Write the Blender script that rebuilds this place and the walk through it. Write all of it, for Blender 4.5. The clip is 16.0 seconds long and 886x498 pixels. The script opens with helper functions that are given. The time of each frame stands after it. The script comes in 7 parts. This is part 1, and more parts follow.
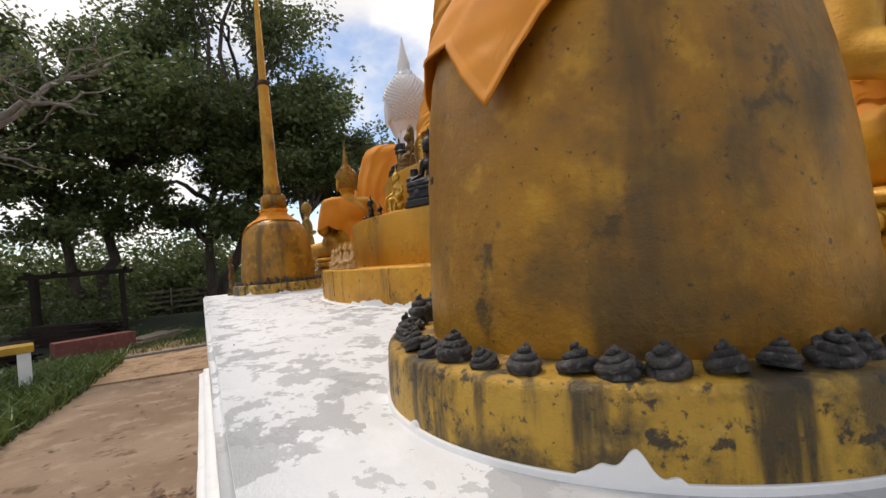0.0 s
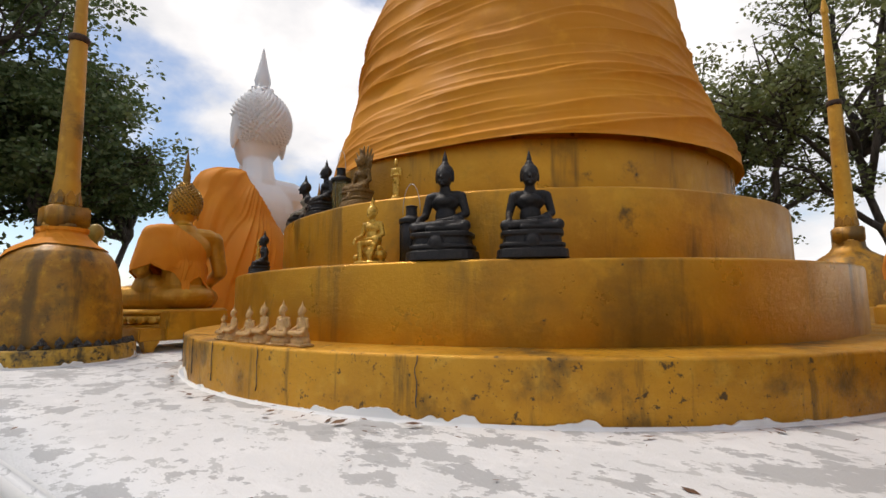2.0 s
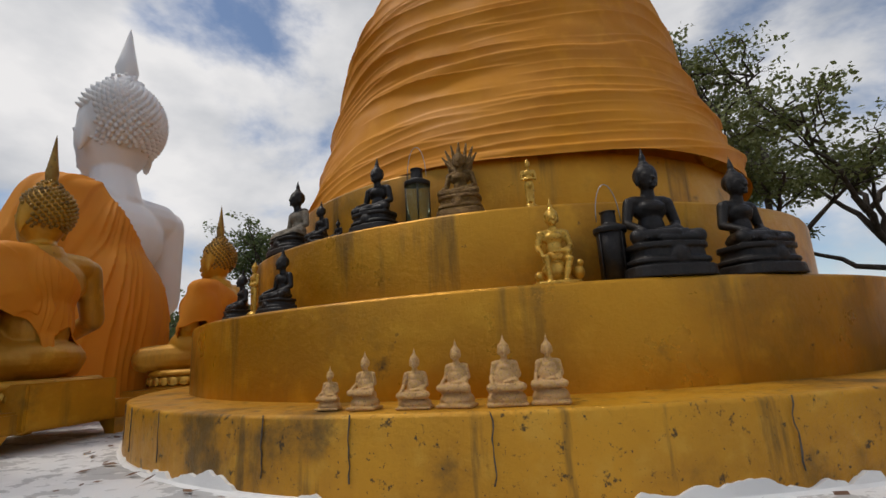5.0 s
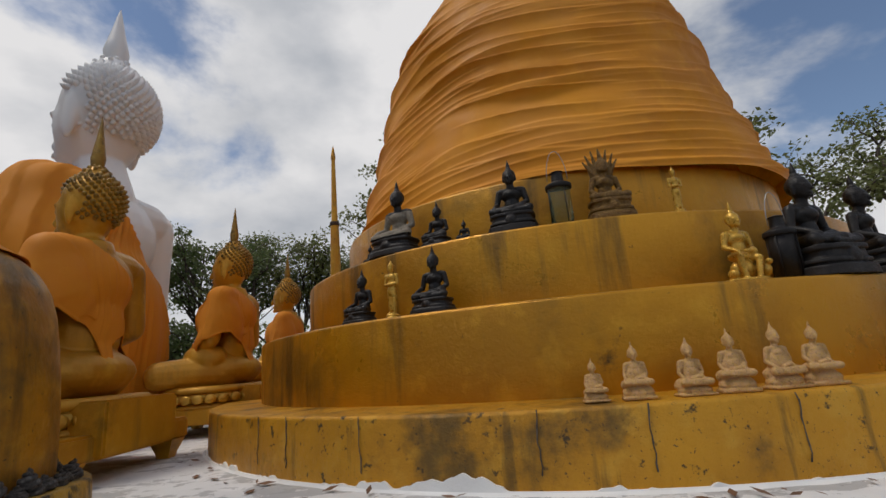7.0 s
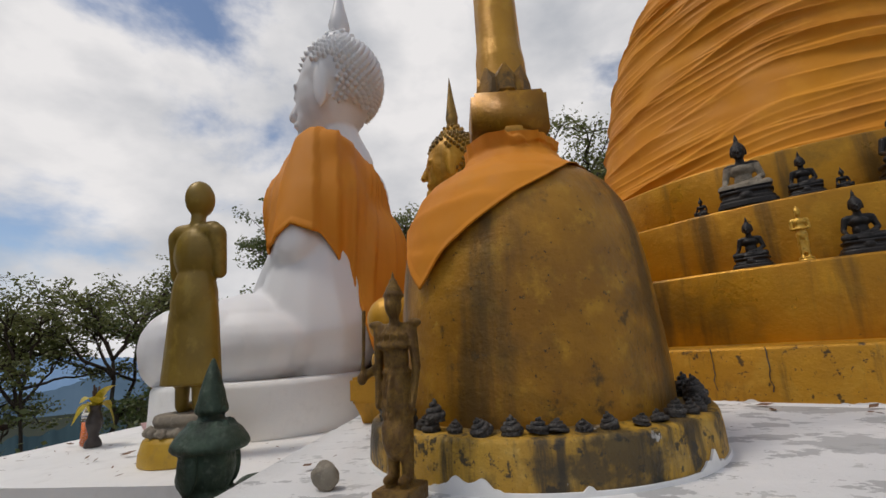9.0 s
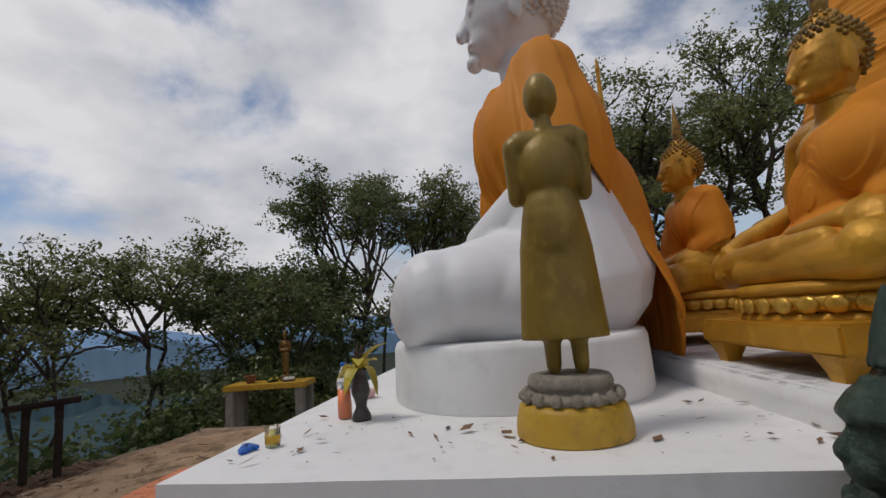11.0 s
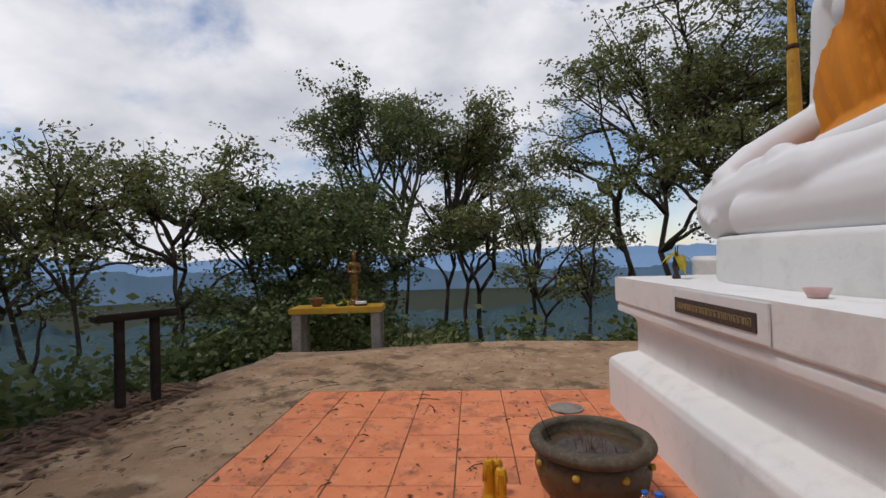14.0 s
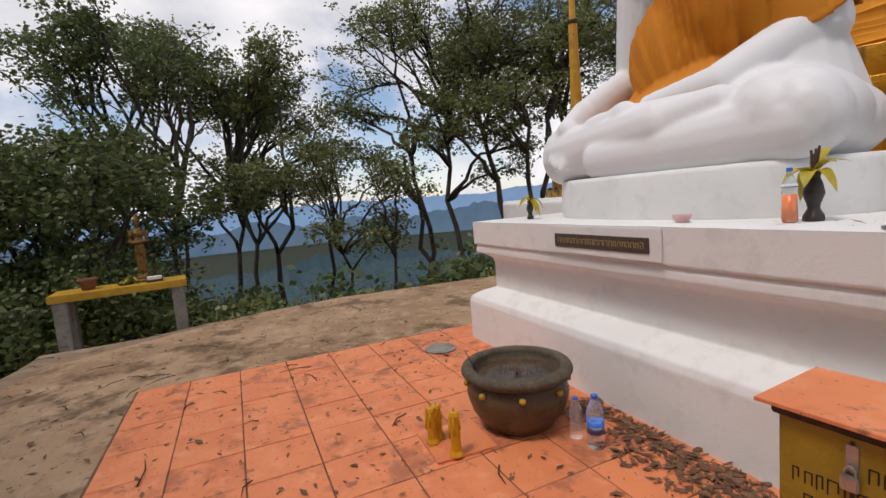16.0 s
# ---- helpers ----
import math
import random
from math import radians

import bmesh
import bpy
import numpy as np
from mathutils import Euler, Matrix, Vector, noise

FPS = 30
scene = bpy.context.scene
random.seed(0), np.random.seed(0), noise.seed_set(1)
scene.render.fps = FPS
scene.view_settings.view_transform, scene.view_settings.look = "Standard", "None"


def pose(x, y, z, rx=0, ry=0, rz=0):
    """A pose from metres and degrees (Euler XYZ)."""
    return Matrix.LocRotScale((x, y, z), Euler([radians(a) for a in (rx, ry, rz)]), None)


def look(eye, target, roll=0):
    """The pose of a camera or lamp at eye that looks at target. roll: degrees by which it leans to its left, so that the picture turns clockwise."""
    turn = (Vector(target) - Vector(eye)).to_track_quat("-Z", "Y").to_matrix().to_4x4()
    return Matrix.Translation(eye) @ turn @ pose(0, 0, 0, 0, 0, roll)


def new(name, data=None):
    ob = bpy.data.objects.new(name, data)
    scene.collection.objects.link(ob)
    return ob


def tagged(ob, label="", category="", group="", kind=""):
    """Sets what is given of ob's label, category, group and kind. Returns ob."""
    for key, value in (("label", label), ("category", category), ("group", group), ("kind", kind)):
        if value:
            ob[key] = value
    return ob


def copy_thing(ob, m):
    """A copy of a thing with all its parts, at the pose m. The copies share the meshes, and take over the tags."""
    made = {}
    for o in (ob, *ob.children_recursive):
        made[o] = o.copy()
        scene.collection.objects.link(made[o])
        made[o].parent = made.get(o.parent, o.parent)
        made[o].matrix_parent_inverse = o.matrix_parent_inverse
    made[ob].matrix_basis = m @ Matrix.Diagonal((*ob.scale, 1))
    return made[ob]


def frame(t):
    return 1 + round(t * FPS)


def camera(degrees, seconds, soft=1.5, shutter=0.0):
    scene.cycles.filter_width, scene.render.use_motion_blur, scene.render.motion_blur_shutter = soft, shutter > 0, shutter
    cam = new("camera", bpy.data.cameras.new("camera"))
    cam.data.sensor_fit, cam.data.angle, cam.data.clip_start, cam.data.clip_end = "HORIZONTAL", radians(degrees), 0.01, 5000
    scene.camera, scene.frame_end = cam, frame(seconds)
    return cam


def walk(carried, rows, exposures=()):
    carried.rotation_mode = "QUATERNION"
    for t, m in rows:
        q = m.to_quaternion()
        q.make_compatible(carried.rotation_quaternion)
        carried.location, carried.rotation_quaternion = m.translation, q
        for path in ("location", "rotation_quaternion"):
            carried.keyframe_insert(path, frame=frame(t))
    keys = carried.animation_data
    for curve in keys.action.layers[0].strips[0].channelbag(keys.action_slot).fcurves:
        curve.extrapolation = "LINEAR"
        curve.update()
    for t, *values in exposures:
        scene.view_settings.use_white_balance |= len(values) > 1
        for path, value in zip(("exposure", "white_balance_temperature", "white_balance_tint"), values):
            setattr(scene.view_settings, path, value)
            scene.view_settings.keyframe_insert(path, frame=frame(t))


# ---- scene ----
cam = camera(87.2, 16.0)
PATH = [
    (0, (-0.484, 0.388, 1.612), (0.278, 2.237, 1.631), -5.0),
    (0.5, (-0.645, 0.848, 1.626), (0.3, 2.61, 1.676), -5.1),
    (1, (-0.794, 1.094, 1.669), (0.446, 2.658, 1.78), -3.2),
    (1.5, (-0.892, 1.393, 1.706), (0.537, 2.781, 1.881), -0.7),
    (2, (-0.96, 1.787, 1.747), (0.548, 3.082, 1.966), -0.4),
    (2.5, (-1.109, 2.061, 1.755), (0.443, 3.298, 2.005), -0.5),
    (3, (-1.284, 2.297, 1.774), (0.313, 3.461, 2.08), -1.8),
    (3.5, (-1.3, 2.611, 1.711), (0.386, 3.629, 2.06), -1.9),
    (3.7, (-1.255, 2.729, 1.709), (0.473, 3.671, 2.063), -1.9),
    (5.8, (-1.195, 3.781, 1.726), (0.726, 4.079, 2.195), -4.1),
    (6, (-1.272, 3.875, 1.73), (0.656, 4.111, 2.208), -4.2),
    (6.5, (-1.438, 4.083, 1.768), (0.492, 4.284, 2.256), -4.4),
    (7, (-1.387, 4.441, 1.706), (0.546, 4.621, 2.186), -4.6),
    (7.5, (-1.407, 4.818, 1.722), (0.527, 5.009, 2.194), -4.6),
    (8, (-1.651, 5.265, 1.718), (0.285, 5.481, 2.173), -3.8),
    (8.5, (-1.76, 5.748, 1.636), (0.168, 6.074, 2.058), -3.6),
    (9, (-1.736, 6.153, 1.648), (0.193, 6.494, 2.053), -3.8),
    (9.5, (-1.788, 6.478, 1.695), (0.139, 6.842, 2.088), -4.0),
    (10, (-1.756, 6.89, 1.638), (0.165, 7.286, 2.028), -4.0),
    (10.2, (-1.719, 7.107, 1.667), (0.209, 7.49, 2.035), -4.2),
    (12.3, (-1.106, 9.279, 1.557), (0.876, 9.393, 1.793), -0.8),
    (12.5, (-1.148, 9.459, 1.455), (0.833, 9.589, 1.699), 0.7),
    (13, (-0.899, 9.892, 1.419), (1.088, 10.047, 1.586), 0.4),
    (13.5, (-0.847, 10.195, 1.431), (1.146, 10.333, 1.525), 0.1),
    (14, (-0.872, 10.419, 1.435), (1.124, 10.542, 1.464), -1.6),
    (14.5, (-0.732, 10.746, 1.433), (1.267, 10.8, 1.385), -2.8),
    (15, (-0.684, 10.971, 1.464), (1.31, 10.859, 1.356), -3.7),
    (15.5, (-0.71, 11.13, 1.495), (1.242, 10.726, 1.334), -4.6),
    (16, (-0.596, 11.264, 1.447), (1.221, 10.457, 1.234), -4.6),
]
walk(cam, [(t, look(eye, target, roll)) for t, eye, target, roll in PATH], [
    (0, 0.40, 7000, 13), (0.5, 0.60, 7100, 13), (1, 0.58, 7100, 13), (1.5, 0.42, 7000, 13), (2.5, 0.10, 6850, 12), (3.7, -0.06, 6800, 11),
    (6, -0.30, 6650, 11), (7.5, -0.33, 6650, 11), (9, -0.24, 6750, 12), (10, -0.32, 6650, 12),
    (12.5, -0.56, 6400, 15), (13.5, -0.34, 6400, 13), (14.5, -0.04, 6500, 15), (15, -0.04, 6550, 15), (16, 0.08, 6700, 15)])

# ---- light ----
world = bpy.data.worlds.new("sky")
scene.world = world
world.use_nodes = True
wn, wl = world.node_tree.nodes, world.node_tree.links
wn.clear()
SUN_EL, SUN_AZ = 65.0, 342.0


def build_sky():
    out = wn.new("ShaderNodeOutputWorld")
    bg = wn.new("ShaderNodeBackground")
    sky = wn.new("ShaderNodeTexSky")
    sky.sky_type, sky.sun_disc = "NISHITA", False
    sky.sun_elevation, sky.sun_rotation = radians(SUN_EL), radians(SUN_AZ)
    sky.altitude, sky.dust_density = 600, 0.6
    coord = wn.new("ShaderNodeTexCoord")
    stretch = wn.new("ShaderNodeMapping")
    stretch.inputs["Scale"].default_value = (1.0, 1.0, 1.7)
    stretch.inputs["Location"].default_value = (3.1, 0.7, 0.4)
    wl.new(coord.outputs["Generated"], stretch.inputs["Vector"])
    cover = wn.new("ShaderNodeTexNoise")
    cover.inputs["Scale"].default_value, cover.inputs["Detail"].default_value = 1.7, 7.0
    cover.inputs["Roughness"].default_value, cover.inputs["Distortion"].default_value = 0.55, 0.15
    wl.new(stretch.outputs[0], cover.inputs["Vector"])
    edge = wn.new("ShaderNodeMapRange")
    edge.interpolation_type = "SMOOTHSTEP"
    edge.inputs["From Min"].default_value, edge.inputs["From Max"].default_value = 0.412, 0.535
    wl.new(cover.outputs["Fac"], edge.inputs["Value"])
    grey = wn.new("ShaderNodeTexNoise")
    grey.inputs["Scale"].default_value, grey.inputs["Detail"].default_value = 3.7, 6.0
    wl.new(stretch.outputs[0], grey.inputs["Vector"])
    ramp = wn.new("ShaderNodeValToRGB")
    ramp.color_ramp.elements[0].position, ramp.color_ramp.elements[0].color = 0.33, (0.52, 0.56, 0.62, 1)
    ramp.color_ramp.elements[1].position, ramp.color_ramp.elements[1].color = 0.64, (0.94, 0.95, 0.97, 1)
    wl.new(grey.outputs["Fac"], ramp.inputs["Fac"])
    dim = wn.new("ShaderNodeVectorMath")
    dim.operation = "SCALE"
    dim.inputs["Scale"].default_value = 0.13
    wl.new(sky.outputs[0], dim.inputs[0])
    mix = wn.new("ShaderNodeMixRGB")
    wl.new(edge.outputs[0], mix.inputs["Fac"])
    wl.new(dim.outputs[0], mix.inputs["Color1"])
    wl.new(ramp.outputs[0], mix.inputs["Color2"])
    wl.new(mix.outputs[0], bg.inputs["Color"])
    bg.inputs["Strength"].default_value = 1.0
    wl.new(bg.outputs[0], out.inputs["Surface"])


build_sky()
sun = new("sun", bpy.data.lights.new("sun", "SUN"))
sun.data.energy, sun.data.angle, sun.data.color = 1.7, radians(12), (1.0, 0.95, 0.87)
sun_way = Vector((math.sin(radians(SUN_AZ)) * math.cos(radians(SUN_EL)), math.cos(radians(SUN_AZ)) * math.cos(radians(SUN_EL)), math.sin(radians(SUN_EL))))
sun.matrix_world = look(sun_way * 60, (0, 0, 0))

# ---- materials ----


def surface(name, cols, scale=3.0, rough=0.6, metal=0.0, bump=0.15, grain=60.0, stain=None, streak=None, stretch=(1, 1, 1), island=False, thin=0.0):
    """A procedural surface: two or three colours mixed by coarse and fine noise, stains and streaks with their own shapes, and fine relief."""
    m = bpy.data.materials.new(name)
    m.use_nodes = True
    n, l = m.node_tree.nodes, m.node_tree.links
    b = n["Principled BSDF"]
    tc = n.new("ShaderNodeTexCoord")
    mp = n.new("ShaderNodeMapping")
    mp.inputs["Scale"].default_value = stretch
    l.new(tc.outputs["Object"], mp.inputs["Vector"])
    info = n.new("ShaderNodeObjectInfo")
    shift = n.new("ShaderNodeVectorMath")
    shift.operation = "ADD"
    l.new(mp.outputs[0], shift.inputs[0])
    mul = n.new("ShaderNodeMath")
    mul.operation = "MULTIPLY"
    mul.inputs[1].default_value = 7.0
    l.new(info.outputs["Random"], mul.inputs[0])
    l.new(mul.outputs[0], shift.inputs[1])

    def noise_node(sc, detail=6.0, rgh=0.6, vec=None):
        t = n.new("ShaderNodeTexNoise")
        t.inputs["Scale"].default_value, t.inputs["Detail"].default_value, t.inputs["Roughness"].default_value = sc, detail, rgh
        l.new(vec or shift.outputs[0], t.inputs["Vector"])
        return t.outputs["Fac"]

    def remap(fac, lo, hi, out=1.0):
        r = n.new("ShaderNodeMapRange")
        r.interpolation_type = "SMOOTHSTEP"
        r.inputs["From Min"].default_value, r.inputs["From Max"].default_value, r.inputs["To Max"].default_value = lo, hi, out
        l.new(fac, r.inputs["Value"])
        return r.outputs[0]

    def mixed(fac, c1, c2):
        x = n.new("ShaderNodeMixRGB")
        l.new(fac, x.inputs["Fac"])
        for key, c in (("Color1", c1), ("Color2", c2)):
            if isinstance(c, tuple):
                x.inputs[key].default_value = (*c, 1)
            else:
                l.new(c, x.inputs[key])
        return x.outputs[0]

    coarse = noise_node(scale)
    col = mixed(remap(coarse, 0.35, 0.65), cols[0], cols[1])
    if len(cols) > 2:
        col = mixed(remap(noise_node(scale * 4.3), 0.50, 0.70, 0.8), col, cols[2])
    if island:
        geo = n.new("ShaderNodeNewGeometry")
        col = mixed(remap(geo.outputs["Random Per Island"], 0.0, 1.0), col, cols[-1])
        col = mixed(remap(geo.outputs["Random Per Island"], 0.80, 1.0, 0.7), col, cols[0])
    ro = remap(noise_node(scale * 2.1), 0.3, 0.7)
    rr = n.new("ShaderNodeMapRange")
    rr.inputs["To Min"].default_value, rr.inputs["To Max"].default_value = max(0.05, rough - 0.12), min(1.0, rough + 0.12)
    l.new(ro, rr.inputs["Value"])
    l.new(rr.outputs[0], b.inputs["Roughness"])
    for spec in stain or ():
        c, sc, lo, hi, amount = spec
        col = mixed(remap(noise_node(sc, 8.0, 0.65), lo, hi, amount), col, c)
    if streak:
        c, sc, lo, hi, amount = streak
        m2 = n.new("ShaderNodeMapping")
        m2.inputs["Scale"].default_value = (1, 1, 0.12)
        l.new(shift.outputs[0], m2.inputs["Vector"])
        col = mixed(remap(noise_node(sc, 5.0, 0.6, m2.outputs[0]), lo, hi, amount), col, c)
    l.new(col, b.inputs["Base Color"])
    b.inputs["Metallic"].default_value = metal
    b.inputs["Specular IOR Level"].default_value = 0.5 if rough < 0.84 else 0.12
    if bump:
        bn = n.new("ShaderNodeBump")
        bn.inputs["Strength"].default_value, bn.inputs["Distance"].default_value = bump, 0.02
        l.new(noise_node(grain, 6.0, 0.7), bn.inputs["Height"])
        l.new(bn.outputs[0], b.inputs["Normal"])
    if thin:
        tr = n.new("ShaderNodeBsdfTranslucent")
        l.new(col, tr.inputs["Color"])
        mx = n.new("ShaderNodeMixShader")
        mx.inputs["Fac"].default_value = thin
        l.new(b.outputs[0], mx.inputs[1])
        l.new(tr.outputs[0], mx.inputs[2])
        l.new(mx.outputs[0], n["Material Output"].inputs["Surface"])
    return m


GOLD = surface("weathered_gold_paint", [(0.60, 0.30, 0.018), (0.46, 0.215, 0.014), (0.66, 0.36, 0.035)], 2.2, 0.44, 0.3, 0.25, 45, stain=[((0.10, 0.06, 0.015), 2.6, 0.56, 0.74, 0.75), ((0.03, 0.025, 0.015), 9.0, 0.64, 0.72, 0.8)], streak=((0.13, 0.085, 0.02), 7.0, 0.55, 0.75, 0.7))
GOLD_TIER = surface("brushed_ochre_gold_paint", [(0.57, 0.265, 0.009), (0.42, 0.185, 0.007), (0.61, 0.30, 0.016)], 1.6, 0.38, 0.45, 0.24, 40, stain=[((0.14, 0.085, 0.014), 1.3, 0.50, 0.68, 0.7), ((0.05, 0.036, 0.014), 4.0, 0.62, 0.74, 0.8), ((0.028, 0.022, 0.014), 16.0, 0.66, 0.72, 0.8)], streak=((0.09, 0.055, 0.014), 5.0, 0.54, 0.70, 0.75))
GOLD_MOULD = surface("mouldy_gold_paint", [(0.60, 0.29, 0.015), (0.45, 0.205, 0.010), (0.62, 0.33, 0.035)], 2.4, 0.45, 0.35, 0.4, 34, stain=[((0.08, 0.055, 0.018), 2.4, 0.53, 0.68, 0.8), ((0.026, 0.022, 0.015), 20.0, 0.60, 0.66, 0.85), ((0.03, 0.026, 0.02), 70.0, 0.62, 0.67, 0.85), ((0.62, 0.60, 0.56), 5.5, 0.71, 0.72, 0.9)], streak=((0.07, 0.048, 0.016), 13.0, 0.57, 0.70, 0.6))
GOLD_HAIR = surface("dark_gold_hair_paint", [(0.34, 0.19, 0.022), (0.22, 0.12, 0.016), (0.42, 0.26, 0.04)], 9.0, 0.42, 0.3, 0.3, 60, stain=[((0.05, 0.034, 0.014), 12.0, 0.52, 0.64, 0.8)])
GOLD_BRONZE = surface("brushed_bronze_paint", [(0.46, 0.215, 0.012), (0.30, 0.132, 0.009), (0.54, 0.28, 0.022)], 3.2, 0.42, 0.3, 0.26, 34, stain=[((0.11, 0.065, 0.016), 2.6, 0.50, 0.66, 0.7), ((0.05, 0.035, 0.014), 11.0, 0.58, 0.68, 0.75), ((0.03, 0.024, 0.014), 60.0, 0.62, 0.67, 0.8), ((0.60, 0.38, 0.06), 30.0, 0.66, 0.72, 0.6)], streak=((0.085, 0.052, 0.016), 4.5, 0.48, 0.62, 0.8))
RING_MOULD = surface("black_streaked_gold_paint", [(0.52, 0.30, 0.03), (0.42, 0.23, 0.022), (0.56, 0.35, 0.07)], 3.0, 0.5, 0.12, 0.5, 40, stain=[((0.045, 0.034, 0.016), 4.5, 0.48, 0.60, 0.85), ((0.022, 0.019, 0.014), 26.0, 0.55, 0.62, 0.9), ((0.03, 0.026, 0.02), 70.0, 0.60, 0.66, 0.8), ((0.66, 0.64, 0.60), 8.0, 0.665, 0.68, 0.9)], streak=((0.03, 0.024, 0.014), 13.0, 0.47, 0.62, 0.9))
GOLD_BRIGHT = surface("bright_gold_paint", [(0.62, 0.36, 0.05), (0.50, 0.27, 0.03), (0.66, 0.42, 0.09)], 5.0, 0.33, 0.45, 0.12, 60, stain=[((0.12, 0.07, 0.02), 4.0, 0.62, 0.76, 0.7)])
BLACK = surface("black_lacquered_bronze", [(0.010, 0.009, 0.0085), (0.016, 0.013, 0.012), (0.028, 0.023, 0.02)], 9.0, 0.46, 0.0, 0.2, 70, stain=[((0.06, 0.05, 0.042), 14.0, 0.63, 0.74, 0.5)])
BLACK.node_tree.nodes["Principled BSDF"].inputs["Specular IOR Level"].default_value = 0.3
CURL = surface("dark_weathered_cement", [(0.028, 0.025, 0.023), (0.07, 0.062, 0.056), (0.20, 0.185, 0.17)], 16.0, 0.55, 0.0, 0.7, 90, stain=[((0.20, 0.195, 0.185), 22.0, 0.58, 0.70, 0.6)])
CLAY = surface("flaking_gold_clay", [(0.60, 0.36, 0.09), (0.55, 0.31, 0.14), (0.66, 0.47, 0.32)], 16.0, 0.55, 0.15, 0.4, 120, stain=[((0.16, 0.08, 0.025), 22.0, 0.54, 0.66, 0.8), ((0.60, 0.48, 0.40), 34.0, 0.62, 0.66, 0.8)])
WHITE = surface("white_lime_paint", [(0.80, 0.79, 0.77), (0.76, 0.755, 0.74), (0.70, 0.69, 0.67)], 1.6, 0.75, 0.0, 0.15, 45, stain=[((0.50, 0.47, 0.42), 7.0, 0.70, 0.78, 0.6)])
WHITE_PEEL = surface("peeling_white_paint", [(0.72, 0.715, 0.71), (0.66, 0.66, 0.655), (0.76, 0.755, 0.75)], 2.0, 0.7, 0.0, 0.3, 40, stain=[((0.38, 0.38, 0.38), 2.6, 0.56, 0.572, 0.8), ((0.36, 0.36, 0.36), 7.0, 0.565, 0.578, 0.8), ((0.44, 0.44, 0.43), 19.0, 0.59, 0.60, 0.75), ((0.22, 0.20, 0.18), 34.0, 0.675, 0.69, 0.7)], stretch=(1.0, 0.62, 1))
WHITE_STATUE = surface("satin_white_paint", [(0.80, 0.79, 0.79), (0.77, 0.765, 0.77)], 1.2, 0.5, 0.0, 0.06, 30, stain=[((0.60, 0.53, 0.42), 2.0, 0.66, 0.82, 0.5)])
CLOTH = surface("orange_robe_cloth", [(0.76, 0.30, 0.010), (0.69, 0.255, 0.008), (0.79, 0.325, 0.015)], 1.5, 0.72, 0.0, 0.05, 380, thin=0.12)
CLOTH_DEEP = surface("saffron_robe_cloth", [(0.74, 0.265, 0.010), (0.68, 0.23, 0.008), (0.76, 0.29, 0.014)], 1.5, 0.75, 0.0, 0.05, 380, thin=0.12)
CLOTH_AGED = surface("faded_saffron_cloth", [(0.78, 0.28, 0.010), (0.70, 0.235, 0.008), (0.74, 0.275, 0.016)], 2.5, 0.75, 0.0, 0.06, 300, thin=0.1, stain=[((0.42, 0.16, 0.03), 5.0, 0.62, 0.75, 0.5)])
GREEN_BRONZE = surface("green_patina_bronze", [(0.03, 0.05, 0.035), (0.05, 0.085, 0.06), (0.10, 0.13, 0.10)], 16.0, 0.45, 0.5, 0.5, 90, stain=[((0.012, 0.014, 0.012), 10.0, 0.52, 0.66, 0.8)])
BROWN_BRONZE = surface("brown_flaked_bronze", [(0.13, 0.065, 0.016), (0.24, 0.135, 0.028), (0.045, 0.026, 0.012)], 22.0, 0.42, 0.45, 0.5, 90)
TILE = surface("terracotta_floor_tile", [(0.76, 0.245, 0.095), (0.68, 0.205, 0.08), (0.80, 0.30, 0.14)], 1.7, 0.55, 0.0, 0.25, 55, stain=[((0.30, 0.095, 0.045), 3.0, 0.52, 0.66, 0.7), ((0.13, 0.06, 0.035), 7.0, 0.585, 0.69, 0.65), ((0.08, 0.05, 0.035), 30.0, 0.63, 0.68, 0.75)])
GROUT = surface("dirty_tile_bedding", [(0.14, 0.08, 0.05), (0.20, 0.12, 0.08)], 8.0, 0.9, 0.0, 0.4, 80)
CONCRETE = surface("weathered_concrete_slab", [(0.42, 0.28, 0.17), (0.31, 0.195, 0.115), (0.48, 0.35, 0.235)], 1.3, 0.85, 0.0, 0.6, 30, stain=[((0.075, 0.05, 0.03), 2.0, 0.50, 0.64, 0.7), ((0.055, 0.04, 0.026), 9.0, 0.58, 0.66, 0.7), ((0.42, 0.34, 0.25), 22.0, 0.64, 0.68, 0.6)])
SOIL = surface("trodden_earth", [(0.30, 0.215, 0.15), (0.22, 0.15, 0.10), (0.36, 0.27, 0.19)], 0.8, 0.95, 0.0, 0.6, 14, stain=[((0.10, 0.07, 0.04), 3.0, 0.58, 0.68, 0.7)])
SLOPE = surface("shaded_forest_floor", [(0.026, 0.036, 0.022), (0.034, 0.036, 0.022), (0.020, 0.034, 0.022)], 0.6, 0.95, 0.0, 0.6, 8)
LEAF_DARK = surface("dark_green_leaf", [(0.068, 0.108, 0.032), (0.095, 0.145, 0.042), (0.17, 0.195, 0.07)], 0.8, 0.5, 0.0, 0.0, island=True, thin=0.38)
LEAF_OLIVE = surface("olive_green_leaf", [(0.125, 0.15, 0.045), (0.165, 0.19, 0.056), (0.22, 0.235, 0.085)], 0.8, 0.5, 0.0, 0.0, island=True, thin=0.35)
LEAF_GRASS = surface("grass_blade", [(0.05, 0.10, 0.018), (0.08, 0.14, 0.025), (0.12, 0.15, 0.04)], 0.8, 0.5, 0.0, 0.0, island=True, thin=0.3)
LEAF_DRY = surface("dry_brown_leaf", [(0.12, 0.055, 0.028), (0.07, 0.034, 0.018), (0.20, 0.105, 0.052)], 5.0, 0.8, 0.0, 0.0, island=True)
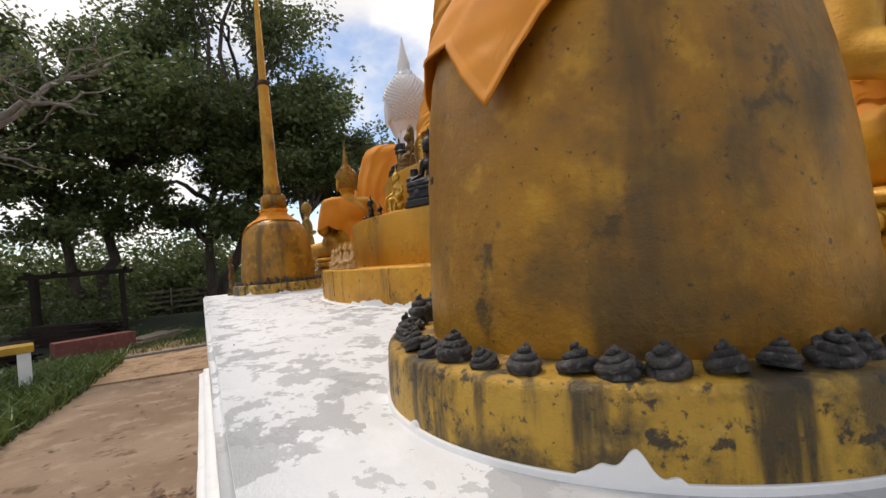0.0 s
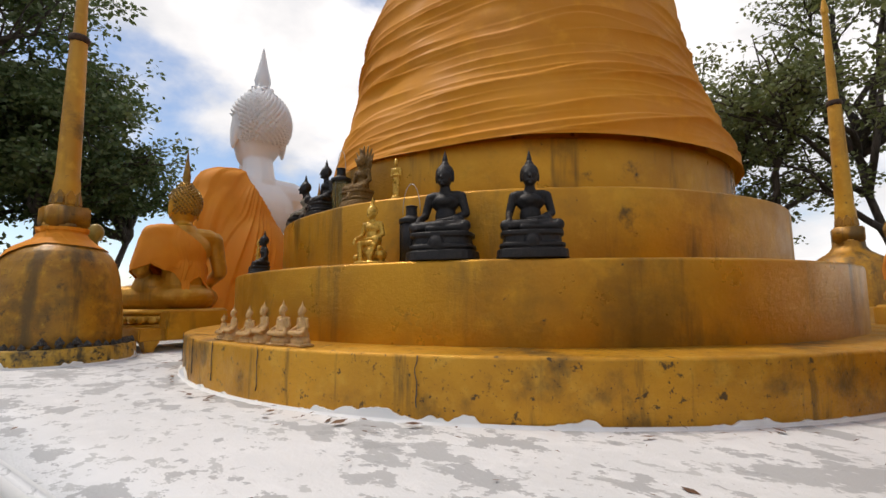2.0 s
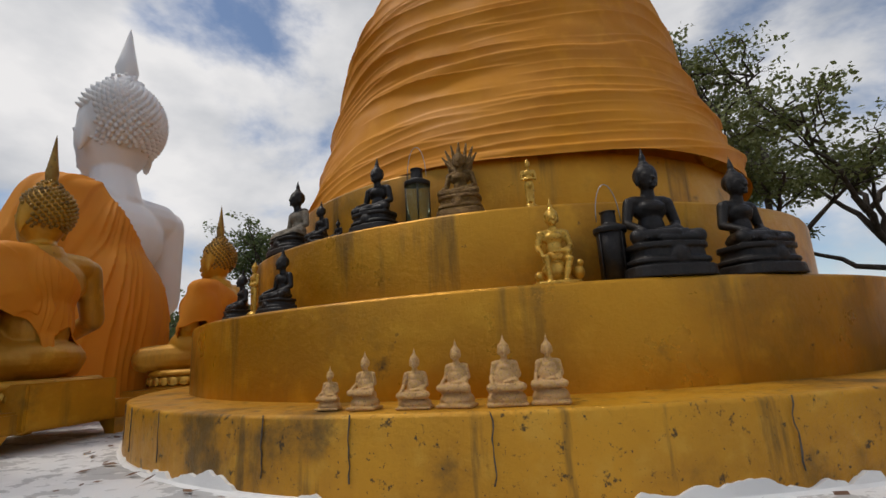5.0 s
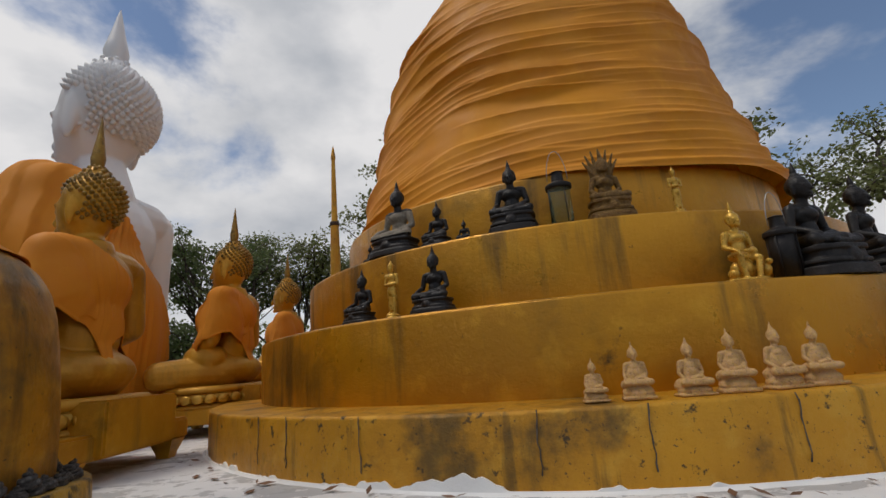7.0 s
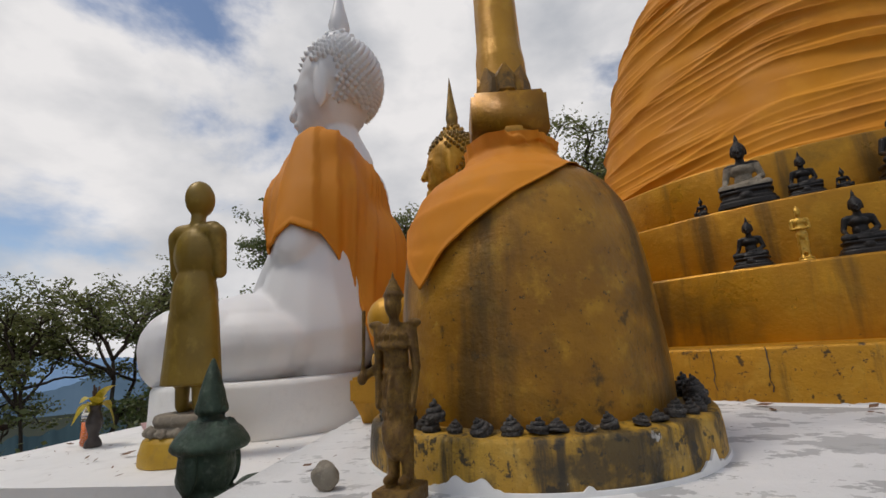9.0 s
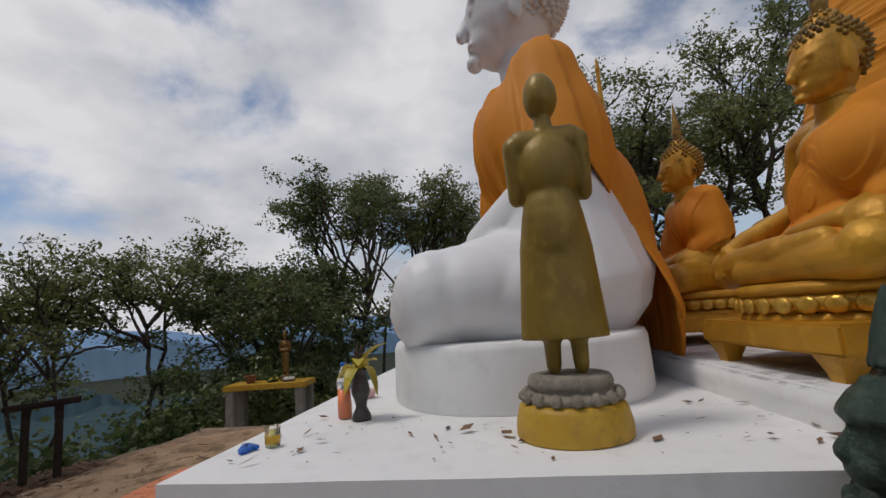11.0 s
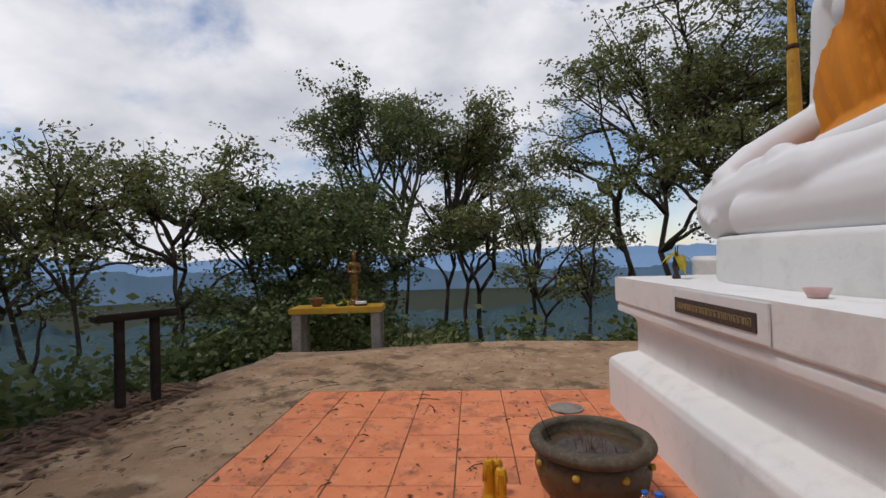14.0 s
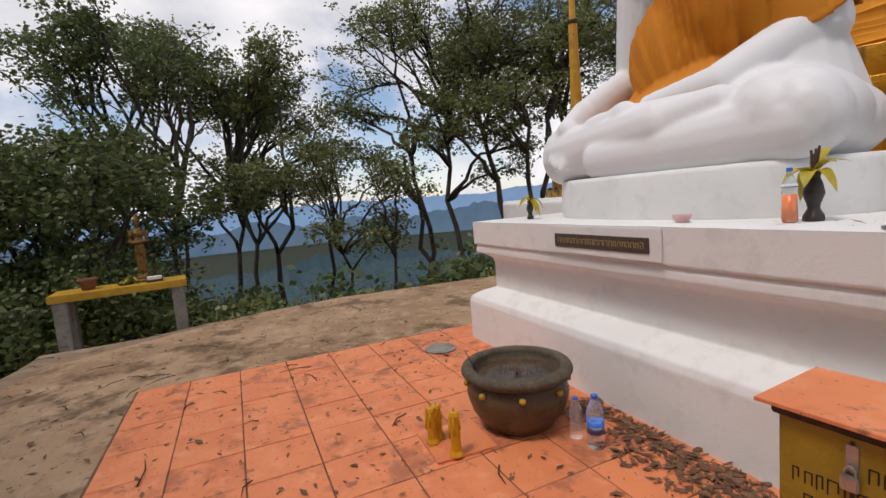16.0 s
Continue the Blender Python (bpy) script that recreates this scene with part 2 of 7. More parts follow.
LEAF_YELLOW = surface("variegated_yellow_leaf", [(0.58, 0.42, 0.03), (0.44, 0.36, 0.03), (0.22, 0.24, 0.025)], 22.0, 0.45, 0.0, 0.1, 60, thin=0.2)
BARK = surface("grey_brown_bark", [(0.075, 0.058, 0.045), (0.12, 0.10, 0.085), (0.04, 0.03, 0.024)], 6.0, 0.9, 0.0, 0.7, 25, stretch=(1, 1, 0.3))
BARK_PALE = surface("pale_grey_bark", [(0.22, 0.19, 0.165), (0.30, 0.27, 0.24), (0.14, 0.12, 0.10)], 5.0, 0.9, 0.0, 0.5, 25)
WOOD = surface("old_dark_timber", [(0.026, 0.020, 0.016), (0.04, 0.031, 0.025), (0.018, 0.014, 0.012)], 5.0, 0.85, 0.0, 0.5, 40, stretch=(1, 4, 4))
WOOD_PALE = surface("bleached_timber", [(0.20, 0.16, 0.125), (0.27, 0.225, 0.18), (0.14, 0.105, 0.08)], 5.0, 0.85, 0.0, 0.5, 40)
POST = surface("bare_grey_cement", [(0.23, 0.21, 0.185), (0.29, 0.27, 0.24), (0.16, 0.145, 0.12)], 5.0, 0.9, 0.0, 0.4, 50)
YELLOW = surface("mustard_paint", [(0.52, 0.31, 0.02), (0.44, 0.25, 0.015), (0.38, 0.22, 0.03)], 5.0, 0.5, 0.0, 0.2, 50, stain=[((0.12, 0.075, 0.03), 9.0, 0.60, 0.70, 0.6)])
OCHRE_TIN = surface("ochre_painted_tin", [(0.30, 0.19, 0.012), (0.25, 0.155, 0.01), (0.34, 0.22, 0.02)], 6.0, 0.45, 0.1, 0.15, 60, stain=[((0.09, 0.045, 0.02), 12.0, 0.62, 0.70, 0.8)])
RUST = surface("dark_rusty_metal", [(0.05, 0.028, 0.018), (0.09, 0.05, 0.03), (0.03, 0.02, 0.015)], 14.0, 0.75, 0.3, 0.4, 80)
POT = surface("dark_glazed_earthenware", [(0.06, 0.036, 0.016), (0.095, 0.06, 0.026), (0.04, 0.026, 0.014)], 6.0, 0.38, 0.0, 0.4, 45, stain=[((0.16, 0.11, 0.035), 5.0, 0.58, 0.70, 0.6)])
POT_RIM = surface("worn_stone_rim", [(0.10, 0.075, 0.045), (0.065, 0.048, 0.028), (0.15, 0.12, 0.075)], 12.0, 0.7, 0.0, 0.5, 60)
ASH = surface("grey_incense_ash", [(0.10, 0.085, 0.075), (0.16, 0.14, 0.125), (0.06, 0.05, 0.045)], 18.0, 0.95, 0.0, 0.9, 70)
PLAQUE = surface("dark_brown_plaque_stone", [(0.055, 0.032, 0.022), (0.085, 0.055, 0.04), (0.12, 0.09, 0.07)], 22.0, 0.7, 0.0, 0.4, 90)
LETTER = surface("gold_letter_paint", [(0.42, 0.31, 0.14), (0.34, 0.24, 0.10)], 30.0, 0.6, 0.0, 0.0)
CANDLE = surface("yellow_candle_wax", [(0.72, 0.36, 0.01), (0.66, 0.31, 0.008)], 12.0, 0.35, 0.0, 0.1, 60, thin=0.2)
ORANGE_DRINK = surface("orange_drink", [(0.86, 0.20, 0.01), (0.80, 0.17, 0.01)], 5.0, 0.25, 0.0, 0.0)
BLUE = surface("blue_plastic", [(0.02, 0.12, 0.50), (0.03, 0.16, 0.58)], 9.0, 0.35, 0.0, 0.0)
PINK_PLASTIC = surface("pinkish_plastic", [(0.62, 0.40, 0.38), (0.55, 0.34, 0.32)], 9.0, 0.4, 0.0, 0.0)
LIME = surface("lime_green_wax", [(0.42, 0.52, 0.05), (0.50, 0.45, 0.04)], 9.0, 0.4, 0.0, 0.0)
RED = surface("red_print", [(0.55, 0.03, 0.03), (0.50, 0.03, 0.03)], 9.0, 0.5, 0.0, 0.0)
PAPER = surface("white_printed_paper", [(0.78, 0.78, 0.78), (0.72, 0.72, 0.74)], 9.0, 0.6, 0.0, 0.0)
TERRACOTTA = surface("terracotta_pot_clay", [(0.22, 0.085, 0.045), (0.17, 0.065, 0.035)], 9.0, 0.8, 0.0, 0.3, 60)
PINK_SLAB = surface("dull_red_board", [(0.20, 0.075, 0.06), (0.16, 0.06, 0.05), (0.24, 0.12, 0.10)], 3.0, 0.85, 0.0, 0.3, 30)
LOTUS_STONE = surface("grey_lotus_stone", [(0.30, 0.26, 0.20), (0.22, 0.19, 0.15), (0.36, 0.32, 0.26)], 14.0, 0.85, 0.0, 0.4, 80)
STEEL = surface("dull_steel", [(0.42, 0.41, 0.40), (0.34, 0.33, 0.32)], 20.0, 0.4, 0.9, 0.1, 80)


def clear_plastic(name, col):
    m = bpy.data.materials.new(name)
    m.use_nodes = True
    b = m.node_tree.nodes["Principled BSDF"]
    b.inputs["Base Color"].default_value = (*col, 1)
    b.inputs["Roughness"].default_value, b.inputs["IOR"].default_value, b.inputs["Transmission Weight"].default_value = 0.08, 1.2, 0.9
    return m


CLEAR = clear_plastic("clear_plastic_bottle", (0.92, 0.95, 0.97))
GLASS_GREEN = clear_plastic("greenish_glass", (0.55, 0.62, 0.42))


# Distance haze put into base colour and emission; the land itself doesn't glow.
def painted_haze(name, low, high, glow):
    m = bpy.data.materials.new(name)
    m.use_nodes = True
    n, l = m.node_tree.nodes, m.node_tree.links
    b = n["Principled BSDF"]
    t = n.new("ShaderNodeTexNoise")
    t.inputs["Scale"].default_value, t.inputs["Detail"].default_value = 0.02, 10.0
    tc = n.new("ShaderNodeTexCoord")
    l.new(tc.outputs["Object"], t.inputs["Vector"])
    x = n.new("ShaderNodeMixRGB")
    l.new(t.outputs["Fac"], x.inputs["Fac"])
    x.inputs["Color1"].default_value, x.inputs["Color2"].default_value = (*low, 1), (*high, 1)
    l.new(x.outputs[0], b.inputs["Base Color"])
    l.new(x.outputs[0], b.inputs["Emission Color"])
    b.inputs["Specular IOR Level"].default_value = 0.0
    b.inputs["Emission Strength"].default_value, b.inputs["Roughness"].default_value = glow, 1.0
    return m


# Painted haze thickens with distance: bluer, paler colours and stronger emission.
HAZE_FAR = painted_haze("far_hills_haze_tint", (0.10, 0.17, 0.27), (0.13, 0.20, 0.31), 0.65)
HAZE_MID = painted_haze("middle_hills_haze_tint", (0.046, 0.082, 0.125), (0.080, 0.122, 0.17), 0.55)
HAZE_NEAR = painted_haze("near_hills_haze_tint", (0.020, 0.040, 0.050), (0.044, 0.070, 0.084), 0.45)

# Valley haze painted on the treetops as a bluish, faintly emissive colour.
CANOPY = painted_haze("valley_canopy_haze_tint", (0.004, 0.012, 0.015), (0.066, 0.100, 0.112), 0.42)
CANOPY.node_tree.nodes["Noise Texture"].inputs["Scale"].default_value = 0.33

# ---- building helpers ----
PI = math.pi


def mesh_of(name, verts, faces, material, smooth=True):
    me = bpy.data.meshes.new(name)
    me.from_pydata([tuple(v) for v in verts], [], [tuple(f) for f in faces])
    for m in material if isinstance(material, (list, tuple)) else (material,):
        me.materials.append(m)
    if smooth:
        me.polygons.foreach_set("use_smooth", [True] * len(me.polygons))
    me.update()
    return me


def bm_mesh(name, bm, material, smooth=False):
    bmesh.ops.recalc_face_normals(bm, faces=bm.faces)
    me = bpy.data.meshes.new(name)
    bm.to_mesh(me)
    bm.free()
    for m in material if isinstance(material, (list, tuple)) else (material,):
        me.materials.append(m)
    if smooth:
        me.polygons.foreach_set("use_smooth", [True] * len(me.polygons))
    return me


def thing(name, x, y, z, label, category, group="", rz=0.0, kind=""):
    ob = new(name)
    ob.matrix_world = pose(x, y, z, 0, 0, rz)
    ob.empty_display_size = 0.1
    return tagged(ob, label, category, group, kind)


def part(name, me, parent, label="", m=None):
    ob = new(name, me)
    ob.parent = parent
    if m is not None:
        ob.matrix_basis = m
    return tagged(ob, label)


def single(name, me, label, category, group="", m=None, kind=""):
    ob = new(name, me)
    if m is not None:
        ob.matrix_world = m
    return tagged(ob, label, category, group, kind)


def box_bm(x0, x1, y0, y1, z0, z1, bevel=0.006, seg=2):
    bm = bmesh.new()
    bmesh.ops.create_cube(bm, size=1)
    for v in bm.verts:
        v.co = Vector((x0 + (v.co.x + 0.5) * (x1 - x0), y0 + (v.co.y + 0.5) * (y1 - y0), z0 + (v.co.z + 0.5) * (z1 - z0)))
    if bevel:
        bmesh.ops.bevel(bm, geom=list(bm.edges), offset=bevel, segments=seg, affect="EDGES")
    return bm


def lathe(prof, n=48, close=True):
    """Vertices and faces of a profile of (radius, height) turned about z."""
    vs, fs = [], []
    for r, z in prof:
        for i in range(n):
            a = 2 * PI * i / n
            vs.append((r * math.cos(a), r * math.sin(a), z))
    for k in range(len(prof) - 1):
        for i in range(n):
            j = (i + 1) % n
            fs.append((k * n + i, k * n + j, (k + 1) * n + j, (k + 1) * n + i))
    if close:
        fs.append(tuple(range(n - 1, -1, -1)))
        fs.append(tuple((len(prof) - 1) * n + i for i in range(n)))
    return vs, fs


def lathe_mesh(name, prof, material, n=48, smooth=True):
    vs, fs = lathe(prof, n)
    me = mesh_of(name, vs, fs, material, smooth)
    return me


def rounded(prof, r=0.012):
    """The profile with its corners cut twice, so that edges look worn."""
    out = [prof[0]]
    for a, b, c in zip(prof, prof[1:], prof[2:]):
        p, q, s = Vector(a), Vector(b), Vector(c)
        d1, d2 = (p - q), (s - q)
        k = min(r, d1.length * 0.4, d2.length * 0.4)
        if k < 1e-5:
            out.append(b)
            continue
        u, v = q + d1.normalized() * k, q + d2.normalized() * k
        out += [tuple(u), tuple((u + v + q * 2) / 4), tuple(v)]
    out.append(prof[-1])
    return out


def tube(points, radii, n=7):
    vs, fs = [], []
    pts = [Vector(p) for p in points]
    side = None
    for i, p in enumerate(pts):
        d = (pts[min(i + 1, len(pts) - 1)] - pts[max(i - 1, 0)]).normalized()
        if side is None:
            side = d.orthogonal().normalized()
        side = (side - d * side.dot(d)).normalized()
        up = d.cross(side)
        for k in range(n):
            a = 2 * PI * k / n
            vs.append(p + (side * math.cos(a) + up * math.sin(a)) * radii[i])
    for i in range(len(pts) - 1):
        for k in range(n):
            j = (k + 1) % n
            fs.append((i * n + k, i * n + j, (i + 1) * n + j, (i + 1) * n + k))
    fs.append(tuple(range(n - 1, -1, -1)))
    fs.append(tuple((len(pts) - 1) * n + k for k in range(n)))
    return vs, fs


def join(pieces):
    vs, fs = [], []
    for v, f in pieces:
        o = len(vs)
        vs += list(v)
        fs += [tuple(i + o for i in face) for face in f]
    return vs, fs


def ball(c, r, rot=None, u=18, w=12):
    vs, fs = [], []
    r = (r, r, r) if isinstance(r, (int, float)) else r
    rows = []
    for i in range(1, w):
        th = PI * i / w
        rows.append([Vector((r[0] * math.sin(th) * math.cos(2 * PI * k / u), r[1] * math.sin(th) * math.sin(2 * PI * k / u), r[2] * math.cos(th))) for k in range(u)])
    allv = [Vector((0, 0, r[2]))] + [p for row in rows for p in row] + [Vector((0, 0, -r[2]))]
    if rot:
        e = Euler([radians(a) for a in rot]).to_matrix()
        allv = [e @ p for p in allv]
    vs = [p + Vector(c) for p in allv]
    for k in range(u):
        j = (k + 1) % u
        fs.append((0, 1 + k, 1 + j))
        for i in range(w - 2):
            a = 1 + i * u
            fs.append((a + k, a + u + k, a + u + j, a + j))
        b = 1 + (w - 2) * u
        fs.append((b + k, len(vs) - 1, b + j))
    return vs, fs


def limb(a, ra, b, rb, n=14):
    """A tapered capsule."""
    a, b = Vector(a), Vector(b)
    d = (b - a).normalized()
    pts, rad = [], []
    for k in range(5):
        t = PI / 2 * k / 4
        pts.append(a - d * ra * math.cos(t) * 0.999)
        rad.append(max(ra * math.sin(t), ra * 0.02))
    for k in range(1, 4):
        pts.append(a.lerp(b, k / 4))
        rad.append(ra + (rb - ra) * k / 4)
    for k in range(5):
        t = PI / 2 * k / 4
        pts.append(b + d * rb * math.sin(t) * 0.999)
        rad.append(max(rb * math.cos(t), rb * 0.02))
    return tube(pts, rad, n)


def fused(pieces, voxel, smooth=4, factor=0.5):
    """One skin over all the given closed pieces: returns vertices and faces."""
    vs, fs = join(pieces)
    ob = bpy.data.objects.new("fusing", mesh_of("fusing", vs, fs, WHITE))
    scene.collection.objects.link(ob)
    r = ob.modifiers.new("r", "REMESH")
    r.mode, r.voxel_size = "VOXEL", voxel
    if smooth:
        s = ob.modifiers.new("s", "SMOOTH")
        s.factor, s.iterations = factor, smooth
    got = bpy.data.meshes.new_from_object(ob.evaluated_get(bpy.context.evaluated_depsgraph_get()))
    out = [v.co.copy() for v in got.vertices], [tuple(p.vertices) for p in got.polygons]
    old = ob.data
    bpy.data.objects.remove(ob)
    bpy.data.meshes.remove(old)
    bpy.data.meshes.remove(got)
    return out


def hash2(a, b=0.0, c=0.0):
    return noise.noise(Vector((a, b, c)))


# ---- seated figures ----


def buddha_body():
    """Seated figure of unit height to the crown, facing +y, right hand on the knee."""
    p = [
        ball((0, -0.03, 0.09), (0.23, 0.16, 0.10)),
        limb((0.13, -0.02, 0.085), 0.105, (0.335, 0.25, 0.078), 0.082),
        limb((-0.13, -0.02, 0.085), 0.105, (-0.335, 0.25, 0.078), 0.082),
        limb((0.335, 0.26, 0.07), 0.078, (-0.06, 0.30, 0.10), 0.058),
        limb((-0.335, 0.26, 0.06), 0.07, (0.12, 0.325, 0.045), 0.048),
        limb((-0.06, 0.30, 0.10), 0.05, (-0.20, 0.27, 0.125), 0.036),
        ball((0, 0.16, 0.07), (0.27, 0.15, 0.065)),
        ball((0, -0.03, 0.25), (0.148, 0.108, 0.19)),
        ball((0, -0.03, 0.45), (0.20, 0.118, 0.145)),
        ball((0, 0.02, 0.46), (0.155, 0.10, 0.09)),
        limb((-0.175, -0.03, 0.535), 0.072, (0.175, -0.03, 0.535), 0.072),
        limb((0.222, -0.03, 0.525), 0.066, (0.285, -0.02, 0.29), 0.054),
        limb((0.285, -0.02, 0.28), 0.052, (0.295, 0.20, 0.185), 0.04),
        limb((0.295, 0.20, 0.185), 0.042, (0.285, 0.29, 0.14), 0.03),
        limb((0.270, 0.29, 0.14), 0.02, (0.25, 0.335, 0.05), 0.013),
        limb((0.30, 0.29, 0.14), 0.02, (0.29, 0.34, 0.045), 0.013),
        limb((-0.222, -0.03, 0.525), 0.066, (-0.285, -0.02, 0.29), 0.054),
        limb((-0.285, -0.02, 0.28), 0.052, (-0.13, 0.15, 0.185), 0.04),
        limb((-0.13, 0.15, 0.185), 0.038, (0.05, 0.19, 0.165), 0.028),
        limb((-0.02, 0.18, 0.175), 0.02, (0.02, 0.10, 0.20), 0.012),
        ball((-0.19, 0.06, 0.16), (0.10, 0.13, 0.10)),
        limb((0, -0.025, 0.56), 0.085, (0, 0.0, 0.68), 0.066),
    ]
    return p


def buddha_head(naga=False):
    p = [
        ball((0, 0.02, 0.80), (0.112, 0.125, 0.15)),
        ball((0, 0.055, 0.735), (0.082, 0.085, 0.082)),
        ball((0, -0.012, 0.845), (0.127, 0.137, 0.135)),
        ball((0, -0.01, 0.965), (0.062, 0.064, 0.055)),
        limb((0, 0.135, 0.815), 0.011, (0, 0.162, 0.758), 0.019),
        limb((-0.028, 0.135, 0.714), 0.012, (0.028, 0.135, 0.714), 0.012),
        limb((-0.07, 0.118, 0.822), 0.010, (-0.018, 0.135, 0.815), 0.010),
        limb((0.07, 0.118, 0.822), 0.010, (0.018, 0.135, 0.815), 0.010),
        ball((0.04, 0.125, 0.795), (0.024, 0.014, 0.012)),
        ball((-0.04, 0.125, 0.795), (0.024, 0.014, 0.012)),
        ball((0, 0.13, 0.675), (0.03, 0.025, 0.022)),
        ball((0.120, 0.004, 0.785), (0.014, 0.025, 0.075)),
        ball((-0.120, 0.004, 0.785), (0.014, 0.025, 0.075)),
    ]
    return p


def spire(z=1.0, h=0.19, r=0.032, flame=True):
    prof = [(0.001, z - 0.02), (r * 0.9, z - 0.015), (r, z + 0.02 * h / 0.19), (r * 1.12, z + h * 0.22), (r * 0.85, z + h * 0.4), (r * 0.5, z + h * 0.65), (r * 0.22, z + h * 0.88), (0.001, z + h)]
    vs, fs = lathe(prof, 12, False)
    return [Vector(v) * 1.0 + Vector((0, -0.01, 0)) for v in vs], fs


def curls(n, r=0.0115, tall=1.3):
    out = []
    k = 0
    g = PI * (3 - math.sqrt(5))
    for i in range(n):
        zz = 1 - 1.75 * (i + 0.5) / n
        a = g * i
        s = math.sqrt(max(0.0, 1 - zz * zz))
        d = Vector((s * math.cos(a), s * math.sin(a), zz))
        c = Vector((0, -0.012, 0.845)) + Vector((d.x * 0.128, d.y * 0.138, d.z * 0.136))
        if c.y > 0.035 and c.z < 0.868 + 0.35 * abs(c.x):
            continue
        if c.z < 0.70 or (abs(c.x) > 0.105 and -0.045 < c.y < 0.04 and c.z < 0.86):
            continue
        tip = c + d * r * tall
        b = d.orthogonal().normalized()
        e = d.cross(b)
        vs = [c + (b * math.cos(t) + e * math.sin(t)) * r - d * r * 0.4 for t in [2 * PI * q / 7 for q in range(7)]]
        vs += [c + (b * math.cos(t) + e * math.sin(t)) * r * 0.72 + d * r * 0.55 for t in [2 * PI * q / 7 for q in range(7)]]
        vs += [tip]
        fs = [(q, (q + 1) % 7, 7 + (q + 1) % 7, 7 + q) for q in range(7)] + [(7 + q, 7 + (q + 1) % 7, 14) for q in range(7)]
        out.append((vs, fs))
        k += 1
    g2 = 26
    for i in range(g2):
        a = g * i
        zz = 0.15 + 0.8 * i / g2
        s = math.sqrt(1 - zz * zz)
        c = Vector((s * math.cos(a) * 0.062, -0.01 + s * math.sin(a) * 0.064, 0.965 + zz * 0.054))
        out.append(ball(c, r * 0.85, u=7, w=5))
    return out


def pedestal(kind, w, d, h):
    """Closed pieces of a seat: stepped lotus base under a figure, top at z = 0."""
    out = []
    if kind == "lotus":
        for a, b, s0, s1 in ((0, 0.16, 0.99, 0.99), (0.16, 0.44, 0.90, 0.93), (0.44, 0.58, 1.02, 1.04), (0.58, 0.66, 0.97, 0.97), (0.66, 1.0, 1.10, 1.14)):
            n = 36
            ring = [(math.cos(2 * PI * i / n), math.sin(2 * PI * i / n)) for i in range(n)]
            ring = [(c * (abs(c) ** 3.2 + abs(v) ** 3.2) ** (-1 / 3.2), v * (abs(c) ** 3.2 + abs(v) ** 3.2) ** (-1 / 3.2)) for c, v in ring]
            vs = [Vector((c * w * sc * 0.97, v * d * sc + 0.36 * d, z)) for z, sc in ((-h * b, s1), (-h * a, s0)) for c, v in ring]
            fs = [(k, (k + 1) % n, n + (k + 1) % n, n + k) for k in range(n)] + [tuple(range(n))[::-1], tuple(range(n, 2 * n))]
            out.append((vs, fs))
        out.append(ball((0, 1.30 * d, -h * 0.40), (w * 0.24, d * 0.14, h * 0.26)))
    return out


# ---- camera-side structure ----
STUPA = Vector((2.53, 3.93, 0))
TURN = 5.2
ZP, ZB = 1.335, 1.2
RT = Matrix.Translation(STUPA) @ Matrix.Rotation(radians(TURN), 4, "Z")


def ground_height(x, y):
    z = 0.10 * max(0.0, min(1.0, (8.0 - y) / 5.0))
    edge_x = 6.45 + 0.12 * math.sin(y * 1.3)
    out = max(x - edge_x, 0.0)
    if y > 13.6:
        g = 13.6 + 0.15 * math.sin(x * 1.7) + 1.0 * max(0.0, min(1.0, (4.6 - x) / 1.4))
        if x > -2.5:
            k = min(1.0, (x + 2.5) / 3.0)
            out = max(out, (y - g) * k)
    drop = 0.0
    if out > 0:
        drop = 0.55 * out + 0.012 * out * out
        drop = min(drop, 26 + 10 * math.log1p(out / 30.0))
        drop += 0.25 * hash2(x * 0.3, y * 0.3) * min(out, 3)
    return z - drop + 0.015 * hash2(x * 0.9, y * 0.9, 4.0)


def build_ground():
    def axis(lo, hi, step):
        xs = list(np.arange(lo, hi + 1e-6, step))
        w, s = [], step
        while hi + s < 3200:
            hi += s
            w.append(hi)
            s *= 1.22
        b, s = [], step
        while lo - s > -3200:
            lo -= s
            b.append(lo)
            s *= 1.22
        return b[::-1] + xs + w
    xs, ys = axis(-7.0, 12.0, 0.25), axis(-3.0, 18.0, 0.25)
    vs = [(x, y, ground_height(x, y) - (0.0 if x < 14 and y < 24 else min(14.0, 0.22 * max(x - 14, y - 24)))) for y in ys for x in xs]
    w = len(xs)
    fs, mi = [], []
    for j in range(len(ys) - 1):
        for i in range(w - 1):
            fs.append((j * w + i, j * w + i + 1, (j + 1) * w + i + 1, (j + 1) * w + i))
            cx, cy = (xs[i] + xs[i + 1]) / 2, (ys[j] + ys[j + 1]) / 2
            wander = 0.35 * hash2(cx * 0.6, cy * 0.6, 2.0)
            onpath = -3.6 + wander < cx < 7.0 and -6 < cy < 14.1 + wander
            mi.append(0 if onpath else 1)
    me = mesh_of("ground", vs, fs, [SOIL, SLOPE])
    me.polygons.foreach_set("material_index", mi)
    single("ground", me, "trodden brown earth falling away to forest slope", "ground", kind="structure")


build_ground()


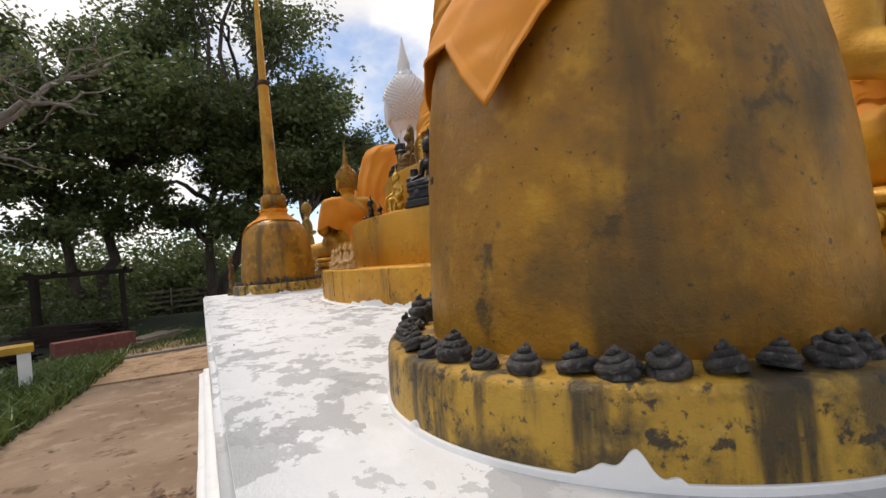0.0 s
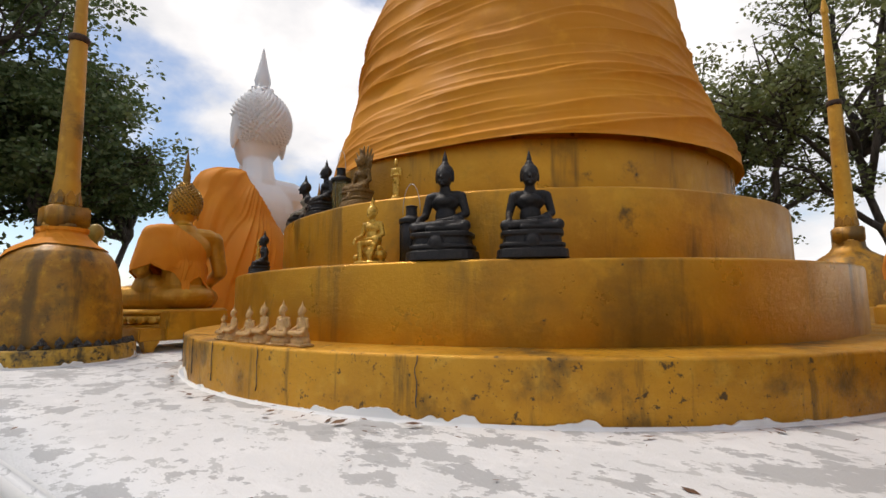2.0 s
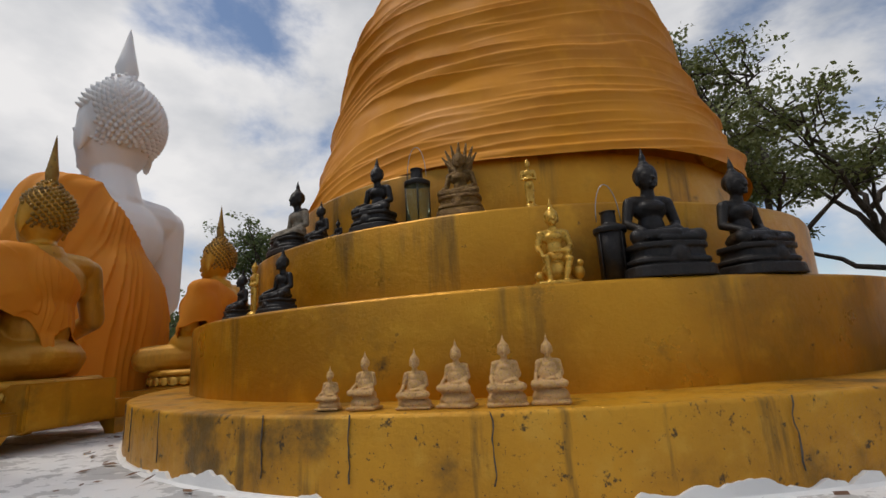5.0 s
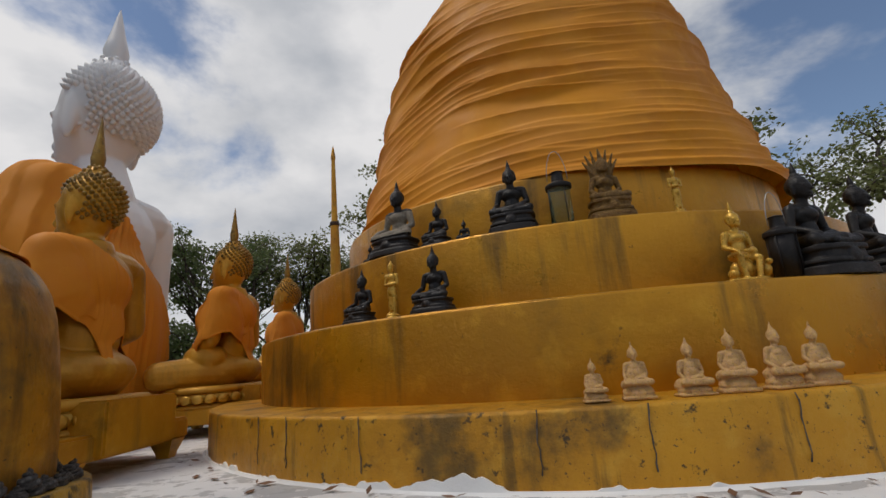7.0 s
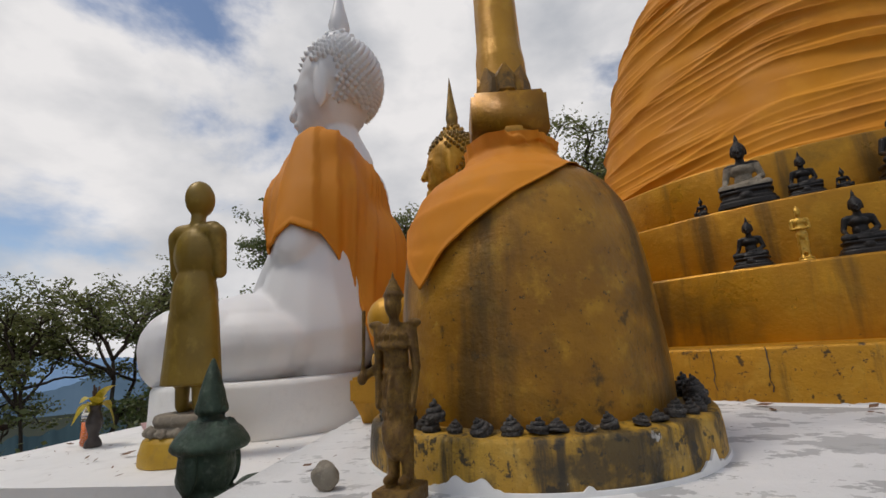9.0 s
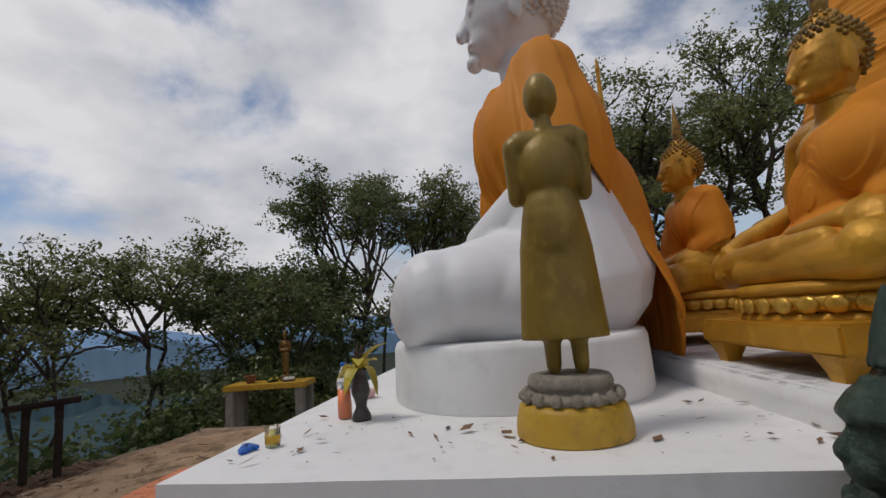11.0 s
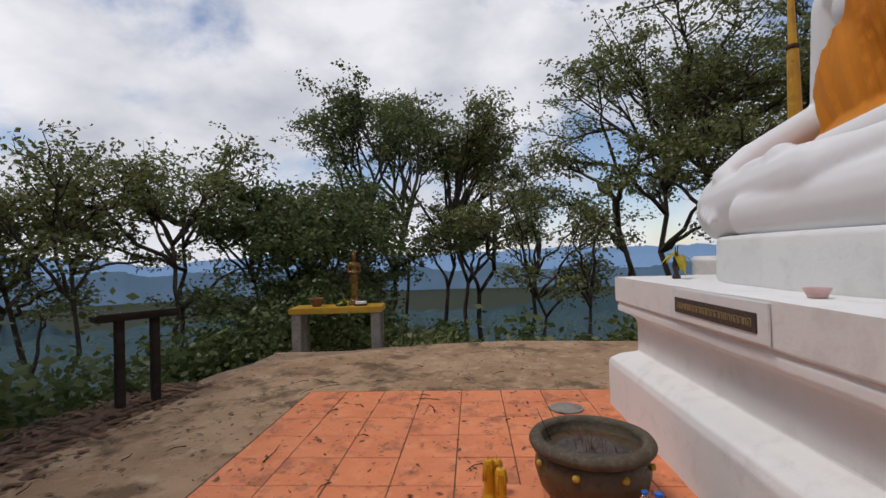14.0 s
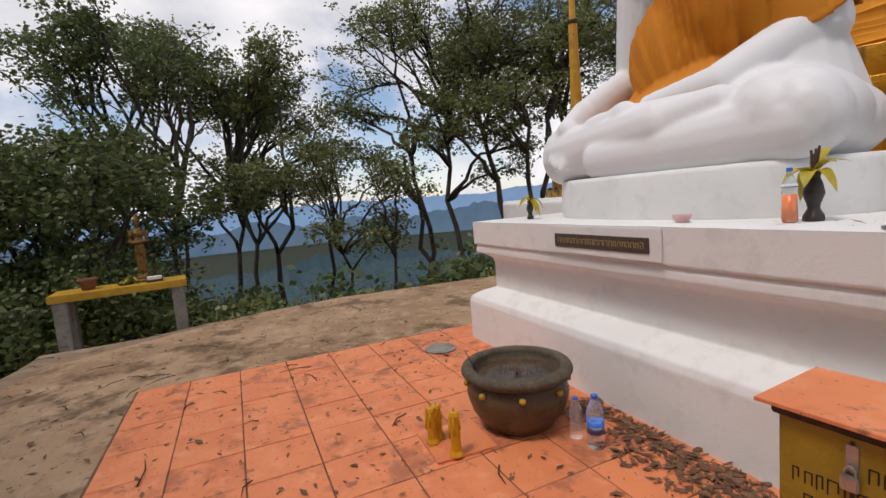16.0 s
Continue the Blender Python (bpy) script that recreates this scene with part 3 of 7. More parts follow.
def ridge(name, dist, base, height, seed, material, label):
    vs, fs = [], []
    n = 1400
    for i in range(n + 1):
        a = 2 * PI * i / n
        h = base + height * (0.5 + 0.5 * hash2(math.cos(a) * 3.1 + seed, math.sin(a) * 3.1)) + height * 0.25 * hash2(math.cos(a) * 11 + seed, math.sin(a) * 11) + height * 0.05 * hash2(math.cos(a) * 70 + seed, math.sin(a) * 70) + height * 0.035 * hash2(math.cos(a) * 260, math.sin(a) * 260, seed)
        c, s = math.cos(a), math.sin(a)
        vs += [(c * dist * 0.8, s * dist * 0.8, -330), (c * dist * 0.93, s * dist * 0.93, -330 * 0.5 + h * 0.5 - 20), (c * dist, s * dist, h), (c * dist * 1.05, s * dist * 1.05, -330)]
    for i in range(n):
        for k in range(3):
            a = i * 4 + k
            fs.append((a, a + 4, a + 5, a + 1))
    single(name, mesh_of(name, vs, fs, material), label, "hills", kind="structure")


def valley_canopy():
    """The treetops far down the slope, one uneven sheet."""
    vs, fs = [], []
    na, nr = 420, 150
    for j in range(nr + 1):
        r = 26 * (440 / 26) ** (j / nr)
        for i in range(na + 1):
            a = radians(-55 + 160 * i / na)
            x, y = 4 + r * math.cos(a), 10 + r * math.sin(a)
            k = 0.03 * r + 0.8
            z = ground_height(x, y) + min(5.0, k) * (0.6 + 0.9 * hash2(x * 0.5 / k, y * 0.5 / k, 3.0) + 0.6 * hash2(x * 1.3 / k, y * 1.3 / k, 8.0))
            vs.append((x, y, z))
    w = na + 1
    for j in range(nr):
        for i in range(na):
            fs.append((j * w + i, j * w + i + 1, (j + 1) * w + i + 1, (j + 1) * w + i))
    single("backdrop_canopy", mesh_of("backdrop_canopy", vs, fs, CANOPY, False), "forest canopy filling the valley, tinted with painted haze", "forest", kind="structure")


valley_canopy()
ridge("backdrop_near", 420, -75, 55, 1.0, HAZE_NEAR, "forested hills below the terrace, tinted with painted haze")
ridge("backdrop_mid", 1100, -60, 70, 5.0, HAZE_MID, "hills with blue-green haze painted in")
ridge("backdrop_far", 2600, -30, 110, 9.0, HAZE_FAR, "distant mountains under cloud, pale blue haze painted in")


# the raised white platform that carries the stupa
def jitter_edges(bm, amp, freq):
    for v in bm.verts:
        v.co += Vector((hash2(v.co.x * freq, v.co.y * freq, v.co.z * freq), hash2(v.co.y * freq, v.co.z * freq, v.co.x * freq), 0)) * amp


def slab(x0, x1, y0, y1, z0, z1, bevel, cuts, m=Matrix()):
    bm = box_bm(x0, x1, y0, y1, z0, z1, bevel, 3)
    bmesh.ops.subdivide_edges(bm, edges=[e for e in bm.edges if e.calc_length() > 1.0], cuts=cuts, use_grid_fill=True)
    jitter_edges(bm, 0.006, 2.3)
    bm.transform(m)
    return bm


plat_me = bm_mesh("platform", slab(-3.32, 3.3, -3.21, 3.29, -0.3, ZP, 0.018, 30, RT), [WHITE_PEEL, WHITE], True)
for q in plat_me.polygons:
    q.material_index = 0 if q.normal.z > 0.5 else 1
single("platform", plat_me, "raised white platform with peeling paint under the stupa", "platform", kind="structure")
single("platform_plinth", bm_mesh("platform_plinth", slab(-3.43, -3.25, -2.0, 3.26, -0.3, 0.46, 0.05, 24, RT), WHITE, True), "white rounded plinth along the platform foot", "plinth", kind="structure")


def front_block():
    """White moulded pedestal of the large statue."""
    prof = [(0.06, -0.3), (0.06, 0.42), (0.045, 0.47), (-0.03, 0.52), (-0.14, 0.56), (-0.14, 0.80), (-0.13, 0.84), (-0.07, 0.885), (-0.015, 0.90), (-0.015, 0.955), (-0.03, 0.975), (0.0, 0.985), (0.0, ZB)]
    prof = rounded(prof, 0.012)
    x0, x1, y0, y1 = -0.08, 3.44, 6.75, 9.132
    vs, fs = [], []
    n = 40
    for o, z in prof:
        ring = []
        for i in range(n):
            ring.append((x0 - o + (x1 - x0 + 2 * o) * i / n, y0 - o, z))
        for i in range(n):
            ring.append((x1 + o, y0 - o + (y1 - y0 + 2 * o) * i / n, z))
        for i in range(n):
            ring.append((x1 + o - (x1 - x0 + 2 * o) * i / n, y1 + o, z))
        for i in range(n):
            ring.append((x0 - o, y1 + o - (y1 - y0 + 2 * o) * i / n, z))
        vs += [(x + 0.004 * hash2(x * 3, y * 3, z * 3), y + 0.004 * hash2(y * 3, x * 3, z * 5), zz + 0.003 * hash2(x * 4, y * 4)) for (x, y, zz), z in zip(ring, [z] * len(ring))]
    m = 4 * n
    for k in range(len(prof) - 1):
        for i in range(m):
            j = (i + 1) % m
            fs.append((k * m + i, k * m + j, (k + 1) * m + j, (k + 1) * m + i))
    fs.append(tuple((len(prof) - 1) * m + i for i in range(m)))
    me = mesh_of("statue_block", vs, fs, WHITE, False)
    single("statue_block", me, "white moulded masonry block under the large statue", "pedestal", kind="structure")


front_block()

# terrace slab and tiles
def terrace():
    pts = [(-3.2, 9.3), (-3.2, 13.9), (2.6, 13.62), (5.0, 13.35), (5.48, 13.18), (6.10, 12.0), (6.58, 10.9), (6.72, 9.9), (6.64, 8.8), (6.5, 7.6), (6.4, 6.0), (3.6, 6.0), (3.6, 9.3)]
    vs, n = [], []
    ring = []
    for (ax, ay), (bx, by) in zip(pts, pts[1:] + pts[:1]):
        k = max(1, int(math.hypot(bx - ax, by - ay) / 0.25))
        for i in range(k):
            x, y = ax + (bx - ax) * i / k, ay + (by - ay) * i / k
            ring.append((x + 0.05 * hash2(x * 2.1, y * 2.1), y + 0.05 * hash2(y * 2.3, x * 2.3, 3)))
    m = len(ring)
    top = [(x, y, 0.030) for x, y in ring]
    low = [(x, y, -0.35) for x, y in ring]
    fs = [tuple(range(m))] + [(i, m + i, m + (i + 1) % m, (i + 1) % m) for i in range(m)]
    single("terrace", mesh_of("terrace", top + low, fs, CONCRETE, False), "worn grey-brown concrete terrace slab with stains", "terrace", kind="structure")


terrace()
floor_bed = single("tile_floor", bm_mesh("tile_floor", box_bm(-1.03, 3.97, 8.98, 12.17, 0.0, 0.036, 0.0), GROUT), "orange terracotta tile floor before the statue", "floor", kind="structure")

# ---- stupa ----
stupa = thing("stupa", STUPA.x, STUPA.y, ZP, "gold-painted stepped stupa on the white platform", "stupa")


def tier_mesh(name, r0, r1, z0, z1, material, wob=0.006):
    prof = rounded([(r1, z0), (r0, z0), (r0, z0 + (z1 - z0) * 0.5), (r0, z1), (r1, z1 + 0.004)], 0.014)
    vs, fs = lathe(prof, 144, False)
    vs = [(x + wob * hash2(x * 2, y * 2, z * 2), y + wob * hash2(y * 2, x * 2, z * 2 + 5), z + 0.004 * hash2(x * 1.5, y * 1.5, 8)) for x, y, z in vs]
    me = mesh_of(name, vs, fs, material)
    return me


part("tier", tier_mesh("tier_lowest", 2.52, 2.15, -0.02, 0.225, GOLD_MOULD), stupa, "lowest step, mould-stained gold")
part("tier", tier_mesh("tier_second", 2.24, 1.85, 0.20, 0.575, GOLD_TIER), stupa)
part("tier", tier_mesh("tier_third", 1.93, 1.55, 0.55, 0.935, GOLD_TIER), stupa)
part("tier", tier_mesh("tier_top", 1.64, 1.30, 0.91, 1.275, GOLD_TIER), stupa)
DOME = [(r - 0.03, z) for r, z in [(1.665, 1.262), (1.655, 1.31), (1.60, 1.52), (1.50, 1.86), (1.44, 2.15), (1.36, 2.55), (1.22, 2.9), (1.07, 3.18), (0.87, 3.5), (0.66, 3.8), (0.5, 4.05), (0.2, 4.2), (0.032, 4.25)]]
part("dome", lathe_mesh("dome", [(r * 0.89 - 0.03, z) for r, z in DOME[:-1]] + [(0.01, 4.2)], GOLD, 64), stupa, m=Matrix.Translation((0, -0.11, 0)))


def prof_at(prof, z):
    for (r0, z0), (r1, z1) in zip(prof, prof[1:]):
        if z0 <= z <= z1:
            return r0 + (r1 - r0) * (z - z0) / (z1 - z0)
    return prof[0][0] if z < prof[0][1] else prof[-1][0]


def fold(x, sharp=3.0):
    """A fold's cross-section: broad face, sudden crease."""
    f = x - math.floor(x)
    return f ** sharp if f < 0.94 else (1 - f) / 0.06 * 0.94 ** sharp


def stupa_cloth():
    vs, fs = [], []
    n, m = 420, 420
    for j in range(m + 1):
        z0 = 1.262 + (4.22 - 1.262) * j / m
        for i in range(n):
            a = 2 * PI * i / n
            ca, sa = math.cos(a), math.sin(a)
            w = 0.22 * hash2(ca * 1.2, sa * 1.2, z0 * 0.6) + 0.035 * hash2(ca * 4, sa * 4, z0 * 2)
            u = z0 * 3.3 + 0.75 * math.sin(a + 0.6) + w * 2.2
            u2 = z0 * 6.9 - 0.9 * math.sin(a + 2.2) + w * 3.4 + 0.37
            amp = 0.55 + 0.9 * hash2(ca * 1.3, sa * 1.3, z0 * 1.1 + 7)
            amp2 = max(0.0, 0.35 + 1.2 * hash2(ca * 1.9, sa * 1.9, z0 * 1.7 + 3))
            d = 0.060 * max(0.12, amp) * fold(u, 4.2) + 0.042 * amp2 * fold(u2, 4.0)
            u3 = z0 * 17.0 + 1.9 * math.sin(a + 0.6) - 0.8 * math.sin(2 * a) + w * 6.5
            d += 0.017 * max(0.0, 0.25 + 1.3 * hash2(ca * 2.3, sa * 2.3, z0 * 2.6 + 11)) * fold(u3, 3.0)
            d += 0.012 * hash2(ca * 3, sa * 3, z0 * 9)
            low = max(0.0, 1 - j / 6)
            side = max(0.0, math.cos(a - radians(300)))
            r = prof_at(DOME, z0) * (1 - side * (0.045 + 0.055 * min(1.0, max(0.0, (z0 - 1.3) / 0.9)))) + 0.012 + d * (1 - 0.5 * low) + 0.008 * low
            z = z0 + (0.02 * hash2(ca * 2.5, sa * 2.5, 1.0) - 0.0) * low
            vs.append((r * ca, r * sa, z))
    for j in range(m):
        for i in range(n):
            k = (i + 1) % n
            fs.append((j * n + i, j * n + k, (j + 1) * n + k, (j + 1) * n + i))
    fs.append(tuple(m * n + i for i in range(n)))
    ob = single("cloth_wrap", mesh_of("cloth_wrap", vs, fs, CLOTH), "orange cloth wrapped in creased folds round the dome", "cloth", m=Matrix.Translation((STUPA.x, STUPA.y - 0.11, ZP)))
    return ob


stupa_cloth()


def paint_skirt(name, radius, low, high, seed, n=260, fine=1.0):
    """White paint slopped up from the platform on to a round wall, with a ragged top."""
    vs, fs = [], []
    for i in range(n):
        a = 2 * PI * i / n
        ca, sa = math.cos(a), math.sin(a)
        h = low + (high - low) * max(0.0, 1.3 * hash2(ca * radius * 4 * fine + seed, sa * radius * 4 * fine, seed) - 0.1 + 0.6 * hash2(ca * radius * 15 * fine + seed, sa * radius * 15 * fine, seed) + 0.25 * hash2(ca * radius * 40, sa * radius * 40, seed))
        q = 0.010 + 0.02 * max(0, hash2(ca * radius * 9, sa * radius * 9, seed + 3)) if fine == 1.0 else 0.0
        o = 0.0105 if fine == 1.0 else 0.0045
        vs += [((radius + o + 0.002 + q) * ca, (radius + o + 0.002 + q) * sa, -0.006), ((radius + o + 0.001) * ca, (radius + o + 0.001) * sa, 0.008), ((radius + o) * ca, (radius + o) * sa, max(0.010, h)), ((radius - 0.02) * ca, (radius - 0.02) * sa, max(0.010, h) - 0.003)]
    for i in range(n):
        j = (i + 1) % n
        for k in range(3):
            fs.append((i * 4 + k, j * 4 + k, j * 4 + k + 1, i * 4 + k + 1))
    return mesh_of(name, vs, fs, WHITE, False)


part("paint_splash", paint_skirt("paint_splash", 2.52, 0.010, 0.055, 3.0, 1600), stupa, "ragged white paint along the foot")

# ---- small chedis at the corners ----
BELL = [(0.405, 0.11), (0.405, 0.20), (0.400, 0.30), (0.392, 0.42), (0.380, 0.53), (0.365, 0.62), (0.342, 0.70), (0.305, 0.765), (0.26, 0.81), (0.205, 0.845), (0.165, 0.875), (0.135, 0.92), (0.128, 0.99)]


def chedi():
    c = thing("small_chedi", 0, 0, ZP, "bell-shaped chedi with tall spire, stained gold paint", "chedi", "corner chedis")
    vs, fs = lathe(rounded([(0.002, -0.02), (0.505, -0.02), (0.505, 0.06), (0.500, 0.112), (0.40, 0.116), (0.002, 0.116)], 0.012), 96, False)
    vs = [(x + 0.003 * hash2(x * 7, y * 7, z * 7), y + 0.003 * hash2(y * 7, x * 7, z * 7), z + 0.004 * hash2(x * 9, y * 9)) for x, y, z in vs]
    part("base_ring", mesh_of("base_ring", vs, fs, RING_MOULD), c, "round base with black mould")
    n = 96
    vs, fs = [], []
    steps = 60
    for j in range(steps + 1):
        z = BELL[0][1] + (BELL[-1][1] - BELL[0][1]) * j / steps
        for i in range(n):
            a = 2 * PI * i / n
            r = prof_at(BELL, z) + 0.004 * hash2(math.cos(a) * 3, math.sin(a) * 3, z * 4) + 0.0015 * hash2(math.cos(a) * 16, math.sin(a) * 16, z * 30)
            vs.append((r * math.cos(a), r * math.sin(a), z))
    for j in range(steps):
        for i in range(n):
            k = (i + 1) % n
            fs.append((j * n + i, j * n + k, (j + 1) * n + k, (j + 1) * n + i))
    fs.append(tuple(steps * n + i for i in range(n)))
    part("bell", mesh_of("bell", vs, fs, GOLD_BRONZE), c, "bell body in dull brownish gold")
    bm = box_bm(-0.125, 0.125, -0.125, 0.125, 0.965, 1.122, 0.014)
    part("square_block", bm_mesh("square_block", bm, GOLD_BRONZE, True), c)
    part("spire", lathe_mesh("spire", rounded([(0.002, 1.12), (0.098, 1.12), (0.092, 1.15), (0.088, 1.30), (0.080, 1.36), (0.074, 1.70), (0.060, 2.44), (0.046, 2.47), (0.034, 3.18), (0.028, 3.45), (0.036, 3.48), (0.036, 3.51), (0.012, 3.65), (0.002, 3.69)], 0.006), GOLD, 8), c, "tall tapering gold spire")
    part("ring", lathe_mesh("ring", rounded([(0.04, 2.42), (0.066, 2.425), (0.072, 2.45), (0.066, 2.48), (0.04, 2.485)], 0.008), RUST, 24), c, "dark collar ring")
    petal = bmesh.new()
    vsp = [petal.verts.new(p) for p in ((-0.035, 0, 0), (0.035, 0, 0), (0.040, 0, 0.07), (0, 0, 0.145), (-0.040, 0, 0.07))]
    petal.faces.new(vsp)
    g = bmesh.ops.extrude_face_region(petal, geom=list(petal.faces))
    for v in g["geom"]:
        if isinstance(v, bmesh.types.BMVert):
            v.co += Vector((-v.co.x * 0.3, 0.016, (0.06 - v.co.z) * 0.25))
    pm = bm_mesh("petal", petal, GOLD_BRONZE)
    for k in range(8):
        a = 2 * PI * k / 8
        part("petal", pm, c, m=Matrix.Rotation(a, 4, "Z") @ Matrix.Translation((0, 0.083, 1.125)) @ Matrix.Rotation(radians(5), 4, "X"))
    part("paint_splash", paint_skirt("paint_splash_small", 0.505, 0.006, 0.050, 11.0, 1100, 2.0), c, "ragged white paint along the foot")
    return c


CHEDIS = [(0.236, 1.157), (-0.20, 6.17), (4.85, 6.56), (5.33, 1.72)]
first_chedi = chedi()
first_chedi.matrix_basis = pose(*CHEDIS[0], ZP, 0, 0, TURN)
for (x, y), rz in zip(CHEDIS[1:], (TURN + 4, TURN + 90, TURN + 180)):
    copy_thing(first_chedi, pose(x, y, ZP, 0, 0, rz))
part("chip", bm_mesh("paint_chip", box_bm(-0.010, 0.010, -0.004, 0.001, -0.007, 0.006, 0.001), RUST), first_chedi, "dark square chip in the paint", Matrix.Rotation(radians(169 - TURN - 90), 4, "Z") @ Matrix.Translation((0, 0.391, 0.42)))


def chedi_cloth(x, y, lower, label, flare=0.0, seed=0.0):
    """Cloth round a chedi's shoulders; lower: (degrees, height of the hem over the platform)."""
    def hem(deg):
        deg %= 360
        pts = lower + [(lower[0][0] + 360, lower[0][1])]
        if deg < pts[0][0]:
            deg += 360
        for (a0, z0), (a1, z1) in zip(pts, pts[1:]):
            if a0 <= deg <= a1:
                t = (deg - a0) / (a1 - a0)
                return z0 + (z1 - z0) * t
        return pts[0][1]
    n, m = 240, 44
    vs, fs = [], []
    for layer in (1, 0):
        for j in range(m + 1):
            for i in range(n):
                deg = 360 * i / n
                a = radians(deg)
                h = hem(deg)
                t = j / m
                z = h + (0.962 - h) * t
                ca, sa = math.cos(a), math.sin(a)
                d = 0.012 * fold(z * 7 + 1.2 * math.sin(a + seed) + 0.8 * hash2(ca * 2, sa * 2, z * 3 + seed), 2.0) * (0.4 + 0.6 * t)
                d += 0.006 * hash2(ca * 4 + seed, sa * 4, z * 5)
                out = flare * max(0.0, 0.75 - h) * (1 - t) ** 2
                seam = 0.004 if t < 0.045 else 0.0
                r = prof_at(BELL, z) + 0.010 + d + out + seam
                if t > 0.8:
                    r = max(r, 0.150 + d * 2.0)
                r -= 0.004 * (1 - layer)
                vs.append((r * ca, r * sa, z))
    rows = m + 1
    for layer in (0, 1):
        o = layer * rows * n
        for j in range(m):
            for i in range(n):
                k = (i + 1) % n
                q = (o + j * n + i, o + j * n + k, o + (j + 1) * n + k, o + (j + 1) * n + i)
                fs.append(q if layer == 0 else q[::-1])
    for i in range(n):
        k = (i + 1) % n
        fs.append((i, rows * n + i, rows * n + k, k))
    single("shoulder_cloth", mesh_of("shoulder_cloth", vs, fs, CLOTH_AGED), label, "cloth", "cloths on the chedis", m=Matrix.Translation((x, y, ZP)))


chedi_cloth(*CHEDIS[0], [(0, 0.79), (55, 0.77), (80, 0.62), (97, 0.53), (130, 0.60), (160, 0.665), (188, 0.63), (204, 0.485), (216, 0.60), (240, 0.74), (270, 0.79)], "saffron cloth hanging in a point over the bell", 0.12, 0.5)
chedi_cloth(*CHEDIS[1], [(0, 0.80), (85, 0.78), (112, 0.66), (138, 0.465), (152, 0.57), (180, 0.69), (215, 0.80), (240, 0.83), (270, 0.82)], "saffron cloth folded over the bell with a hanging corner", 0.03, 2.5)
chedi_cloth(*CHEDIS[2], [(0, 0.80), (90, 0.78), (180, 0.75), (270, 0.8)], "saffron cloth tied round the shoulder", 0.05, 4.5)


def curl_mesh(seed, turns=3.2):
    rnd = random.Random(seed)
    pts, rad = [], []
    k = 46
    for i in range(k + 1):
        t = i / k
        a = 2 * PI * turns * t
        r = 0.037 * (1 - t) ** 0.85
        pts.append((r * math.cos(a) + 0.0015 * rnd.uniform(-1, 1), r * math.sin(a) + 0.0015 * rnd.uniform(-1, 1), 0.012 + 0.052 * t))
        rad.append(0.0135 * (1 - 0.55 * t) * rnd.uniform(0.96, 1.05))
    core = lathe([(0.002, 0.0), (0.044, 0.0), (0.040, 0.012), (0.020, 0.035), (0.006, 0.055), (0.002, 0.058)], 12, False)
    vs, fs = join([tube(pts, rad, 8), core])
    return mesh_of("hair_curl", vs, fs, CURL)


CURLS = [curl_mesh(s, t) for s, t in ((1, 3.2), (2, 2.6), (3, 3.0), (4, 2.4))]
rnd = random.Random(5)
for ci, (cx, cy) in enumerate(CHEDIS):
    count = 48 if ci < 2 else 20
    for k in range(count):
        a = 2 * PI * (k + 0.25 * rnd.uniform(-1, 1)) / count
        s = rnd.uniform(0.40, 0.64)
        r = 0.458 + rnd.uniform(-0.012, 0.008)
        m = Matrix.Translation((cx + r * math.cos(a), cy + r * math.sin(a), ZP + 0.1145)) @ Euler((rnd.uniform(-0.32, 0.32), rnd.uniform(-0.32, 0.32), rnd.uniform(0, 6))).to_matrix().to_4x4() @ Matrix.Diagonal((s, s, s * rnd.uniform(0.85, 1.2), 1))
        single("hair_curl", CURLS[rnd.randrange(4)], "dark cement hair curl standing on the chedi base", "curl", "curls round the chedis", m)
    if ci in (0, 1):
        for a in ((2.6, 2.35, 1.9, 4.4, 4.6, 4.8) if ci else (2.1, 2.3, 2.5, 5.3, 5.5)):
            m = Matrix.Translation((cx + 0.452 * math.cos(a), cy + 0.452 * math.sin(a), ZP + 0.137)) @ Matrix.Rotation(a, 4, "Z") @ Matrix.Diagonal((0.6, 0.6, 0.75, 1))
            single("hair_curl", CURLS[1], "dark cement hair curl lying on top of others", "curl", "curls round the chedis", m)

# ---- large and middle statues ----


def compose(body, curls_, material, name, extra=()):
    vs, fs = join([body] + list(curls_) + list(extra))
    return mesh_of(name, vs, fs, material)


BODY = fused(buddha_body() + buddha_head(), 0.0075, 3)
big_pieces = buddha_body()
big_pieces[20] = ball((-0.19, 0.05, 0.125), (0.11, 0.14, 0.085))
big_pieces[2] = limb((-0.15, -0.02, 0.08), 0.092, (-0.345, 0.24, 0.078), 0.080)
big_pieces.append(limb((-0.235, -0.03, 0.34), 0.062, (-0.185, -0.03, 0.12), 0.16))
big_pieces.append(ball((-0.30, 0.08, 0.07), (0.105, 0.17, 0.082)))


def smooth_step(a, b, x):
    t = max(0.0, min(1.0, (x - a) / (b - a)))
    return t * t * (3 - 2 * t)


def big_shape(me):
    """The large statue's own build: shallow crossed legs, slim arms, narrow head, body leaning a little to one side."""
    for v in me.vertices:
        x, y, z = v.co
        lap, head = 1 - smooth_step(0.12, 0.34, z), smooth_step(0.60, 0.68, z)
        x *= 0.93 - 0.03 * (1 - lap) * (1 - head) + 0.05 * head
        if y > 0:
            y *= 1 - 0.17 * lap - 0.15 * (1 - lap) * (1 - head)
        y = -0.01 + (y + 0.01) * (1 - 0.12 * head)
        v.co = (x - 0.075 * (1 - smooth_step(0.0, 0.8, z)), y, z)
    me.update()
    return me


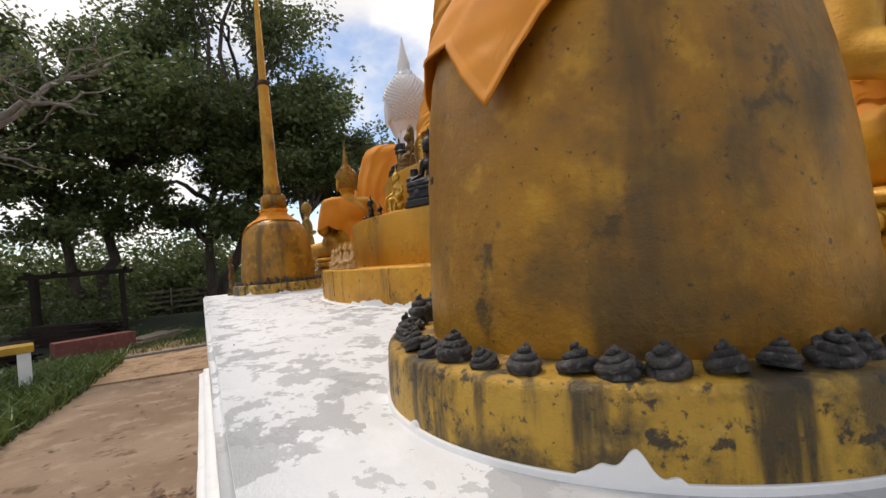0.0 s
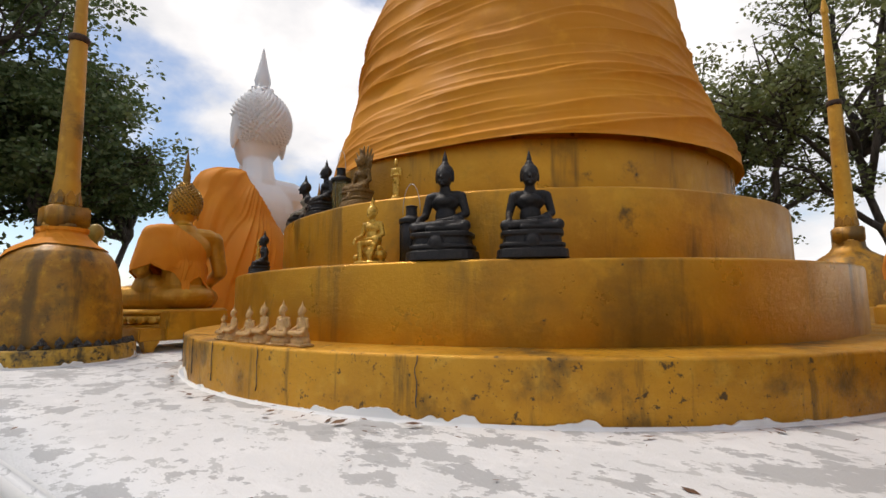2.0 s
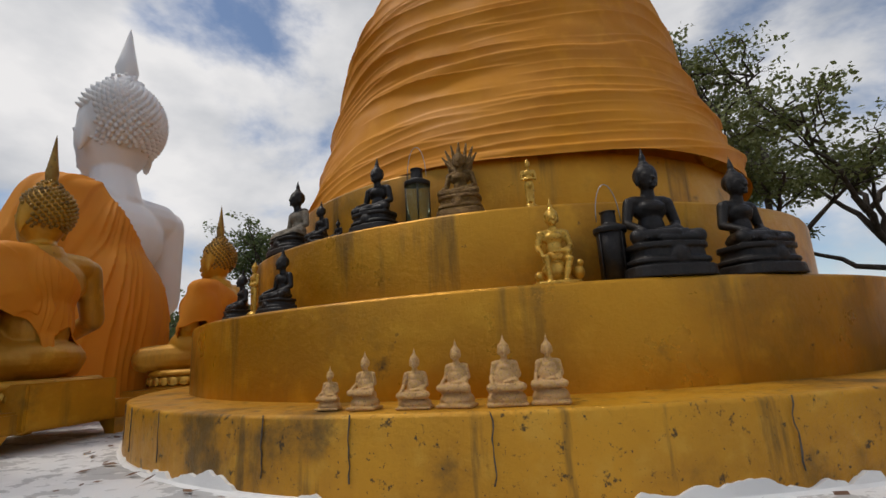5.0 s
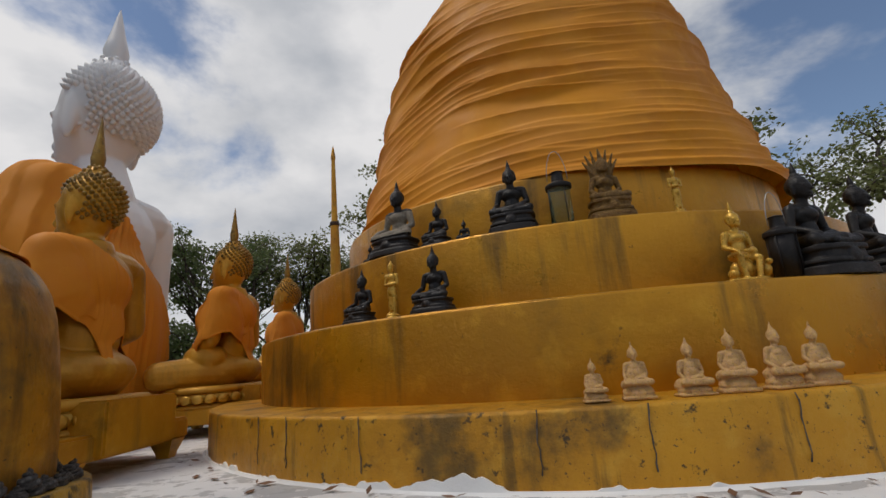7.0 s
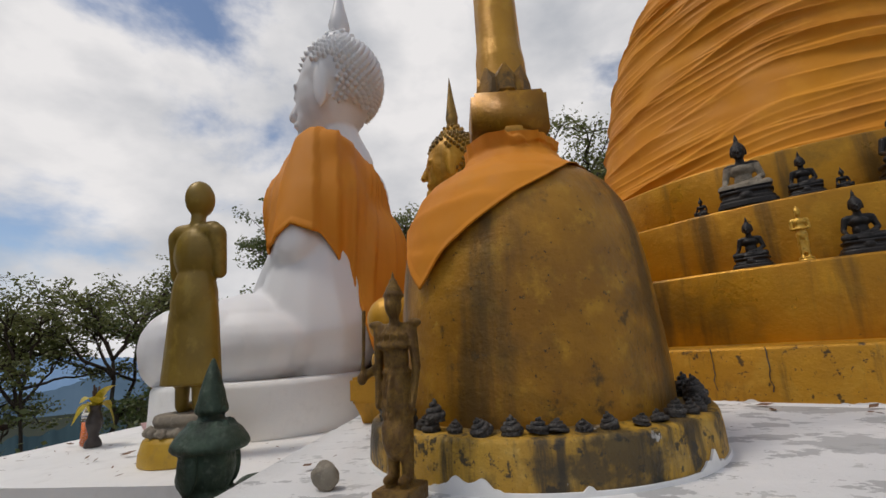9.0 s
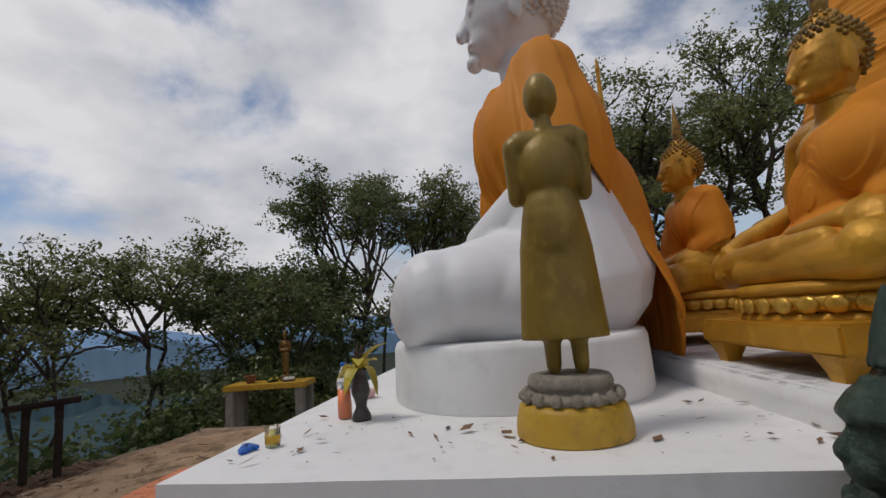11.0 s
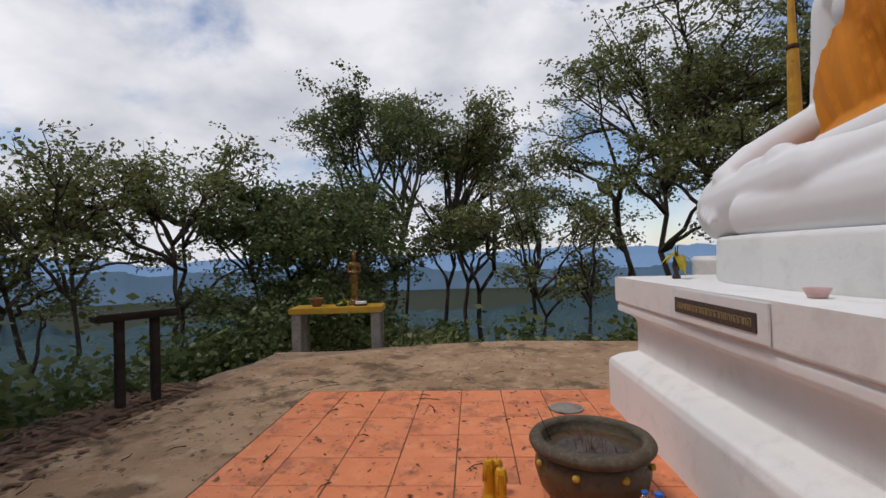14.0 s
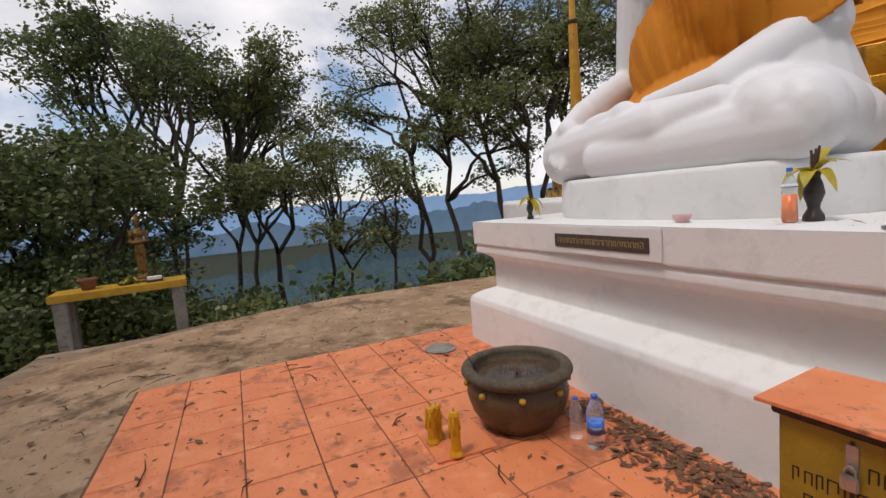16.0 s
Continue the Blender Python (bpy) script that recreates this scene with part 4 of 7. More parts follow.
def slim_head(me, k=0.85, kz=0.93):
    for v in me.vertices:
        h = smooth_step(0.60, 0.68, v.co.z)
        v.co = (v.co.x * (1 - (1 - k) * h), v.co.y * (1 - (1 - k) * h), 0.62 + (v.co.z - 0.62) * kz - 0.035 * h if v.co.z > 0.62 else v.co.z)
    me.update()
    return me


big_pieces += [limb((0.262 + 0.018 * k, 0.285, 0.150), 0.014, (0.255 + 0.02 * k, 0.352 - 0.004 * k, 0.035 + 0.008 * k), 0.0095) for k in range(4)]
big_pieces += [ball((-0.315, 0.17, 0.083), (0.10, 0.15, 0.082)), ball((-0.26, 0.10, 0.10), (0.12, 0.17, 0.085)), limb((-0.14, 0.08, 0.085), 0.092, (-0.30, 0.25, 0.08), 0.083), limb((-0.20, 0.25, 0.115), 0.045, (0.05, 0.285, 0.125), 0.042), limb((0.05, 0.285, 0.135), 0.043, (0.20, 0.275, 0.115), 0.026), ball((0.12, 0.28, 0.135), (0.10, 0.045, 0.03))]
BIG_BODY = fused(big_pieces + buddha_head(), 0.0065, 3)
BIG = compose(BIG_BODY, curls(640, 0.0095, 1.5) + [spire(1.0, 0.20, 0.034)], WHITE_STATUE, "seated_statue")
WB = (2.12, 7.765, 1.50, 3.17)
single("white_seated_statue", big_shape(BIG), "very large white seated statue with beaded hair and pointed crown", "statue", m=Matrix.Translation(WB[:3]) @ Matrix.Diagonal((WB[3] * 0.95, WB[3], WB[3], 1)))


def seat_plinth():
    n = 96
    vs, fs = [], []
    for z, o in ((0.0, 0.0), (0.02, 0.008), (0.28, 0.0), (0.31, -0.012), (0.315, -0.04)):
        for i in range(n):
            a = 2 * PI * i / n
            c, s = math.cos(a), math.sin(a)
            k = (abs(c) ** 2.6 + abs(s) ** 2.6) ** (-1 / 2.6)
            vs.append((c * k * (1.18 + o), s * k * (0.76 + o), z))
    for j in range(4):
        for i in range(n):
            k = (i + 1) % n
            fs.append((j * n + i, j * n + k, (j + 1) * n + k, (j + 1) * n + i))
    fs.append(tuple(4 * n + i for i in range(n)))
    single("stone_dais", mesh_of("stone_dais", vs, fs, WHITE), "white rounded dais slab under the large statue", "dais", m=Matrix.Translation((1.85, 7.99, ZB)))


seat_plinth()


def lut(table, deg):
    deg %= 360
    pts = [(table[-1][0] - 360, table[-1][1])] + list(table) + [(table[0][0] + 360, table[0][1])]
    for (a0, z0), (a1, z1) in zip(pts, pts[1:]):
        if a0 <= deg <= a1:
            t = (deg - a0) / (a1 - a0)
            return z0 + (z1 - z0) * t
    return table[0][1]


def robe_hull(tail):
    from_body = buddha_body()
    pieces = [from_body[i] for i in (0, 6, 7, 8, 9, 10, 16, 21)]
    pieces += [limb((-0.285, -0.02, 0.29), 0.058, (-0.20, 0.08, 0.235), 0.05), ball((-0.10, 0.03, 0.40), (0.17, 0.11, 0.14)), ball((-0.17, -0.03, 0.36), (0.15, 0.11, 0.20)), ball((0.05, 0.03, 0.28), (0.15, 0.11, 0.18))]
    pieces += [limb((-0.2, 0.10, 0.10), 0.09, (0.2, 0.10, 0.10), 0.09)]
    if tail:
        pieces.pop(8)
        pieces += [ball((-0.03, -0.14, 0.16), (0.20, 0.07, 0.24)), ball((-0.03, -0.15, 0.0), (0.22, 0.06, 0.16)), ball((-0.12, -0.14, 0.02), (0.20, 0.08, 0.18))]
    return fused(pieces, 0.014, 10, 0.6)


HULLS = {tail: robe_hull(tail) for tail in (True, False)}
from mathutils.bvhtree import BVHTree
NECK = [(0, -16), (30, -10), (60, 14), (90, 38), (120, 56), (150, 66), (180, 70), (210, 66), (240, 54), (270, 36), (300, 8), (330, -10)]

NECK_GOLD = [(0, -12), (30, -6), (60, 20), (90, 42), (120, 58), (150, 68), (180, 71), (210, 70), (240, 67), (270, 60), (300, 42), (330, 8)]


def robe(name, hems, material, tail, seed=0.0, offset=0.010, amp=0.020, neck=NECK, ripple=11.0, sway=1.0):
    hull = HULLS[tail]
    tree_ = BVHTree.FromPolygons(hull[0], hull[1])
    c0 = Vector((0, -0.03, 0.36))
    n, m = 300, 90
    grid = np.zeros((m + 1, n))
    ways = {}
    for j in range(m + 1):
        t = j / m
        for i in range(n):
            deg = 360 * i / n
            a = radians(deg)
            hz = lut(hems, deg) + 0.012 * hash2(math.cos(a) * 4 + seed, math.sin(a) * 4)
            lo = math.atan2(hz - 0.36, 0.215)
            hi = max(radians(lut(neck, deg)), lo + 0.02)
            ph = lo + (hi - lo) * t
            w = Vector((math.cos(ph) * math.cos(a), math.cos(ph) * math.sin(a), math.sin(ph)))
            hit = tree_.ray_cast(c0 + w * 1.5, -w)
            grid[j, i] = (hit[0] - c0).length if hit[0] is not None else 0.15
            ways[j, i] = w
    for _ in range(6):
        grid = (grid * 2 + np.roll(grid, 1, 1) + np.roll(grid, -1, 1) + np.vstack([grid[:1], grid[:-1]]) + np.vstack([grid[1:], grid[-1:]])) / 6
    vs, fs = [], []
    for j in range(m + 1):
        t = j / m
        for i in range(n):
            a = 2 * PI * i / n
            ca, sa = math.cos(a), math.sin(a)
            w = ways[j, i]
            wav = hash2(ca * 1.7 + seed, sa * 1.7, t * 1.2 * sway) * 1.6 * sway
            f = fold(a * ripple / PI + wav * 2.0 + t * 0.8 * math.sin(a), 1.6) * (0.35 + 0.65 * (1 - t)) * (0.5 + 0.9 * abs(hash2(ca * 2, sa * 2, seed + 5)))
            f += 0.5 * fold(a * ripple * 2.3 / PI - t * 1.5 + wav * 3, 2.0) * max(0, hash2(ca * 3, sa * 3, t * 2 + seed))
            r = grid[j, i] + offset + amp * f + (0.004 if t < 0.025 else 0)
            vs.append(c0 + w * r)
    for j in range(m):
        for i in range(n):
            k = (i + 1) % n
            fs.append((j * n + i, j * n + k, (j + 1) * n + k, (j + 1) * n + i))
    return mesh_of(name, vs, fs, material)


def put_robe(me, m, label):
    ob = single("statue_robe", me, label, "robe", "robes on the statues", m)
    s = ob.modifiers.new("thickness", "SOLIDIFY")
    s.thickness, s.offset = 0.005, -1
    return ob


HEM_WHITE = [(0, 0.12), (40, 0.10), (70, 0.13), (90, 0.14), (110, 0.14), (125, 0.16), (140, 0.20), (155, 0.25), (168, 0.30), (180, 0.335), (190, 0.32), (198, 0.27), (204, 0.24), (212, 0.14), (222, 0.04), (235, -0.08), (252, -0.15), (280, -0.12), (300, -0.04), (320, 0.05)]
HEM_GOLD = [(0, 0.08), (60, 0.10), (90, 0.12), (120, 0.14), (150, 0.22), (175, 0.30), (200, 0.32), (218, 0.22), (240, 0.04), (255, -0.04), (275, 0.04), (300, 0.14), (330, 0.10)]
WHITE_AT = Matrix.Translation(WB[:3]) @ Matrix.Diagonal((WB[3] * 0.95, WB[3], WB[3], 1))
put_robe(big_shape(robe("statue_robe", HEM_WHITE, CLOTH_DEEP, True, 1.0, 0.010, 0.024, ripple=15.0, sway=0.45)), WHITE_AT, "orange robe over one shoulder of the large white statue")

GOLD_FIG = slim_head(compose(BODY, curls(300, 0.0125, 1.2) + [spire(1.0, 0.285, 0.03)], [GOLD, GOLD_HAIR], "gold_seated_statue"))
GOLD_FIG.polygons.foreach_set("material_index", [0 if k < len(BODY[1]) else 1 for k in range(len(GOLD_FIG.polygons))])
GOLD_ROBE = [robe("gold_statue_robe", HEM_GOLD, CLOTH_DEEP, False, s, 0.010, 0.012, neck=NECK_GOLD, ripple=6.0) for s in (3.0, 6.5)]


def gold_pedestal():
    t = thing("statue_pedestal", 0, 0, 0, "gold-painted lotus pedestal raised on short feet", "pedestal", "gold statue pedestals")
    part("body", bm_mesh("pedestal_body", box_bm(-0.46, 0.46, -0.33, 0.50, 0.09, 0.20, 0.012), GOLD), t)
    part("panel", bm_mesh("pedestal_panel", box_bm(-0.26, 0.26, -0.372, -0.20, 0.10, 0.335, 0.01), GOLD), t, "flat chipped back panel")
    def oval(name, prof, mat_):
        vs, fs = lathe(rounded(prof, 0.02), 56, False)
        return mesh_of(name, [(x * 1.02, y * 0.86 + 0.09, z) for x, y, z in vs], fs, mat_)
    part("waist", oval("pedestal_waist", [(0.002, 0.195), (0.45, 0.195), (0.44, 0.225), (0.40, 0.235), (0.002, 0.235)], GOLD), t)
    part("lotus_band", oval("lotus_band", [(0.002, 0.23), (0.43, 0.23), (0.455, 0.265), (0.44, 0.30), (0.002, 0.30)], GOLD_BRIGHT), t, "row of gold lotus petals")
    part("cushion", oval("pedestal_cushion", [(0.002, 0.295), (0.43, 0.295), (0.465, 0.32), (0.44, 0.352), (0.002, 0.352)], GOLD), t)
    bm = bmesh.new()
    bmesh.ops.create_uvsphere(bm, u_segments=8, v_segments=6, radius=1)
    bm.transform(Matrix.Diagonal((0.042, 0.014, 0.034, 1)))
    pm = bm_mesh("pedestal_petal", bm, GOLD_BRIGHT, True)
    for k in range(30):
        a = 2 * PI * k / 30
        part("petal", pm, t, m=Matrix.Translation((0.462 * math.cos(a), 0.09 + 0.392 * math.sin(a), 0.262)) @ Matrix.Rotation(math.atan2(math.sin(a) / 0.86, math.cos(a)) - PI / 2, 4, "Z"))
    for sx in (-1, 1):
        for y in (-0.27, 0.43):
            vs, fs = lathe([(0.045, 0.0), (0.055, 0.03), (0.085, 0.085), (0.09, 0.095)], 4)
            part("foot", mesh_of("pedestal_foot", vs, fs, GOLD, False), t, m=Matrix.Translation((sx * 0.36, y, 0)) @ Matrix.Rotation(PI / 4, 4, "Z"))
    return t


GOLDS = [(0.75, 6.50, 0.955, TURN), (2.31, 6.61, 0.95, TURN), (3.62, 6.72, 0.88, TURN), (1.46, 1.12, 1.02, TURN + 178), (4.1, 1.42, 0.56, TURN + 182)]
first_ped = gold_pedestal()
for i, (x, y, s, rz) in enumerate(GOLDS):
    if i == 0:
        first_ped.matrix_basis = pose(x, y, ZP, 0, 0, rz)
    else:
        copy_thing(first_ped, pose(x, y, ZP, 0, 0, rz)).scale = (min(1, s + 0.06), min(1, s + 0.06), 1)
    m = pose(x, y, ZP + 0.350, 0, 0, rz) @ Matrix.Diagonal((1.32 * s, 1.32 * s, 1.32 * s, 1))
    single("gold_seated_statue", GOLD_FIG, "gold-painted seated statue on a lotus pedestal", "statue", "gold seated statues", m)
    put_robe(GOLD_ROBE[i % 2], m, "faded saffron robe over one shoulder of a gold statue")

def on_tier(deg, r, z):
    a = radians(deg)
    return STUPA.x + r * math.cos(a), STUPA.y + r * math.sin(a), z


for k, deg in enumerate((177.4, 186.4, 203.5, 148.6, 157.0, 144.0, 170.5)):
    rc = random.Random(k)
    pts = [on_tier(deg + rc.uniform(-0.11, 0.11), 2.5225, ZP + 0.225 - 0.022 * q) for q in range(9)]
    vs, fs = tube([Vector(q) - Vector((STUPA.x, STUPA.y, ZP)) for q in pts], [rc.uniform(0.0012, 0.0026) for _ in pts], 5)
    part("crack", mesh_of("crack", vs, fs, ASH), stupa, "dark crack in the plaster")

# ---- small statues on the steps ----
SEATED = {}


def seated_mesh(key, material, base, detail, bits=()):
    if key not in SEATED:
        parts_ = buddha_body() + buddha_head() + [spire(1.0, 0.19, 0.036)] + pedestal("lotus", 0.43, 0.31, base) + list(bits)
        vs, fs = fused(parts_, detail, 2)
        SEATED[key] = mesh_of("small_statue_" + key, [v + Vector((0, 0, base)) for v in vs], fs, material), 1.19 + base
    return SEATED[key]


def tint(me, material, low, high):
    """A second paint on the part of a figure between two heights."""
    me.materials.append(material)
    for p in me.polygons:
        if low < p.center.z < high:
            p.material_index = 1


Z1, Z2, Z3 = ZP + 0.230, ZP + 0.580, ZP + 0.940
seated_mesh("wide", BLACK, 0.36, 0.011)
seated_mesh("plain", BLACK, 0.30, 0.014)
seated_mesh("pale", BLACK, 0.30, 0.013)
tint(SEATED["pale"][0], LOTUS_STONE, 0.36, 0.84)
NAGA = [limb((0.06 * math.sin(radians(a)) * 2, -0.10, 0.62), 0.07, (0.36 * math.sin(radians(a)), -0.08, 0.90 + 0.34 * math.cos(radians(a))), 0.018) for a in (-78, -52, -26, 0, 26, 52, 78)] + [ball((0, -0.12, 0.72), (0.26, 0.05, 0.24))]
seated_mesh("naga", BROWN_BRONZE, 0.42, 0.012, NAGA)


def seated_on(key, deg, r, z, h, label, turn=0.0, category="statue"):
    me, unit = SEATED[key]
    k = h / unit
    x, y, z = on_tier(deg, r, z)
    m = pose(x, y, z - 0.002, 0, 0, deg - 90 + turn) @ Matrix.Diagonal((k, k, k, 1))
    single("small_seated_statue", me, label, category, "small statues on the steps", m)


seated_on("wide", 202.9, 2.09, Z2, 0.517, "black seated statue on a carved base against the gold wall")
seated_on("wide", 213.2, 2.10, Z2, 0.487, "black seated statue with carved medallion base")
seated_on("plain", 147.5, 2.08, Z2, 0.275, "small black seated statue on the gold step")
seated_on("plain", 159.0, 2.08, Z2, 0.31, "black seated statue on a stepped base")
seated_on("pale", 147.0, 1.785, Z3, 0.46, "black seated statue with pale worn body", 8)
seated_on("plain", 155.3, 1.78, Z3, 0.27, "small dark seated statue on the upper step")
seated_on("plain", 160.2, 1.79, Z3, 0.135, "tiny dark seated statue on the upper step")
seated_on("wide", 168.3, 1.775, Z3, 0.40, "black seated statue, broad lap, low base")
seated_on("naga", 182.3, 1.80, Z3, 0.365, "bronze seated statue under a fan of serpent heads")
seated_on("plain", 139.5, 1.80, Z3, 0.14, "tiny dark seated statue near the robe")


def standing(name, material, arms="down", crown=True, sword=False, lotus=True, detail=0.010, robe_w=0.13):
    """A standing figure of unit height, facing +y, origin at the foot of its base."""
    p = [
        lathe_piece([(0.001, 0.0), (0.16, 0.0), (0.16, 0.03), (0.12, 0.045), (0.14, 0.07), (0.11, 0.09), (0.001, 0.09)]) if lotus else box_piece(-0.12, 0.12, -0.10, 0.12, 0, 0.07),
        limb((0.05, 0, 0.10), 0.035, (0.045, 0, 0.45), 0.055), limb((-0.05, 0, 0.10), 0.035, (-0.045, 0, 0.45), 0.055),
        ball((0.05, 0.04, 0.10), (0.03, 0.06, 0.02)), ball((-0.05, 0.04, 0.10), (0.03, 0.06, 0.02)),
        ball((0, 0, 0.47), (0.10, 0.075, 0.10)), ball((0, 0, 0.60), (0.085, 0.06, 0.12)), ball((0, 0, 0.69), (0.11, 0.065, 0.07)),
        limb((-0.10, 0, 0.725), 0.035, (0.10, 0, 0.725), 0.035), limb((0, 0, 0.73), 0.035, (0, 0.005, 0.80), 0.03),
        ball((0, 0.01, 0.845), (0.052, 0.058, 0.068)),
    ]
    if arms == "down":
        p += [limb((s * 0.12, 0, 0.72), 0.034, (s * 0.135, -0.01, 0.56), 0.027) for s in (1, -1)] + [limb((s * 0.135, -0.01, 0.56), 0.026, (s * 0.12, 0.03, 0.40), 0.02) for s in (1, -1)]
    else:
        p += [limb((s * 0.13, 0, 0.72), 0.034, (s * 0.145, 0.01, 0.58), 0.028) for s in (1, -1)] + [limb((s * 0.145, 0.01, 0.58), 0.026, (s * 0.01, 0.09, 0.57), 0.02) for s in (1, -1)]
    if crown:
        p += [lathe_piece([(0.001, 0.87), (0.062, 0.875), (0.066, 0.89), (0.05, 0.905), (0.045, 0.925), (0.03, 0.935), (0.026, 0.955), (0.012, 0.965), (0.006, 1.0), (0.001, 1.0)])]
    if sword:
        p += [limb((0.155, -0.01, 0.56), 0.024, (0.21, 0.06, 0.52), 0.018), ball((0.21, 0.06, 0.52), (0.03, 0.03, 0.03)), limb((0.21, 0.06, 0.54), 0.011, (0.205, 0.05, 0.60), 0.012), limb((0.205, 0.05, 0.60), 0.012, (0.20, 0.04, 0.82), 0.012)]
        p += [ball((0, 0.02, 0.66), (0.115, 0.07, 0.03)), ball((0, 0, 0.40), (0.11, 0.08, 0.06)), ball((0, 0.03, 0.28), (0.10, 0.06, 0.11)), ball((0, 0, 0.54), (0.10, 0.075, 0.02)), ball((0, 0.04, 0.46), (0.035, 0.06, 0.10)), ball((0.14, 0, 0.755), (0.05, 0.035, 0.02)), ball((-0.14, 0, 0.755), (0.05, 0.035, 0.02))]
        p += [ball((0.10 * math.cos(q), 0.07 * math.sin(q), 0.70), 0.016, u=8, w=6) for q in [PI * k / 7 for k in range(15)]] + [ball((0.095 * math.cos(q), 0.075 * math.sin(q), 0.36), 0.014, u=8, w=6) for q in [PI * k / 6 for k in range(13)]]
    if robe_w:
        p += [lathe_piece([(0.001, 0.14), (robe_w, 0.15), (robe_w * 0.9, 0.35), (robe_w * 0.72, 0.50), (0.001, 0.52)], sy=0.6)]
    vs, fs = fused(p, detail, 2)
    return mesh_of(name, vs, fs, material)


def lathe_piece(prof, sy=1.0):
    vs, fs = lathe(prof, 20)
    return [Vector((v[0], v[1] * sy, v[2])) for v in vs], fs


def box_piece(x0, x1, y0, y1, z0, z1):
    vs = [Vector((x, y, z)) for z in (z0, z1) for x, y in ((x0, y0), (x1, y0), (x1, y1), (x0, y1))]
    return vs, [(3, 2, 1, 0), (4, 5, 6, 7), (0, 1, 5, 4), (1, 2, 6, 5), (2, 3, 7, 6), (3, 0, 4, 7)]


SLIM = standing("slim_statue", GOLD_BRIGHT, "front", True, detail=0.011, robe_w=0.075)


def slim_on(deg, r, z, h, label):
    x, y, z = on_tier(deg, r, z)
    single("small_standing_statue", SLIM, label, "statue", "small statues on the steps", pose(x, y, z - 0.001, 0, 0, deg - 90) @ Matrix.Diagonal((h * 0.85, h * 0.85, h, 1)))


slim_on(191.7, 1.85, Z3, 0.235, "slim gold standing statue on the upper step")
slim_on(153.2, 2.10, Z2, 0.275, "slim gold standing statue beside black ones")
# seated gold figure with one leg down beside an animal
kid = buddha_body()[:1] + buddha_body()[7:] + buddha_head() + [spire(1.0, 0.22, 0.036), limb((0.12, 0.0, 0.08), 0.09, (0.20, 0.20, 0.06), 0.07), limb((0.20, 0.20, 0.06), 0.065, (0.16, 0.22, -0.36), 0.05), limb((-0.12, 0, 0.08), 0.09, (-0.20, 0.20, 0.02), 0.07), limb((-0.20, 0.20, 0.02), 0.06, (-0.10, 0.24, -0.34), 0.05), ball((0, 0.0, -0.16), (0.26, 0.17, 0.20)), lathe_piece([(0.001, -0.42), (0.44, -0.42), (0.44, -0.36), (0.38, -0.34), (0.001, -0.34)], 0.8), ball((-0.34, 0.10, -0.20), (0.11, 0.15, 0.14)), ball((-0.36, 0.22, -0.06), (0.06, 0.07, 0.06)), ball((0.33, 0.12, -0.26), (0.08, 0.12, 0.10))]
kv, kf = fused(kid, 0.014, 2)
kx, ky, kz = on_tier(192.7, 2.10, Z2)
single("small_seated_statue", mesh_of("throne_statue", [v + Vector((0, 0, 0.42)) for v in kv], kf, GOLD_BRIGHT), "gold statue seated on a rock with small animals", "statue", "small statues on the steps", pose(kx, ky, kz - 0.001, 0, 0, 104) @ Matrix.Diagonal((0.204, 0.204, 0.204, 1)))

# flaking clay figures in a row on the lowest step
CLAYS = []
for s, base, tall in ((1, 0.30, 1.0), (2, 0.36, 0.9), (3, 0.24, 1.05)):
    pc = buddha_body() + buddha_head() + [spire(1.0, 0.17, 0.034)] + [ball((0.0, -0.02, 0.16), (0.30 - 0.03 * s, 0.17, 0.40)), ball((0.03 * s, -0.02, 0.0), (0.37, 0.24, 0.20))]
    pc += [ball((0, 0.04, -base * 0.55), (0.42, 0.30, base * 0.62)), box_piece(-0.43, 0.43, -0.22, 0.34, -base, -base * 0.78)]
    vs, fs = fused(pc, 0.018, 3)
    vs = [v + Vector((hash2(v.x * 7, v.y * 7, v.z * 7 + s), hash2(v.y * 7, v.z * 7, s), 0)) * 0.018 + Vector((0, 0, base)) for v in vs]
    CLAYS.append((mesh_of("clay_figure", vs, fs, CLAY), 1.17 + base))
for k, (deg, h, v, label) in enumerate(((174.6, 0.13, 0, "tiny clay seated figure, gold paint flaking"), (177.5, 0.17, 1, "clay seated figure with pink and gold paint worn off"), (181.2, 0.17, 2, "gold clay seated figure with tag-like panel on its base"), (184.1, 0.188, 1, "clay seated figure, pale paint flaking"), (187.3, 0.195, 0, "clay seated figure with pinkish flaking paint"), (190.1, 0.188, 1, "clay seated figure with paper scrap on the base"))):
    me, unit = CLAYS[v]
    x, y, z = on_tier(deg, 2.43, Z1)
    single("clay_figure", me, label, "figurine", "clay figures on the lowest step", pose(x, y, z - 0.002, 0, 0, deg - 90 + (8, -4, 3, -10, 5, -8)[k]) @ Matrix.Diagonal((h / unit * 0.98, h / unit * 0.95, h / unit, 1)))


